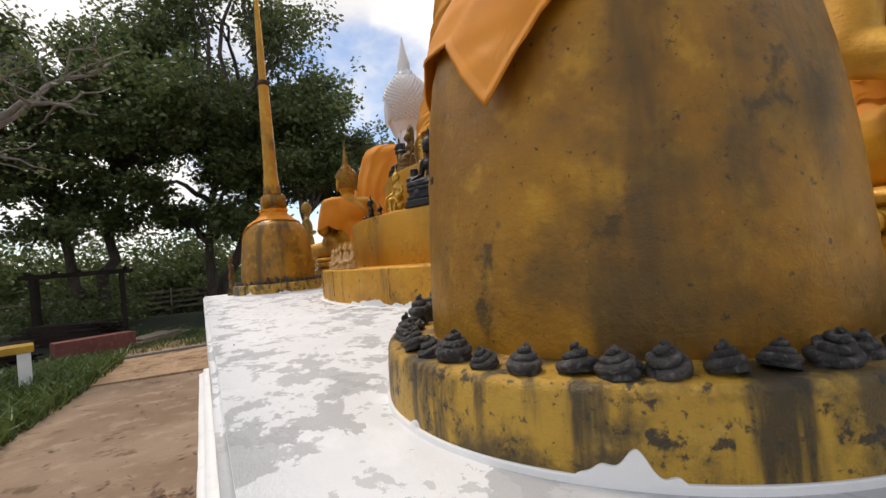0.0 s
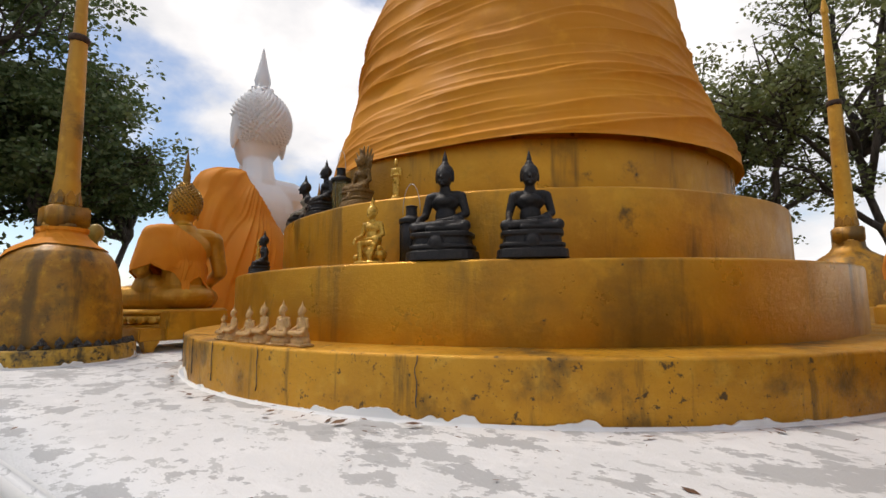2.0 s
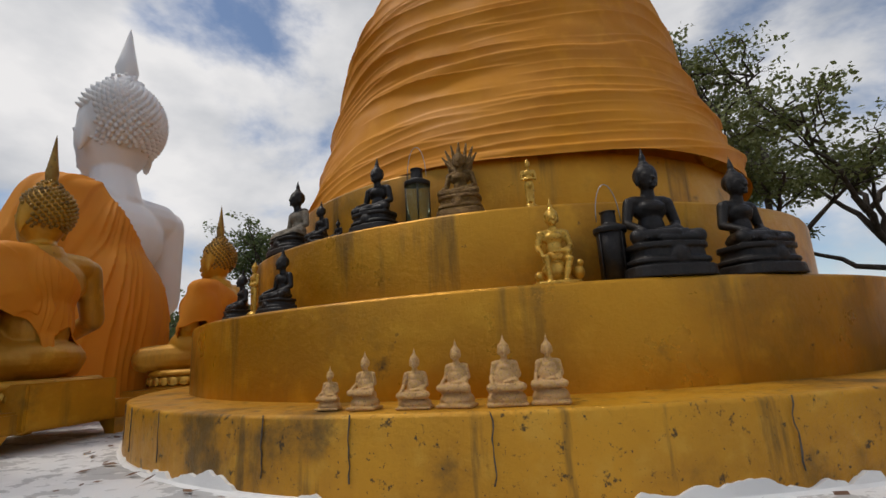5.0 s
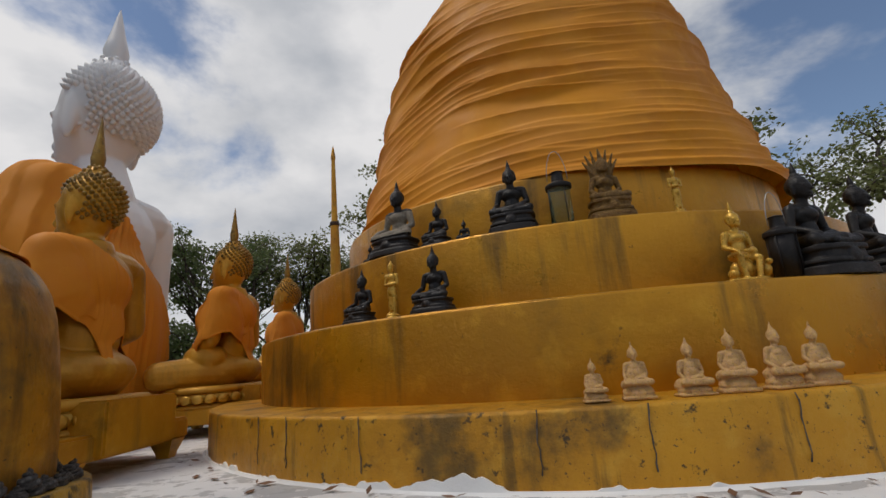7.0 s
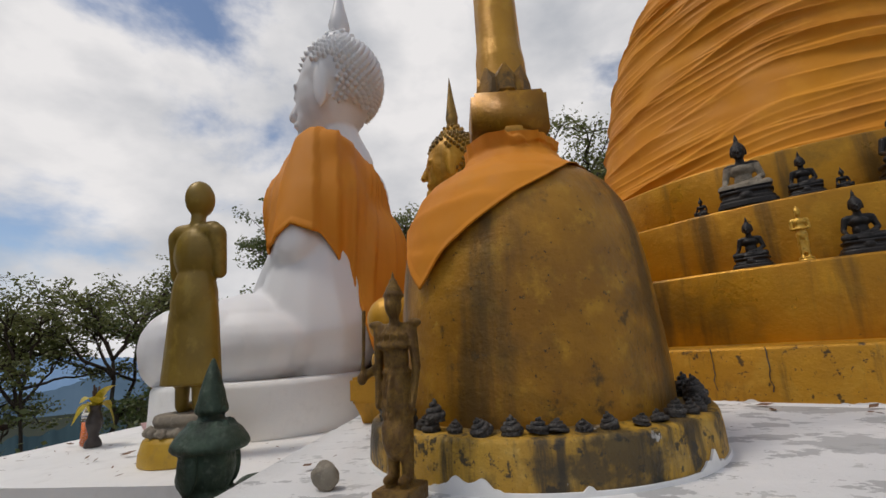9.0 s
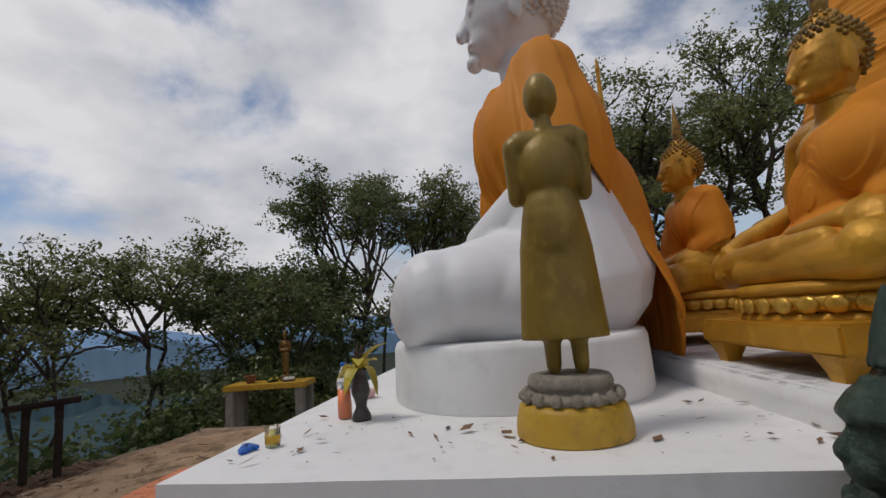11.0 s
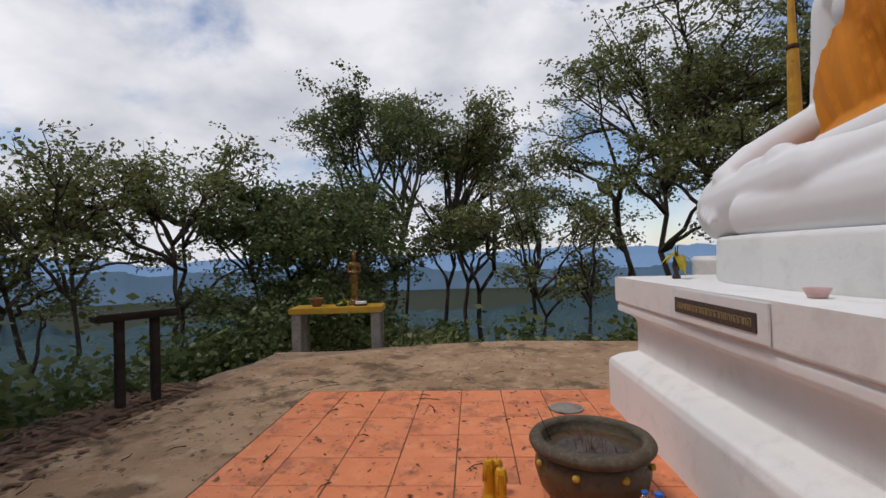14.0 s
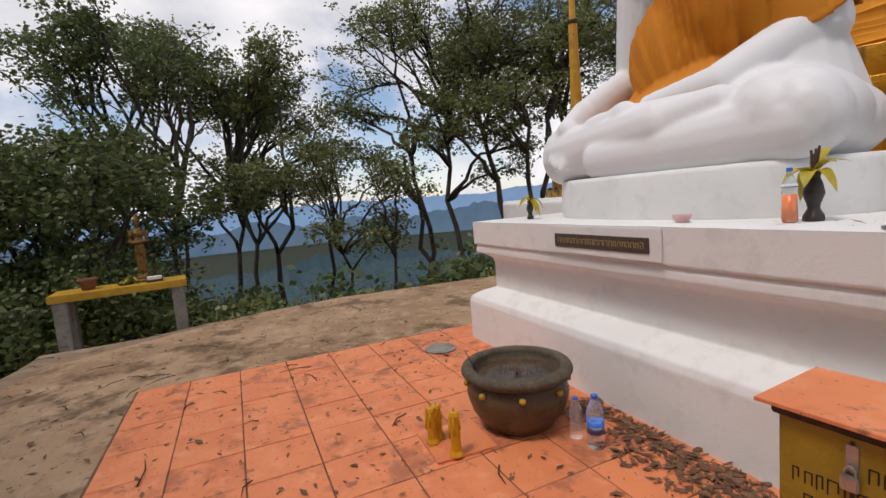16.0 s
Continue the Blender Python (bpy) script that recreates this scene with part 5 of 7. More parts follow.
def lantern(deg, r, z, h, glass, label):
    x, y, z = on_tier(deg, r, z)
    t = thing("lantern", x, y, z, label, "lantern", "lanterns on the steps", deg)
    k = h / 0.30
    part("jar", lathe_mesh("lantern_jar", [(0.002, 0), (0.055 * k, 0), (0.055 * k, 0.20 * k), (0.05 * k, 0.205 * k), (0.002, 0.205 * k)], glass, 20), t)
    part("lid", lathe_mesh("lantern_lid", rounded([(0.002, 0.20 * k), (0.064 * k, 0.20 * k), (0.066 * k, 0.222 * k), (0.03 * k, 0.24 * k), (0.028 * k, 0.285 * k), (0.034 * k, 0.29 * k), (0.002, 0.30 * k)], 0.004), BLACK, 20), t, "dark metal lid")
    pts = [(0, 0.05 * k * math.cos(q), 0.25 * k + 0.16 * k * math.sin(q)) for q in [PI * i / 14 for i in range(15)]]
    vs, fs = tube(pts, [0.0018] * 15, 5)
    part("wire_handle", mesh_of("wire_handle", vs, fs, STEEL), t)
    for q in range(4):
        a = PI / 2 * q + 0.4
        vs, fs = tube([(0.058 * k * math.cos(a), 0.058 * k * math.sin(a), 0), (0.058 * k * math.cos(a), 0.058 * k * math.sin(a), 0.21 * k)], [0.003, 0.003], 5)
        part("rib", mesh_of("lantern_rib", vs, fs, BLACK), t)


lantern(175.6, 1.79, Z3, 0.285, GLASS_GREEN, "glass jar lantern with dark lid and wire handle")
lantern(198.4, 2.09, Z2, 0.27, BLACK, "dark tin lantern with ribs beside black statue")

# ---- figures near the platform corner ----
MONK_P = [
    limb((0.055, 0, 0.03), 0.032, (0.05, 0, 0.25), 0.045), limb((-0.055, 0, 0.03), 0.032, (-0.05, 0, 0.25), 0.045), ball((0.055, 0.035, 0.02), (0.03, 0.065, 0.02)), ball((-0.055, 0.035, 0.02), (0.03, 0.065, 0.02)),
    ball((0, 0, 0.45), (0.135, 0.095, 0.19)), ball((0, 0, 0.66), (0.135, 0.085, 0.13)), limb((-0.11, 0, 0.755), 0.048, (0.11, 0, 0.755), 0.048), limb((0, 0, 0.77), 0.042, (0, 0.005, 0.86), 0.036), ball((0, 0.01, 0.915), (0.075, 0.08, 0.085)), ball((0.064, 0.0, 0.905), (0.010, 0.018, 0.03)), ball((-0.064, 0.0, 0.905), (0.010, 0.018, 0.03)),
    limb((0.14, 0, 0.74), 0.045, (0.145, 0.02, 0.58), 0.034), limb((0.145, 0.02, 0.58), 0.034, (0.02, 0.11, 0.60), 0.026), limb((-0.14, 0, 0.74), 0.045, (-0.145, 0.02, 0.58), 0.034), limb((-0.145, 0.02, 0.58), 0.034, (-0.02, 0.11, 0.60), 0.026),
]
MONK_P.append(lathe_piece([(0.001, 0.105), (0.18, 0.11), (0.165, 0.25), (0.15, 0.40), (0.13, 0.50), (0.001, 0.52)], 0.55))
mv, mf = fused(MONK_P, 0.0075, 3)
single("standing_monk_statue", mesh_of("standing_monk_statue", mv, mf, surface("olive_gold_paint", [(0.28, 0.18, 0.022), (0.21, 0.13, 0.016), (0.33, 0.22, 0.035)], 3.0, 0.48, 0.2, 0.08, 60)), "olive-gold standing monk statue with folded hands", "statue", m=pose(0.345, 7.81, ZB + 0.212, 0, 0, -94) @ Matrix.Diagonal((0.90, 1.0, 1.175, 1)))
mp = thing("monk_pedestal", 0.345, 7.81, ZB, "round yellow pedestal with grey lotus ring", "pedestal")
part("base", lathe_mesh("monk_base", rounded([(0.002, 0), (0.205, 0), (0.205, 0.05), (0.19, 0.11), (0.17, 0.125), (0.002, 0.125)], 0.01), YELLOW, 40), mp, "mustard base with chipped paint")
part("lotus_ring", lathe_mesh("monk_lotus", rounded([(0.002, 0.12), (0.165, 0.12), (0.175, 0.145), (0.14, 0.16), (0.155, 0.185), (0.145, 0.214), (0.002, 0.214)], 0.008), LOTUS_STONE, 40), mp, "grey stone lotus ring")
pm = lathe_mesh("lotus_leaf", [(0.002, -0.022), (0.020, -0.012), (0.024, 0.0), (0.016, 0.016), (0.002, 0.026)], LOTUS_STONE, 8)
for k in range(16):
    a = 2 * PI * k / 16
    part("petal", pm, mp, m=Matrix.Translation((0.168 * math.cos(a), 0.168 * math.sin(a), 0.142)))

GUARD = standing("guard_statue", BROWN_BRONZE, "down", True, True, False, 0.008, 0.0)
single("guardian_statue", GUARD, "brown bronze guardian statue holding a sword", "statue", m=pose(-0.715, 6.455, ZP - 0.001, 0, 0, 78) @ Matrix.Diagonal((0.345, 0.44, 0.488, 1)))
GREEN_P = [
    box_piece(-0.13, 0.13, -0.12, 0.12, 0, 0.08), limb((0.06, 0, 0.10), 0.05, (0.055, 0, 0.45), 0.075), limb((-0.06, 0, 0.10), 0.05, (-0.055, 0, 0.45), 0.075), ball((0, 0, 0.50), (0.13, 0.10, 0.12)), ball((0, 0, 0.66), (0.135, 0.09, 0.10)), limb((-0.12, 0, 0.70), 0.05, (0.12, 0, 0.70), 0.05),
    limb((0.16, 0, 0.69), 0.045, (0.17, 0.02, 0.50), 0.038), limb((-0.16, 0, 0.69), 0.045, (-0.17, 0.02, 0.50), 0.038), limb((0.17, 0.02, 0.50), 0.036, (0.16, 0.04, 0.34), 0.03), limb((-0.17, 0.02, 0.50), 0.036, (-0.16, 0.04, 0.34), 0.03),
    ball((0.15, 0, 0.735), (0.05, 0.05, 0.02)), ball((-0.15, 0, 0.735), (0.05, 0.05, 0.02)), limb((0, 0, 0.70), 0.045, (0, 0.01, 0.78), 0.042),
    ball((0, 0.01, 0.80), (0.062, 0.072, 0.062)), ball((0, 0.055, 0.775), (0.04, 0.04, 0.032)), limb((0, 0.075, 0.815), 0.010, (0, 0.092, 0.792), 0.014), ball((0.066, 0.0, 0.80), (0.014, 0.03, 0.045)), ball((-0.066, 0.0, 0.80), (0.014, 0.03, 0.045)),
    lathe_piece([(0.001, 0.826), (0.084, 0.828), (0.092, 0.836), (0.088, 0.846), (0.070, 0.866), (0.042, 0.880), (0.024, 0.886), (0.024, 0.892), (0.036, 0.906), (0.030, 0.935), (0.018, 0.968), (0.004, 1.0), (0.001, 1.0)]),
]
for q in range(14):
    a = 2 * PI * q / 14
    GREEN_P += [ball((0.066 * math.cos(a), 0.066 * math.sin(a), 0.852), 0.011, u=8, w=6), ball((0.046 * math.cos(a + 0.2), 0.046 * math.sin(a + 0.2), 0.874), 0.010, u=8, w=6), limb((0.034 * math.cos(a), 0.034 * math.sin(a), 0.90), 0.007, (0.012 * math.cos(a + 0.5), 0.012 * math.sin(a + 0.5), 0.97), 0.004, 6), ball((0.13 * math.cos(a), 0.085 * math.sin(a), 0.715), 0.016, u=8, w=6)]
gv, gf = fused(GREEN_P, 0.0045, 1)
single("green_bronze_statue", mesh_of("green_bronze_statue", gv, gf, GREEN_BRONZE), "dark green bronze standing statue with pointed helmet", "statue", m=pose(-0.32, 7.20, 0.0, 0, 0, -12) @ Matrix.Diagonal((1.28, 1.34, 1.657, 1)))


def rock(name, r, seed, material):
    bm = bmesh.new()
    bmesh.ops.create_icosphere(bm, subdivisions=3, radius=1)
    for v in bm.verts:
        v.co *= 1 + 0.25 * hash2(v.co.x * 1.3 + seed, v.co.y * 1.3, v.co.z * 1.3)
        v.co = Vector((v.co.x * r[0], v.co.y * r[1], v.co.z * r[2]))
    return bm_mesh(name, bm, material, True)


single("loose_stone", rock("loose_stone", (0.026, 0.033, 0.034), 3, LOTUS_STONE), "grey-green loose stone on white platform", "stone", m=pose(-0.63, 6.665, ZP + 0.030))

# ---- offerings on the white block ----


def bottle(x, y, z, h, r, liquid, cap, label, fill=0.75, band=None):
    t = thing("plastic_bottle", x, y, z, label, "bottle", "plastic bottles", 20)
    prof = rounded([(0.002, 0), (r * 0.8, 0), (r, h * 0.03), (r, h * 0.28), (r * 0.93, h * 0.32), (r * 0.93, h * 0.5), (r, h * 0.54), (r * 0.98, h * 0.68), (r * 0.6, h * 0.84), (r * 0.36, h * 0.90), (r * 0.36, h * 0.95), (0.002, h * 0.95)], 0.004)
    body = part("body", lathe_mesh("bottle_body", prof, CLEAR, 24), t, "clear plastic body")
    body.visible_shadow = False
    if liquid:
        part("drink", lathe_mesh("bottle_drink", [(0.002, 0.004), (r * 0.9, 0.004), (r * 0.9, h * fill), (0.002, h * fill)], liquid, 24), t, "bright orange drink")
    part("cap", lathe_mesh("bottle_cap", rounded([(0.002, h * 0.93), (r * 0.42, h * 0.93), (r * 0.42, h), (0.002, h)], 0.003), cap, 18), t, "blue screw cap")
    for z0, z1, m in band or ():
        part("label", lathe_mesh("bottle_label", [(r * 1.005, h * z0), (r * 1.012, h * z0), (r * 1.012, h * z1), (r * 1.005, h * z1)], m, 24), t)
    return t


bottle(0.76, 8.83, ZB + 0.002, 0.262, 0.033, ORANGE_DRINK, BLUE, "clear bottle half full of orange drink, blue cap", 0.52, ((0.60, 0.70, PAPER), (0.64, 0.66, BLUE)))


def leaf_strip(length, width, droop, n=7):
    vs, fs = [], []
    for i in range(n + 1):
        t = i / n
        w = width * math.sin(PI * min(1, 0.08 + 0.92 * t)) ** 0.7 * (1 - 0.15 * t) + 0.001
        y = length * t * (1 - 0.25 * droop * t)
        z = length * (0.55 * t - droop * t * t)
        vs += [(-w, y, z + w * 0.35), (0, y, z), (w, y, z + w * 0.35)]
    for i in range(n):
        for k in range(2):
            a = i * 3 + k
            fs.append((a, a + 1, a + 4, a + 3))
    return vs, fs


def vase(x, y, z, h, seed, label):
    t = thing("offering_vase", x, y, z, label, "vase", "vases on the white block", seed * 60)
    k = h / 0.20
    part("vase_body", lathe_mesh("vase_body", rounded([(0.002, 0), (0.038 * k, 0), (0.037 * k, 0.02 * k), (0.021 * k, 0.05 * k), (0.024 * k, 0.07 * k), (0.038 * k, 0.11 * k), (0.031 * k, 0.15 * k), (0.021 * k, 0.175 * k), (0.028 * k, 0.20 * k), (0.002, 0.195 * k)], 0.006), BROWN_DARK, 24), t, "dark brown turned vase")
    r = random.Random(seed)
    for q in range(9):
        L = r.uniform(0.11, 0.20) * k
        vs, fs = leaf_strip(L, 0.030 * k, r.uniform(0.5, 1.5))
        part("leaf", mesh_of("croton_leaf", vs, fs, LEAF_YELLOW), t, m=Matrix.Translation((0, 0, 0.19 * k)) @ Matrix.Rotation(2 * PI * q / 9 + r.uniform(-0.4, 0.4), 4, "Z") @ Matrix.Rotation(r.uniform(0.0, 0.9), 4, "X"))
    for q in range(4):
        pts = [(0, 0, 0.15 * k), (r.uniform(-0.02, 0.02), r.uniform(-0.02, 0.02), r.uniform(0.24, 0.31) * k)]
        vs, fs = tube(pts, [0.007 * k, 0.005 * k], 6)
        part("stem", mesh_of("dry_stem", vs, fs, RUST), t)


BROWN_DARK = surface("dark_turned_wood", [(0.028, 0.02, 0.018), (0.04, 0.03, 0.027)], 9.0, 0.5, 0.0, 0.2, 60)
vase(0.71, 8.73, ZB + 0.002, 0.235, 1, "dark turned vase with yellowing croton leaves")
vase(2.94, 8.80, ZB + 0.002, 0.17, 2, "dark vase with wilted yellow leaves")
cg = thing("candle_glass", 0.31, 8.955, ZB + 0.002, "small lime-green candle in a glass", "candle")
part("wax", lathe_mesh("candle_wax", [(0.002, 0.002), (0.024, 0.002), (0.027, 0.055), (0.002, 0.055)], LIME, 20), cg)
part("glass", lathe_mesh("candle_cup", [(0.026, 0.0), (0.030, 0.072), (0.0285, 0.072), (0.025, 0.003)], CLEAR, 20), cg).visible_shadow = False
part("label", lathe_mesh("candle_label", [(0.0282, 0.014), (0.0287, 0.014), (0.0300, 0.045), (0.0292, 0.045)], YELLOW, 20), cg)
for k, (x, y, rz) in enumerate(((0.27, 9.055, 20), (0.245, 9.02, -15), (0.29, 9.03, 60))):
    t = thing("cigarette_lighter", x, y, ZB + 0.011, "blue plastic lighter lying on white ledge", "lighter", "lighters", rz)
    bm = box_bm(-0.038, 0.026, -0.011, 0.011, -0.0085, 0.0085, 0.004)
    part("body", bm_mesh("lighter_body", bm, BLUE, True), t)
    part("metal_top", bm_mesh("lighter_top", box_bm(0.0265, 0.04, -0.010, 0.010, -0.008, 0.008, 0.002), STEEL), t, "metal top")
bw = thing("plastic_bowl", 1.30, 8.89, ZB + 0.002, "small pinkish plastic bowl with burnt remains", "bowl")
part("bowl", lathe_mesh("bowl_shell", [(0.002, 0.0), (0.035, 0.0), (0.055, 0.045), (0.052, 0.045), (0.033, 0.005), (0.002, 0.005)], PINK_PLASTIC, 28), bw)
part("remains", rock("burnt_remains", (0.03, 0.028, 0.014), 7, ASH), bw, "dark burnt lump", Matrix.Translation((0, 0, 0.017)))

pq = thing("plaque", 1.73, 9.137, 1.09, "dark brown plaque with faded gold lettering", "plaque")
part("slab", bm_mesh("plaque_slab", box_bm(-0.42, 0.42, 0.0, 0.016, -0.046, 0.046, 0.003), PLAQUE), pq)
part("surround", bm_mesh("plaque_surround", box_bm(-0.50, 0.46, -0.002, 0.009, -0.09, 0.10, 0.003), WHITE), pq, "white mortar surround")
r = random.Random(8)
x = -0.385
while x < 0.37:
    w = r.uniform(0.022, 0.036)
    h = r.uniform(0.030, 0.040)
    b = join([box_piece(x, x + 0.005, 0.0155, 0.0185, -h / 2, h / 2), box_piece(x + w - 0.005, x + w, 0.0155, 0.0185, -h / 2, h / 2 * r.uniform(0.2, 1)), box_piece(x, x + w, 0.0155, 0.0182, h / 2 - 0.005, h / 2)])
    part("letter", mesh_of("letter_bar", b[0], b[1], LETTER, False), pq)
    x += w + r.uniform(0.006, 0.012)

# ---- before the statue: pot, candles, bottles, box ----
pot = thing("incense_pot", 1.765, 9.79, 0.042, "large dark earthenware incense pot with worn rim", "pot")
PP = [(0.002, 0.0), (0.17, 0.0), (0.19, 0.02), (0.25, 0.10), (0.275, 0.19), (0.265, 0.25), (0.25, 0.27), (0.285, 0.285), (0.30, 0.31), (0.285, 0.335), (0.25, 0.34), (0.232, 0.32), (0.228, 0.26), (0.002, 0.25)]
part("bowl", lathe_mesh("pot_bowl", rounded(PP[:7] + [(0.24, 0.275), (0.225, 0.27), (0.002, 0.24)], 0.01), POT, 56), pot)
part("rim", lathe_mesh("pot_rim", rounded([(0.235, 0.262), (0.252, 0.268), (0.288, 0.285), (0.302, 0.31), (0.288, 0.336), (0.25, 0.342), (0.233, 0.325), (0.235, 0.262)], 0.01), POT_RIM, 56), pot, "worn grey-green rim")
part("ash", lathe_mesh("pot_ash", [(0.002, 0.262), (0.12, 0.268), (0.236, 0.258), (0.236, 0.245), (0.002, 0.245)], ASH, 40), pot, "grey incense ash")
for k in range(8):
    a = 2 * PI * k / 8 + 0.3
    part("stud", lathe_mesh("pot_stud", [(0.002, -0.016), (0.014, -0.012), (0.018, 0), (0.014, 0.012), (0.002, 0.016)], YELLOW, 12), pot, m=Matrix.Translation((0.274 * math.cos(a), 0.274 * math.sin(a), 0.235)))
r = random.Random(3)
for k in range(26):
    a, d = r.uniform(0, 2 * PI), r.uniform(0, 0.13)
    p0 = Vector((d * math.cos(a), d * math.sin(a), 0.255))
    vs, fs = tube([p0, p0 + Vector((r.uniform(-0.02, 0.02), r.uniform(-0.02, 0.02), r.uniform(0.03, 0.085)))], [0.0018, 0.0015], 5)
    part("incense_stick", mesh_of("incense_stick", vs, fs, TERRACOTTA), pot)
vs, fs = tube([(0.10, 0.17, 0.25), (0.13, 0.24, 0.42)], [0.002, 0.0015], 5)
part("incense_stick", mesh_of("incense_stick", vs, fs, WOOD), pot)

pot.scale = (1.13, 1.13, 1.13)
single("candle_board", bm_mesh("candle_board", box_bm(-0.185, 0.185, -0.18, 0.18, 0, 0.012, 0.002), TILE), "loose tile board with dripped wax", "board", m=pose(1.77, 10.23, 0.043, 0, 0, -3))


def candle(x, y, h, label):
    t = thing("candle", x, y, 0.056, label, "candle", "yellow candles")
    vs, fs = lathe(rounded([(0.002, 0), (0.042, 0), (0.040, 0.012), (0.030, 0.03), (0.028, h * 0.85), (0.032, h * 0.9), (0.024, h), (0.002, h)], 0.004), 18, False)
    vs = [(a + 0.004 * hash2(a * 40, b * 40, c * 20), b + 0.004 * hash2(b * 40, c * 20, a * 40), c) for a, b, c in vs]
    part("wax", mesh_of("candle_wax", vs, fs, CANDLE), t)
    vs, fs = tube([(0, 0, h), (0.004, 0, h + 0.02)], [0.0022, 0.0015], 5)
    part("wick", mesh_of("wick", vs, fs, ASH), t)
    for k in range(5):
        a = 2 * PI * k / 5
        vs, fs = tube([(0.028 * math.cos(a), 0.028 * math.sin(a), h * 0.9), (0.031 * math.cos(a), 0.031 * math.sin(a), h * (0.3 + 0.1 * k))], [0.005, 0.007], 6)
        part("drip", mesh_of("wax_drip", vs, fs, CANDLE), t)


candle(1.80, 10.36, 0.215, "yellow wax candle with drips")
candle(1.61, 10.30, 0.25, "taller yellow wax candle")
candle(1.84, 10.31, 0.20, "yellow wax candle leaning by another")
bottle(1.29, 9.61, 0.042, 0.30, 0.046, None, BLUE, "empty clear bottle with blue label band", 0.5, ((0.30, 0.52, BLUE), (0.385, 0.435, PAPER), (0.34, 0.37, RED)))
bottle(1.43, 9.625, 0.042, 0.24, 0.036, None, BLUE, "small clear water bottle with blue cap", 0.5)

db = thing("donation_box", 0.09, 9.60, 0.042, "ochre tin donation box with rusty lid and padlock", "box", rz=4)
part("body", bm_mesh("box_body", box_bm(-0.19, 0.19, -0.16, 0.16, 0, 0.66, 0.008), OCHRE_TIN), db)
part("lid_edge", bm_mesh("box_lid_edge", box_bm(-0.205, 0.205, -0.175, 0.175, 0.655, 0.685, 0.006), RUST), db, "rusty dark lid edge")
bm = box_bm(-0.24, 0.24, -0.20, 0.20, 0.687, 0.700, 0.002)
for v in bm.verts:
    v.co += Vector((0.012 * hash2(v.co.y * 9, 2), 0.012 * hash2(v.co.x * 9, 5), 0))
part("cover_tile", bm_mesh("box_cover", bm, TILE), db, "broken terracotta tile on top")
part("hasp", bm_mesh("box_hasp", box_bm(-0.015, 0.015, 0.160, 0.166, 0.53, 0.63, 0.002), STEEL), db)
lk = part("padlock", bm_mesh("padlock", box_bm(-0.022, 0.022, 0.168, 0.186, 0.50, 0.545, 0.004), STEEL), db, "steel padlock")
pts = [(0.014 * math.cos(q), 0.177, 0.545 + 0.026 * math.sin(q)) for q in [PI * i / 10 for i in range(11)]]
vs, fs = tube(pts, [0.0035] * 11, 6)
part("shackle", mesh_of("shackle", vs, fs, STEEL), lk)
part("corner_strip", bm_mesh("box_strip", box_bm(-0.005, 0.005, 0.1605, 0.1635, 0.02, 0.64, 0.0), RUST), db)
r = random.Random(12)
for row, (z, x0, x1) in enumerate(((0.555, 0.035, 0.16), (0.475, -0.15, 0.16), (0.40, -0.12, 0.12))):
    x = x0
    while x < x1:
        w, h = r.uniform(0.018, 0.030), r.uniform(0.035, 0.05)
        b = join([box_piece(-x - 0.004, -x, 0.1602, 0.1618, z - h / 2, z + h / 2), box_piece(-x - w, -x - w + 0.004, 0.1602, 0.1618, z - h / 2 * r.uniform(0.3, 1), z + h / 2), box_piece(-x - w, -x, 0.1602, 0.1616, z + h / 2 - 0.004, z + h / 2)])
        part("letter", mesh_of("box_letter", b[0], b[1], BLACK, False), db)
        x += w + r.uniform(0.008, 0.016)

single("drain_cover", lathe_mesh("drain_cover", rounded([(0.002, 0), (0.15, 0), (0.15, 0.012), (0.002, 0.016)], 0.004), POST, 14), "round worn cement cover on tiles", "cover", m=pose(3.35, 9.62, 0.043))

# ---- tables, rail ----


def offering_table(x, y, rz, w, d, h, label, legs, base=None):
    t = thing("offering_table", x, y, ground_height(x, y) if base is None else base, label, "table", "yellow-topped tables", rz)
    part("tabletop", bm_mesh("table_top", box_bm(-w / 2, w / 2, -d / 2, d / 2, h - 0.10, h, 0.008), YELLOW), t, "mustard-painted slab top")
    for sx in (-1, 1):
        for sy in (-1, 1):
            bm = box_bm(-0.08, 0.08, -0.08, 0.08, -0.05, h - 0.098, 0.012)
            part("leg", bm_mesh("table_leg", bm, legs), t, m=Matrix.Translation((sx * (w / 2 - 0.12), sy * (d / 2 - 0.09), 0)))
    return t


tb = offering_table(7.20, 12.78, -85, 1.58, 0.62, 0.92, "cement table with mustard slab top", POST, -0.315)
TB = Matrix.Translation((7.20, 12.78, 0.607)) @ Matrix.Rotation(radians(-85), 4, "Z")
fp = thing("flower_pot", 0, 0, 0, "terracotta flower pot on the table", "pot")
fp.matrix_basis = TB @ Matrix.Translation((-0.38, -0.02, 0))
part("pot", lathe_mesh("flower_pot", rounded([(0.002, 0), (0.075, 0), (0.10, 0.12), (0.12, 0.12), (0.12, 0.15), (0.10, 0.15), (0.095, 0.13), (0.002, 0.12)], 0.006), TERRACOTTA, 24), fp)
bk = thing("paper_stack", 0, 0, 0, "white papers in a small tray", "papers")
bk.matrix_basis = TB @ Matrix.Translation((0.40, -0.08, 0))
part("tray", bm_mesh("paper_tray", box_bm(-0.10, 0.10, -0.07, 0.07, 0, 0.03, 0.004), RUST), bk)
part("paper", bm_mesh("paper", box_bm(-0.09, 0.09, -0.06, 0.06, 0.031, 0.075, 0.004), PAPER), bk)
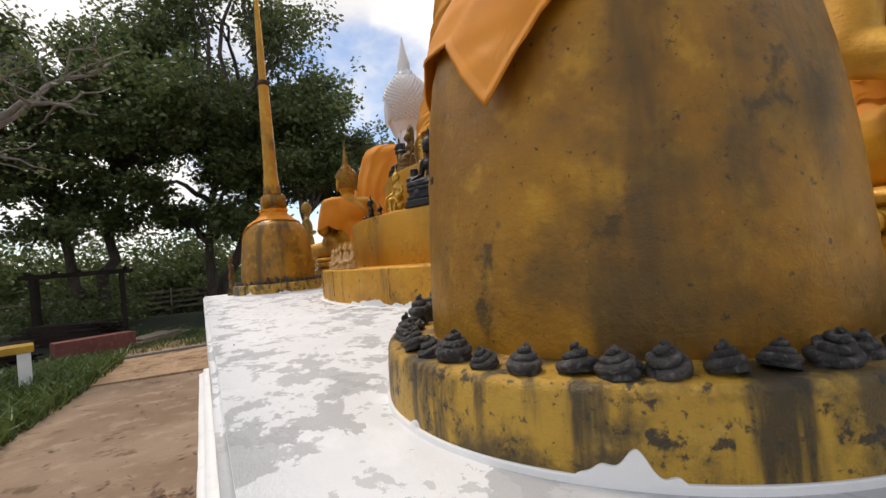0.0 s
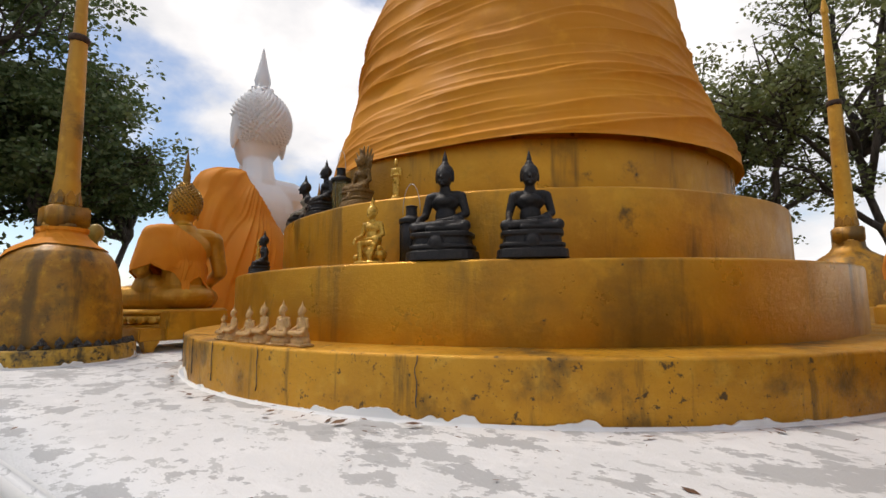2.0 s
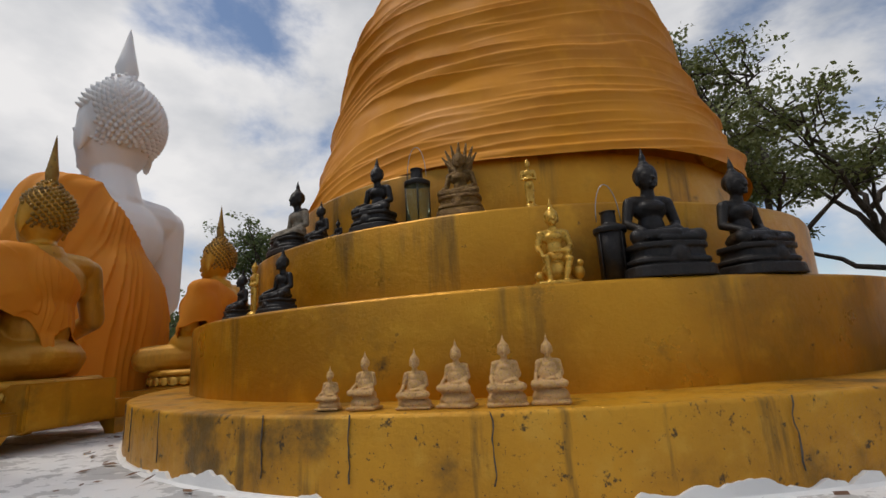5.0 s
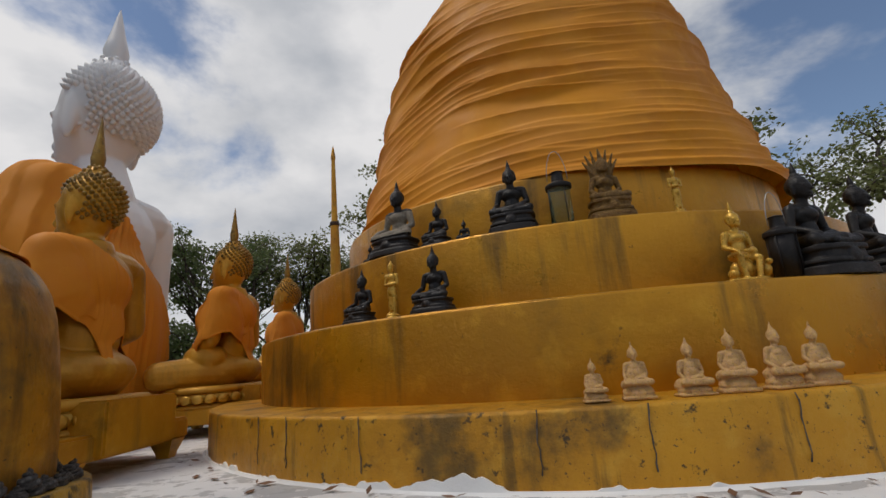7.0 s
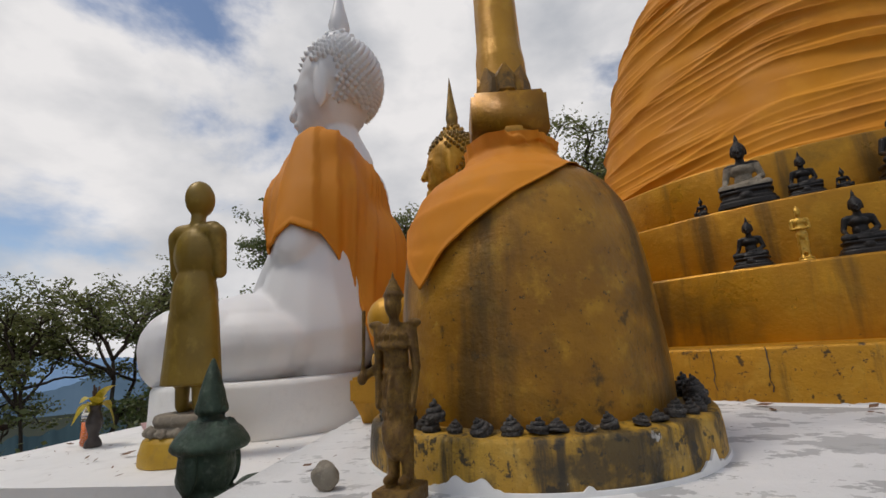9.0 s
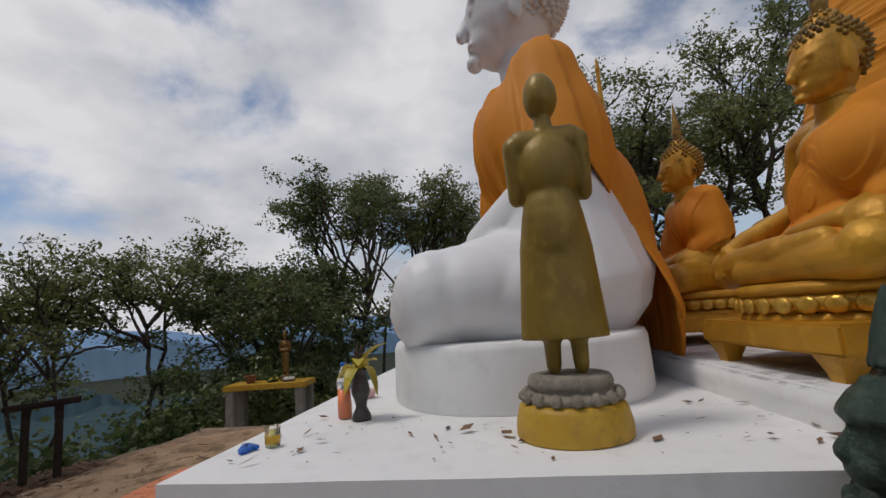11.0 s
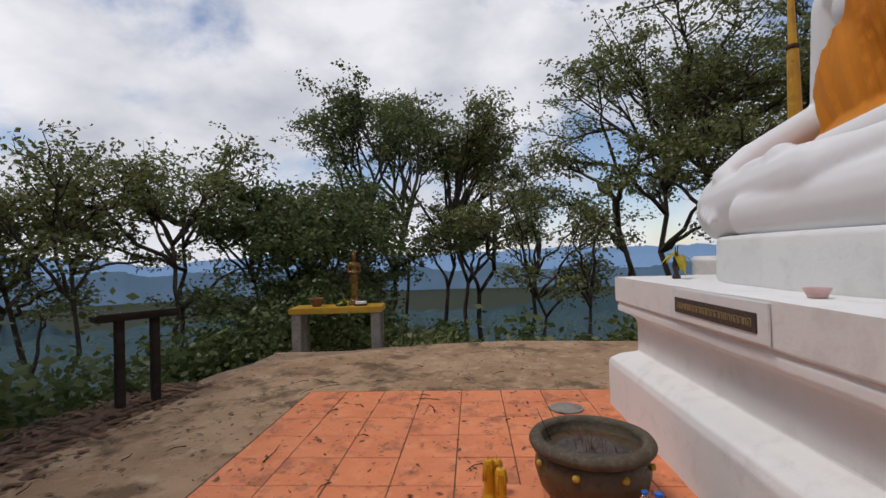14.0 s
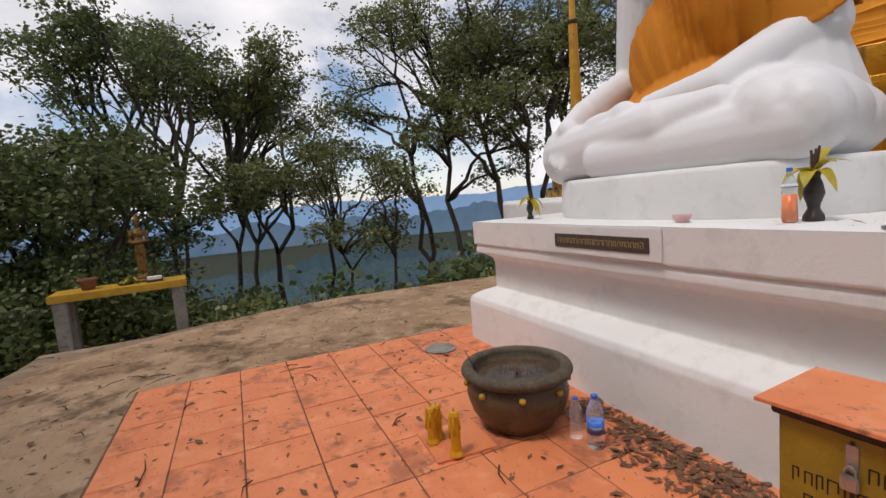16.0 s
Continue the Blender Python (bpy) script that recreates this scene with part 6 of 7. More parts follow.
single("standing_statue", standing("table_statue", BROWN_BRONZE, "front", True, detail=0.012, robe_w=0.09), "brown standing statue on the table", "statue", m=TB @ Matrix.Translation((0.26, 0.12, 0)) @ Matrix.Rotation(PI, 4, "Z") @ Matrix.Diagonal((0.72, 0.72, 1.0, 1)))
gp = thing("garland_heap", 0, 0, 0, "wilted yellow and green garland leaves", "plant")
gp.matrix_basis = TB @ Matrix.Translation((0.05, -0.02, 0))
r = random.Random(21)
part("dish", lathe_mesh("garland_dish", [(0.002, 0), (0.09, 0), (0.11, 0.03), (0.002, 0.025)], GREEN_BRONZE, 20), gp)
for q in range(16):
    vs, fs = leaf_strip(r.uniform(0.12, 0.2), 0.022, r.uniform(0.4, 1.2))
    part("leaf", mesh_of("garland_leaf", vs, fs, LEAF_YELLOW if q % 2 else LEAF_OLIVE), gp, m=Matrix.Translation((r.uniform(-0.06, 0.10), r.uniform(-0.04, 0.04), 0.03)) @ Matrix.Rotation(r.uniform(0, 6.3), 4, "Z") @ Matrix.Rotation(r.uniform(0, 1.0), 4, "X"))
offering_table(-4.15, 9.3, 20, 1.0, 0.55, 0.78, "weathered table with mustard top and white posts", WHITE)

rail = thing("wooden_rail", 3.70, 13.86, -0.260, "dark weathered timber rail on two posts", "rail", rz=-35)
for sx in (-0.16, 0.16):
    bm = box_bm(-0.04, 0.04, -0.04, 0.04, -0.2, 1.14, 0.008)
    part("post", bm_mesh("rail_post", bm, WOOD), rail, m=Matrix.Translation((sx, 0, 0)))
part("top_board", bm_mesh("rail_board", box_bm(-0.38, 0.36, -0.12, 0.12, 1.14, 1.19, 0.01), WOOD), rail)
part("side_board", bm_mesh("rail_side", box_bm(-0.38, 0.36, -0.14, -0.12, 1.175, 1.22, 0.006), WOOD), rail)


def plank_fence(x0, y0, x1, y1, label):
    t = thing("plank_fence", x0, y0, ground_height(x0, y0), label, "fence", rz=math.degrees(math.atan2(y1 - y0, x1 - x0)))
    L = math.hypot(x1 - x0, y1 - y0)
    k = int(L / 1.6)
    r = random.Random(4)
    for i in range(k + 1):
        vs, fs = tube([(i * L / k, 0, -0.2), (i * L / k + 0.03, 0, 1.15 + r.uniform(-0.1, 0.1))], [0.05, 0.04], 7)
        part("post", mesh_of("fence_post", vs, fs, WOOD_PALE), t)
    for z in (0.25, 0.5, 0.75, 1.0):
        for i in range(k):
            a = box_bm(i * L / k - 0.05, (i + 1) * L / k + 0.05, 0.05, 0.075, z - 0.05, z + 0.05, 0.004)
            bmesh.ops.rotate(a, verts=a.verts, cent=(i * L / k, 0, z), matrix=Matrix.Rotation(r.uniform(-0.02, 0.02), 3, "Y"))
            part("plank", bm_mesh("fence_plank", a, WOOD_PALE), t)


plank_fence(-12.5, 23.4, -0.6, 25.2, "bleached timber plank fence beyond the trees")


def slab_thing(name, x, y, rz, w, d, h, z, material, label, category, tilt=0):
    bm = box_bm(-w / 2, w / 2, -d / 2, d / 2, 0, h, 0.01)
    single(name, bm_mesh(name, bm, material), label, category, m=pose(x, y, ground_height(x, y) + z, tilt, 0, rz))


slab_thing("low_bench", -3.9, 13.2, 30, 1.5, 0.45, 0.42, 0, PINK_SLAB, "dull red low bench block at the path edge", "bench")
slab_thing("stone_kerb", -2.2, 11.9, 12, 2.6, 0.16, 0.14, -0.06, POST, "grey kerb stone across the path end", "kerb")


def board_pile(x, y, rz, length, rows, layers, material, label, seed):
    t = thing("board_pile", x, y, ground_height(x, y), label, "timber", "timber piles by the path", rz)
    r = random.Random(seed)
    for k in range(layers):
        for i in range(rows):
            L = length * r.uniform(0.7, 1.1)
            bm = box_bm(-L / 2, L / 2, -0.07, 0.07, 0, 0.05, 0.006)
            part("board", bm_mesh("pile_board", bm, material), t, m=pose(r.uniform(-0.15, 0.15), (i - rows / 2) * 0.155 + r.uniform(-0.02, 0.02), 0.052 * k, r.uniform(-1, 1), 0, r.uniform(-6, 6)))


board_pile(-3.0, 14.2, 62, 1.8, 4, 4, WOOD_PALE, "stack of bleached boards on grass", 1)
board_pile(-6.2, 13.6, 10, 1.9, 6, 9, WOOD, "dark pile of old timber by the trees", 2)
board_pile(-5.2, 16.4, -25, 2.4, 5, 11, WOOD, "tall dark stack of old planks under the trees", 3)
shed = thing("timber_frame", -5.6, 18.6, ground_height(-5.6, 18.6), "dark open timber frame under the trees", "frame", rz=14)
for x, y in ((-1.1, -0.7), (1.1, -0.7), (-1.1, 0.7), (1.1, 0.7)):
    part("post", bm_mesh("frame_post", box_bm(x - 0.06, x + 0.06, y - 0.06, y + 0.06, -0.2, 1.9, 0.01), WOOD), shed)
for y in (-0.7, 0.7):
    part("beam", bm_mesh("frame_beam", box_bm(-1.4, 1.4, y - 0.05, y + 0.05, 1.9, 2.02, 0.01), WOOD), shed)
for k in range(5):
    part("rafter", bm_mesh("frame_rafter", box_bm(-1.2 + k * 0.6 - 0.035, -1.2 + k * 0.6 + 0.035, -0.95, 0.95, 2.022, 2.10, 0.008), WOOD), shed)

# ---- trees and ground cover ----


def leaf_cloud(centres, spread, count, size, rng, flat=0.6, droop=0.35):
    """Many small bent leaves about the given twig ends."""
    c = np.repeat(np.asarray(centres), count, axis=0)
    k = len(c)
    c = c + rng.normal(0, 1, (k, 3)) * np.array([spread, spread, spread * flat])
    d = rng.normal(0, 1, (k, 3))
    d[:, 2] = d[:, 2] * 0.5 - droop
    d /= np.linalg.norm(d, axis=1)[:, None]
    s = np.cross(d, rng.normal(0, 1, (k, 3)))
    s /= np.linalg.norm(s, axis=1)[:, None] + 1e-9
    L = (size * rng.uniform(0.6, 1.25, k))[:, None]
    w = L * 0.30
    vs = np.stack([c, c + d * L * 0.5 + s * w, c + d * L, c + d * L * 0.5 - s * w], axis=1).reshape(-1, 3)
    return vs


def quads_mesh(name, vs, material):
    n = len(vs) // 4
    me = bpy.data.meshes.new(name)
    me.vertices.add(len(vs))
    me.vertices.foreach_set("co", np.asarray(vs, dtype=np.float32).ravel())
    me.loops.add(4 * n)
    me.loops.foreach_set("vertex_index", np.arange(4 * n, dtype=np.int32))
    me.polygons.add(n)
    me.polygons.foreach_set("loop_start", np.arange(0, 4 * n, 4, dtype=np.int32))
    me.polygons.foreach_set("loop_total", np.full(n, 4, dtype=np.int32))
    me.materials.append(material)
    me.update(calc_edges=True)
    me.validate()
    return me


def wander(a, b, k, amp, rnd_):
    a, b = Vector(a), Vector(b)
    out = []
    for i in range(k + 1):
        t = i / k
        w = math.sin(PI * t) * amp
        out.append(a.lerp(b, t) + Vector((rnd_.uniform(-w, w), rnd_.uniform(-w, w), rnd_.uniform(-w, w) * 0.6)))
    return out


def tree(x, y, blobs, label, seed, r0=0.10, leaf=LEAF_OLIVE, bark=BARK, per=9, size=0.11, subs=7, twigs=5, spread=0.11, stems=2, base=None):
    """blobs: (dx, dy, z, radius) leaf masses about the trunk's foot; crooked stems fork into limbs, limbs into twigs."""
    rnd_ = random.Random(seed)
    rng = np.random.default_rng(seed)
    z0 = ground_height(x, y) if base is None else base
    t = thing("tree", x, y, z0, label, "tree", "trees round the terrace")
    low = min(b[2] for b in blobs) - z0
    mean = sum(b[2] for b in blobs) / len(blobs) - z0
    mx, my = sum(b[0] for b in blobs) / len(blobs), sum(b[1] for b in blobs) / len(blobs)
    wood, ends, trunks = [], [], []
    for k in range(stems):
        a = 2 * PI * k / stems + rnd_.uniform(0, 1.5)
        sway = 0.0 if stems == 1 else 0.16 * mean
        top = Vector((mx + sway * math.cos(a), my + sway * math.sin(a), max(1.0, mean * rnd_.uniform(0.72, 0.9))))
        q = wander((0.10 * math.cos(a), 0.10 * math.sin(a), -0.4), top, 9, 0.035 * mean, rnd_)
        r = r0 * rnd_.uniform(0.75, 1.0)
        wood.append(tube(q, [r * (1.3 if i == 0 else 1 - 0.065 * i) for i in range(10)], 8))
        trunks.append((q, r))
    for bx, by, bz, br in blobs:
        c = Vector((bx, by, bz - z0))
        q0, r = min(trunks, key=lambda w: (w[0][7] - c).length + rnd_.uniform(0, 0.8))
        pick = [p for p in q0[3:] if p.z < c.z - 0.25 * br] or [q0[3]]
        s = pick[-1] if rnd_.random() < 0.6 else pick[max(0, len(pick) - 2)]
        mid = s.lerp(c, 0.5) + Vector((0, 0, rnd_.uniform(-0.05, 0.22) * (c - s).length))
        h1, h2 = wander(s, mid, 4, 0.05 * (c - s).length, rnd_), wander(mid, c, 4, 0.05 * (c - s).length, rnd_)
        q = h1 + h2[1:]
        wood.append(tube(q, [r * 0.5 * (1 - 0.8 * i / 8) + 0.006 for i in range(9)], 6))
        for k in range(subs):
            d = Vector((rnd_.gauss(0, 1), rnd_.gauss(0, 1), rnd_.gauss(0.15, 0.55)))
            d.normalize()
            e = c + Vector((d.x, d.y, d.z * 0.75)) * br * rnd_.uniform(0.45, 1.0)
            w = wander(q[rnd_.randrange(4, 9)], e, 4, 0.10 * br, rnd_)
            wood.append(tube(w, [r * 0.17 * (1 - 0.7 * i / 4) + 0.004 for i in range(5)], 4))
            for _ in range(twigs):
                v = w[rnd_.randrange(2, 5)]
                f = v + Vector((rnd_.gauss(0, 1), rnd_.gauss(0, 1), rnd_.gauss(0.2, 0.6))) * 0.24 * br
                wood.append(tube([v, v.lerp(f, 0.5) + Vector((0, 0, 0.03 * br)), f], [0.007, 0.005, 0.003], 3))
                ends += [f, v.lerp(f, 0.62) + Vector((rnd_.gauss(0, 0.05), rnd_.gauss(0, 0.05), rnd_.gauss(0, 0.04))) * br]
    vs, fs = join(wood)
    part("trunk", mesh_of("tree_trunk", vs, fs, bark), t, "crooked forked trunk with thin limbs")
    if per:
        part("crown", quads_mesh("tree_crown", leaf_cloud([tuple(e) for e in ends], spread, per, size, rng), leaf), t, "loose clusters of small leaves")
    return t


R = random.Random(77)


def masses(n, dx, dy, z, spread, r):
    return [(dx + R.uniform(-spread, spread), dy + R.uniform(-spread, spread), z + R.uniform(-0.6, 0.6) * spread * 0.7, r * R.uniform(0.75, 1.2)) for _ in range(n)]


tree(9.6, 17.2, masses(14, 0.2, 0.2, 3.4, 1.9, 0.95) + masses(3, 0.1, 0.0, 1.6, 1.9, 0.8), "slender tree with layered olive crown below the terrace", 1, 0.10, per=6)
tree(8.0, 18.6, masses(12, 0.0, 0.2, 2.4, 1.9, 1.0) + masses(5, 0.1, 0.0, 1.0, 1.9, 0.9), "thin-leaved tree on the slope", 2, 0.09, per=6)
tree(6.4, 19.6, masses(11, 0.0, 0.2, 2.1, 1.8, 1.0), "small spreading tree down the slope", 17, 0.09, per=6)
tree(12.2, 13.2, masses(14, 0.0, 0.2, 5.2, 2.0, 1.0) + masses(10, 0.0, 0.0, 2.2, 2.0, 1.0), "dark crooked tree behind the offering table", 3, 0.13, LEAF_DARK, per=11)
tree(12.6, 11.2, masses(12, 0.2, 0.0, 5.0, 1.7, 0.95) + masses(8, 0.0, 0.0, 2.2, 1.7, 0.9), "crooked tree with thin tufted crown", 18, 0.11)
tree(9.0, 14.2, masses(14, 0.2, 0.2, 0.2, 1.5, 1.0), "low dark bushy tree at the terrace edge", 4, 0.08, LEAF_DARK, per=11, size=0.11)
tree(10.2, 13.8, masses(15, 0.0, 0.2, 2.4, 1.7, 1.0) + masses(12, 0.0, 0.2, 0.4, 1.6, 1.0), "dark leafy tree close behind the offering table", 20, 0.10, LEAF_DARK, per=9, size=0.12)
tree(10.8, 15.6, masses(12, 0.2, 0.2, 2.4, 1.7, 0.95) + masses(5, 0.2, 0.2, 0.2, 1.7, 0.9), "low dark bushy tree beyond the edge", 19, 0.08, LEAF_DARK, per=8, size=0.11)
tree(14.5, 12.4, masses(6, 0.5, 0.4, 6.4, 1.1, 0.8), "tall thin tree with airy top", 5, 0.09, per=5, stems=1)
tree(16.5, 9.6, masses(12, 0.2, 0.1, 5.0, 2.0, 1.1) + masses(8, 0.0, 0.0, 2.6, 2.0, 1.0), "forked tree with open crown", 6, 0.13)
tree(12.0, 5.6, masses(17, 0.2, 0.3, 5.8, 2.5, 1.15) + masses(10, 0.0, 0.0, 3.2, 2.3, 1.0), "tall many-stemmed tree with open olive crown", 7, 0.13, stems=3)
tree(10.6, 3.9, masses(15, 0.2, -0.2, 5.8, 2.3, 1.15) + masses(10, 0.0, 0.0, 3.2, 2.2, 1.0), "tall tree with open crown and leaning stems", 8, 0.13, stems=3)
tree(11.6, 7.8, masses(9, 0.2, 0.2, 2.6, 1.8, 0.9) + masses(7, 0.0, 0.0, 1.0, 1.7, 0.9), "small spreading tree at the slope", 9, 0.09, per=5)
tree(10.8, 0.6, masses(16, 0.0, 0.0, 5.4, 2.6, 1.2) + masses(10, -0.2, 0.4, 8.0, 2.1, 1.2), "broad green tree behind the stupa", 11, 0.16, LEAF_OLIVE, per=11)
tree(9.6, -3.2, masses(14, 0.0, 0.2, 5.0, 2.5, 1.2), "broad tree with feathery green crown", 12, 0.15, per=11)
tree(-6.1, 21.5, masses(22, 0.0, 0.0, 7.8, 4.2, 1.9) + masses(6, 0.5, -1.5, 4.2, 2.4, 1.2) + masses(4, 1.2, -1.0, 10.6, 2.6, 1.6), "large dark tree with dense crown beside the path", 13, 0.30, LEAF_DARK, per=15, size=0.20, subs=9, spread=0.22, base=0)
tree(-2.2, 22.3, masses(22, 0.9, -0.4, 7.8, 4.0, 1.9) + masses(6, 0.3, -1.0, 4.0, 2.4, 1.2) + masses(8, 2.8, -0.6, 5.4, 2.0, 1.5) + masses(8, 0.6, -0.6, 11.4, 3.2, 1.8) + masses(6, 1.6, -0.6, 14.0, 2.6, 1.7), "large dark dense tree", 14, 0.27, LEAF_DARK, per=15, size=0.20, subs=9, spread=0.22, base=0)
tree(2.8, 20.2, masses(16, 0.0, 0.0, 5.4, 2.4, 1.4) + masses(6, -1.2, 0.4, 8.4, 1.5, 1.2), "tall dark tree rising from the slope behind the statue", 21, 0.22, LEAF_DARK, per=13, size=0.17, subs=8, spread=0.18)
tree(-9.6, 17.5, masses(18, 0, 0, 5.6, 3.2, 1.5), "dark tree by the timber pile", 15, 0.22, LEAF_DARK, per=14, size=0.17, subs=8, spread=0.18, base=0)
tree(-7.6, 10.4, [(3.0, 1.2, 4.2, 1.3), (4.2, 0.6, 5.0, 1.2), (1.5, -0.8, 5.2, 1.4), (2.6, 1.8, 6.0, 1.4), (4.6, 2.0, 6.4, 1.3), (0.2, 0.4, 6.0, 1.3)], "pale-barked tree with long bare limbs", 16, 0.20, LEAF_DARK, bark=BARK_PALE, per=3, size=0.12, subs=6, twigs=4, stems=1, base=0)


def bush(x, y, rise, spread, seed, label, leaf=LEAF_DARK):
    z = ground_height(x, y) + rise
    tree(x, y, masses(11, 0.0, 0.0, z, spread, 0.85) + masses(5, 0.0, 0.0, z - 0.9, spread, 0.8), label, seed, 0.06, leaf, per=13, size=0.13, spread=0.14, stems=3)


for k, (x, y, rise, spread) in enumerate(((7.4, 17.4, 0.3, 1.3), (11.6, 17.6, 0.8, 1.5), (10.8, 12.4, 1.7, 1.3), (9.2, 12.9, 1.3, 0.9), (12.4, 15.2, 2.6, 1.8), (14.2, 14.0, 3.0, 1.8), (10.4, 8.4, 0.8, 1.1), (12.6, 6.6, 1.6, 1.7), (11.4, 4.6, 1.6, 1.6), (15.4, 11.2, 2.4, 1.9))):
    bush(x, y, rise, spread, 60 + k, "dense dark bush on the slope below the terrace", LEAF_OLIVE if k % 4 == 3 else LEAF_DARK)


def far_woods(name, n, x0, x1, y0, y1, material, label, seed, size=0.3, hmax=2.4):
    rng = np.random.default_rng(seed)
    out = []
    for _ in range(n):
        x, y = rng.uniform(x0, x1), rng.uniform(y0, y1)
        z = ground_height(x, y)
        h = rng.uniform(0.4, 1.0) * hmax
        k = int(26 * h)
        cen = np.array([x, y, z + h * 0.5]) + rng.normal(0, 1, (k, 3)) * np.array([h * 0.3, h * 0.3, h * 0.28])
        out.append(leaf_cloud(cen, 0.18, 7, size, rng))
    single(name, quads_mesh(name, np.concatenate(out), material), label, "shrubs", kind="stuff")


far_woods("slope_shrubs", 620, 7.8, 24, -2, 26, LEAF_DARK, "dark shrubs covering the slope below the terrace", 31, 0.22, 1.5)
far_woods("edge_shrubs", 60, 7.3, 9.0, 5, 13.0, LEAF_OLIVE, "low olive shrubs along the terrace edge", 32, 0.14, 0.55)
far_woods("path_shrubs", 110, -16, -1.0, 25.8, 31, LEAF_DARK, "dark bushes beyond the plank fence", 33, 0.24, 4.2)
far_woods("tree_foot_shrubs", 36, -13, -5.0, 18.5, 23, LEAF_DARK, "dark undergrowth beneath the large trees", 39, 0.16, 1.8)
far_woods("bright_shrubs", 16, -9, -3.5, 33, 38, LEAF_GRASS, "bright green bushes in the open beyond", 34, 0.3, 2.2)
far_woods("behind_shrubs", 50, 7.5, 14, -8, 4, LEAF_DARK, "dark bushes behind the stupa", 35, 0.22, 2.0)
far_woods("slope_front_shrubs", 240, 0.5, 9.5, 15.0, 23, LEAF_DARK, "leafy undergrowth below the terrace edge", 36, 0.16, 1.3)


far_woods("lower_forest", 420, 22, 75, -30, 75, LEAF_DARK, "dark forest canopy far down the slope", 37, 0.9, 7.0)
far_woods("valley_forest", 520, 20, 55, 14, 70, LEAF_DARK, "dense forest canopy filling the valley side", 38, 0.4, 4.0)

far_woods("east_forest", 420, 20, 60, -28, 14, LEAF_DARK, "dense forest canopy on the slope east of the terrace", 45, 0.4, 4.0)


def blades(name, n, box_, length, material, label, seed, category="grass"):
    rng = np.random.default_rng(seed)
    x = rng.uniform(box_[0], box_[1], n)
    y = rng.uniform(box_[2], box_[3], n)
    z = np.array([ground_height(a, b) for a, b in zip(x, y)])
    base = np.stack([x, y, z], 1)
    d = np.stack([rng.normal(0, 0.35, n), rng.normal(0, 0.35, n), np.ones(n)], 1)
    L = (length * rng.uniform(0.5, 1.2, n))[:, None]
    s = np.stack([rng.normal(0, 1, n), rng.normal(0, 1, n), np.zeros(n)], 1)
    s /= np.linalg.norm(s, axis=1)[:, None]
    w = L * 0.035 + 0.003
    bend = np.stack([rng.normal(0, 0.3, n), rng.normal(0, 0.3, n), -np.abs(rng.normal(0, 0.2, n))], 1) * L
    mid, tip = base + d * L * 0.55, base + d * L + bend
    vs = np.concatenate([np.stack([base - s * w, base + s * w, mid + s * w * 0.9, mid - s * w * 0.9], 1), np.stack([mid - s * w * 0.9, mid + s * w * 0.9, tip + s * w * 0.15, tip - s * w * 0.15], 1)], 0).reshape(-1, 3)
    single(name, quads_mesh(name, vs, material), label, category, kind="stuff")


blades("path_grass", 5200, (-4.6, -2.95, 5.0, 11.4), 0.34, LEAF_GRASS, "long green grass along the path edge", 41)
blades("fence_grass", 2600, (-4.6, -1.0, 12.2, 16.5), 0.20, LEAF_GRASS, "short grass under the trees", 42)
blades("edge_grass", 2600, (6.9, 8.6, 5.5, 12.0), 0.30, LEAF_OLIVE, "dry grass along the terrace edge", 43)
blades("slope_grass", 2200, (0.5, 7.0, 15.0, 16.8), 0.26, LEAF_GRASS, "grass on the slope below the rail", 44)


def litter(name, n, sampler, size, label, seed, z=0.044, material=None):
    rng = np.random.default_rng(seed)
    p = np.array([sampler(rng) for _ in range(n)])
    zz = np.array([z if z is not None else ground_height(a, b) + 0.012 for a, b in p]) + rng.uniform(0, 0.012, n)
    c = np.stack([p[:, 0], p[:, 1], zz], 1)
    a = rng.uniform(0, 2 * PI, n)
    d = np.stack([np.cos(a), np.sin(a), rng.uniform(-0.1, 0.25, n)], 1)
    s = np.stack([-np.sin(a), np.cos(a), rng.uniform(-0.2, 0.2, n)], 1)
    L = (size * (0.25 + 1.1 * rng.random(n) ** 1.8))[:, None]
    w = L * rng.uniform(0.07, 0.30, n)[:, None]
    vs = np.stack([c, c + d * L * 0.5 + s * w, c + d * L, c + d * L * 0.5 - s * w], axis=1).reshape(-1, 3)
    vs[:, 2] = np.maximum(vs[:, 2], np.repeat(zz, 4) - 0.004)
    single(name, quads_mesh(name, vs, material or LEAF_DRY), label, "leaf litter", kind="stuff")


def corner_pile(g):
    t = abs(g.normal(0, 0.16))
    return g.uniform(0.15, 1.75) , 9.235 + t


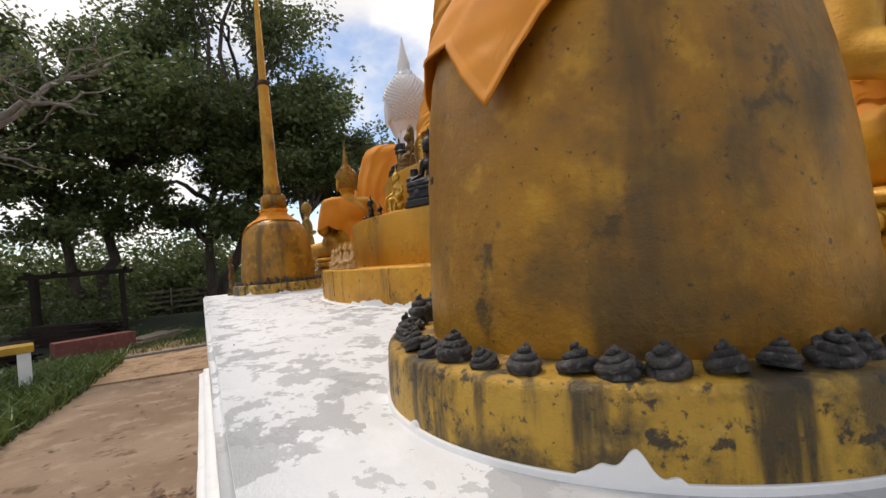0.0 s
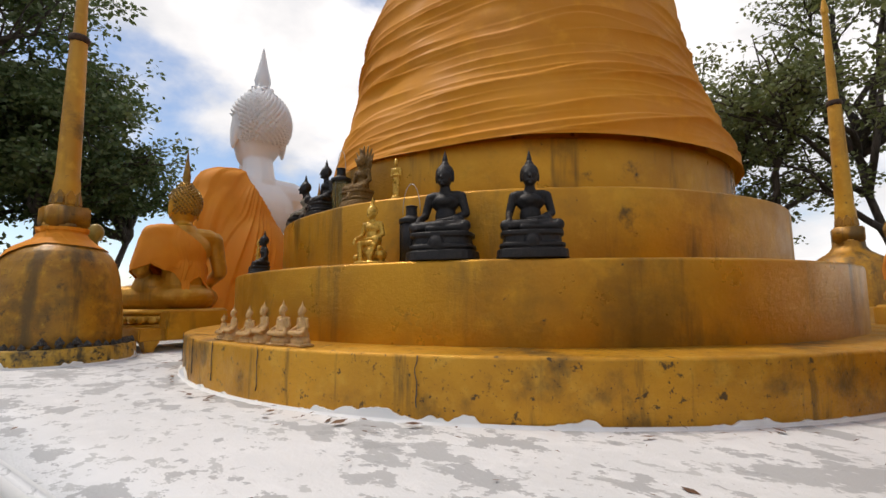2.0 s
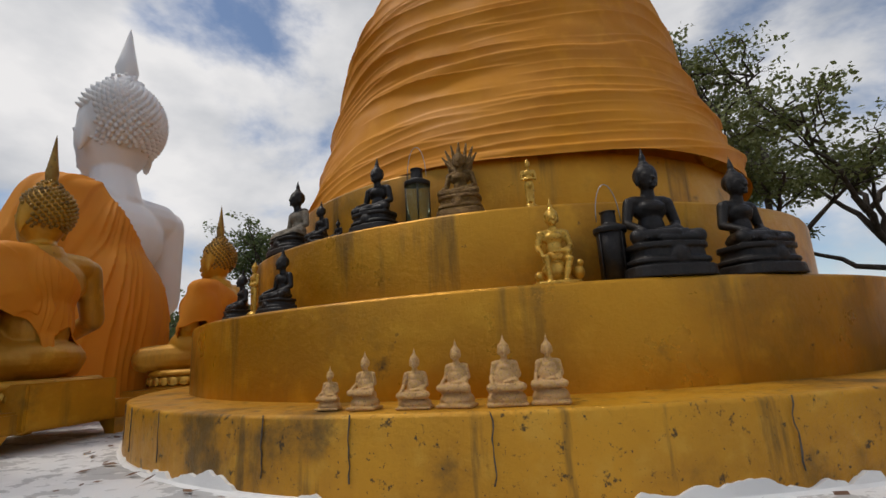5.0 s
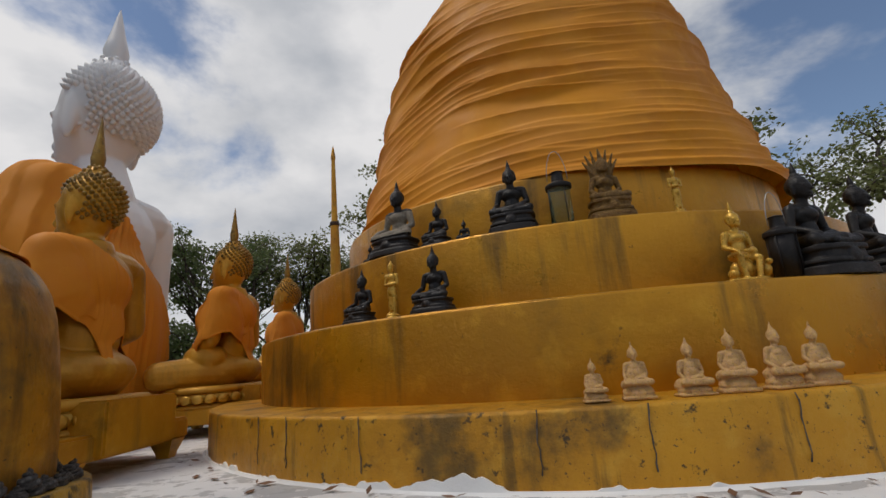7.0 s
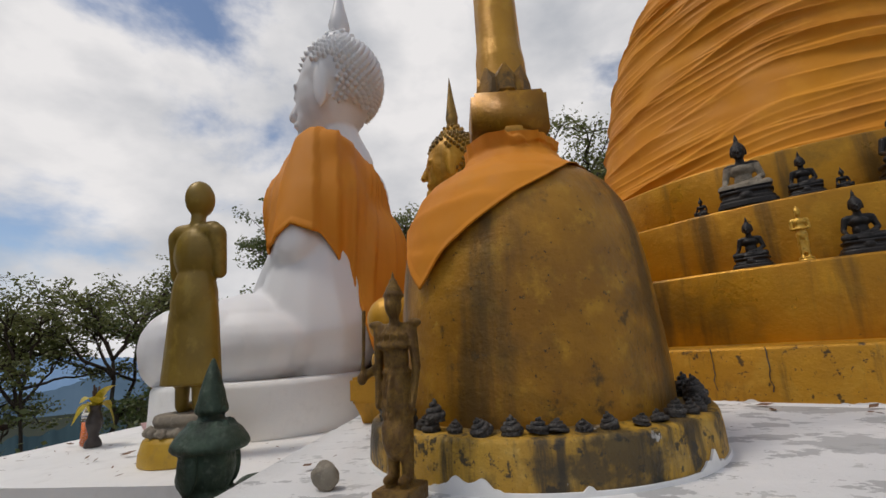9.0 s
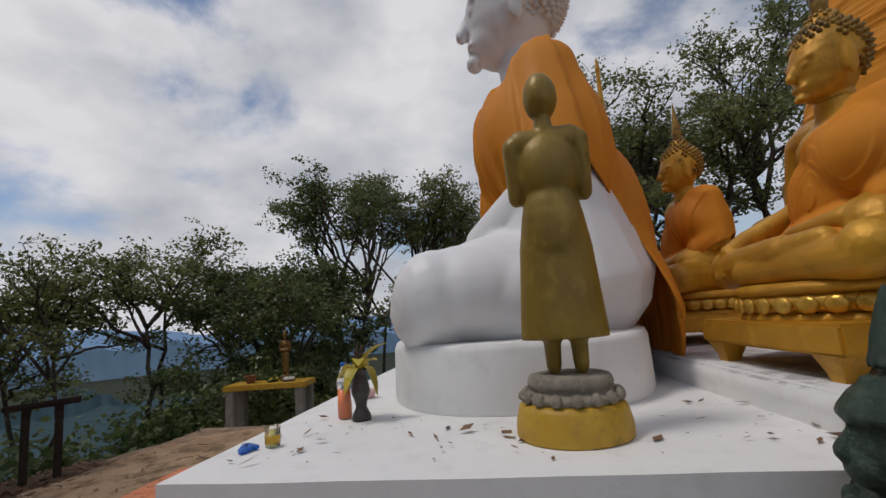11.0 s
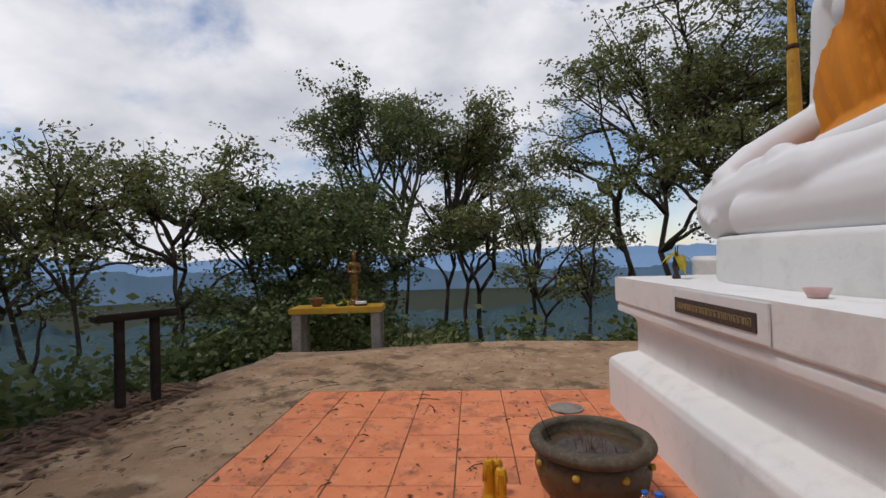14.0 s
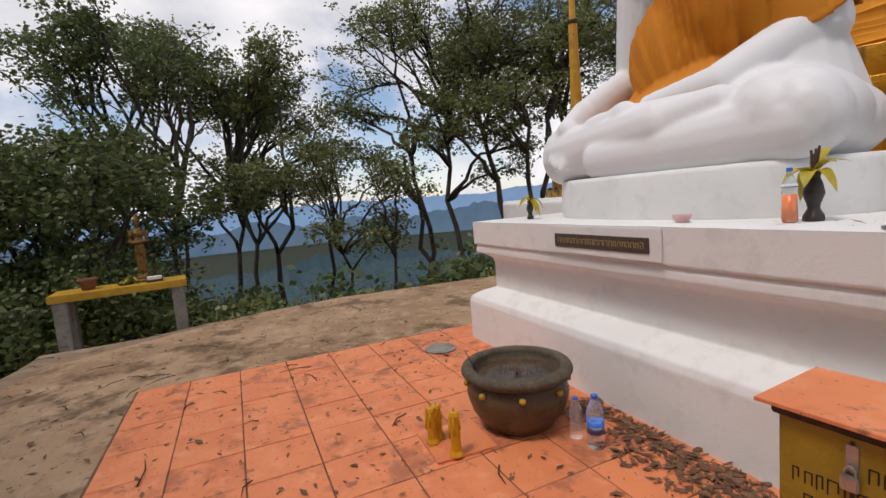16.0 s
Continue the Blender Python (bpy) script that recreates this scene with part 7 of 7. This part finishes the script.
litter("block_leaf_litter", 1500, corner_pile, 0.062, "dry brown leaves piled along the white block", 51)
litter("tile_leaf_litter", 620, lambda g: (g.uniform(-0.9, 3.9), g.uniform(9.3, 12.1)), 0.042, "scattered dry leaf bits on tiles", 52)
litter("terrace_leaf_litter", 1500, lambda g: (g.uniform(-2, 6.4), g.uniform(9.4, 13.4)), 0.06, "scattered dry leaf bits on concrete", 53, 0.036)
litter("edge_leaf_litter", 6000, lambda g: (g.uniform(-2.0, 4.4), 13.4 + abs(g.normal(0, 0.55))), 0.13, "thick brown leaf litter beside the terrace", 54, None)
litter("path_leaf_litter", 900, lambda g: (-0.95 - abs(g.normal(0, 0.22)) - 0.06 * 1, g.uniform(0.8, 4.2)), 0.11, "brown dry leaves against the plinth", 55, None)
litter("path_bits", 700, lambda g: (g.uniform(-3.4, -0.9), g.uniform(1, 12)), 0.07, "scattered dry leaves on the earth path", 56, None)


def ring_bits(g):
    a = radians(g.uniform(120, 235))
    r = 2.57 + abs(g.normal(0, 0.07))
    return STUPA.x + r * math.cos(a), STUPA.y + r * math.sin(a)


litter("step_leaf_litter", 70, ring_bits, 0.055, "dark dry leaves along the foot of the step", 57, ZP + 0.006)
litter("platform_bits", 110, lambda g: (g.uniform(-0.75, 1.6), g.uniform(1.7, 6.85)), 0.035, "small dark flakes on the white platform", 58, ZP + 0.004)
litter("block_bits", 90, lambda g: (g.uniform(0.05, 0.8), g.uniform(7.0, 9.0)), 0.06, "dark paint flakes and leaves on the white block", 59, ZB + 0.006)

def twig_litter(n, seed):
    r = random.Random(seed)
    sticks = []
    for _ in range(n):
        x, y, a, L = r.uniform(0.2, 6.6), r.uniform(9.6, 13.3), r.uniform(0, PI), r.uniform(0.06, 0.30)
        c, s = math.cos(a), math.sin(a)
        sticks.append(tube([(x, y, 0.050), (x + c * L * 0.5 + s * 0.02, y + s * L * 0.5 - c * 0.02, 0.056), (x + c * L, y + s * L, 0.050)], [0.004, 0.0035, 0.002], 4))
    vs, fs = join(sticks)
    single("twig_litter", mesh_of("twig_litter", vs, fs, WOOD), "thin dark twigs fallen on the terrace", "twigs", kind="stuff")


twig_litter(48, 71)

# ---- floor tiles ----
TS = 0.398
tile_me = bm_mesh("floor_tile", box_bm(-TS / 2 + 0.004, TS / 2 - 0.004, -TS / 2 + 0.004, TS / 2 - 0.004, -0.02, 0.006, 0.003, 1), TILE)
rt = random.Random(6)
for i in range(12):
    for j in range(8):
        x, y = 3.95 - (i + 0.5) * TS, 12.155 - (j + 0.5) * TS
        o = part("tile", tile_me, floor_bed, m=pose(x, y, 0.036 + rt.uniform(-0.0015, 0.0015), rt.uniform(-0.25, 0.25), rt.uniform(-0.25, 0.25), rt.uniform(-0.3, 0.3)))
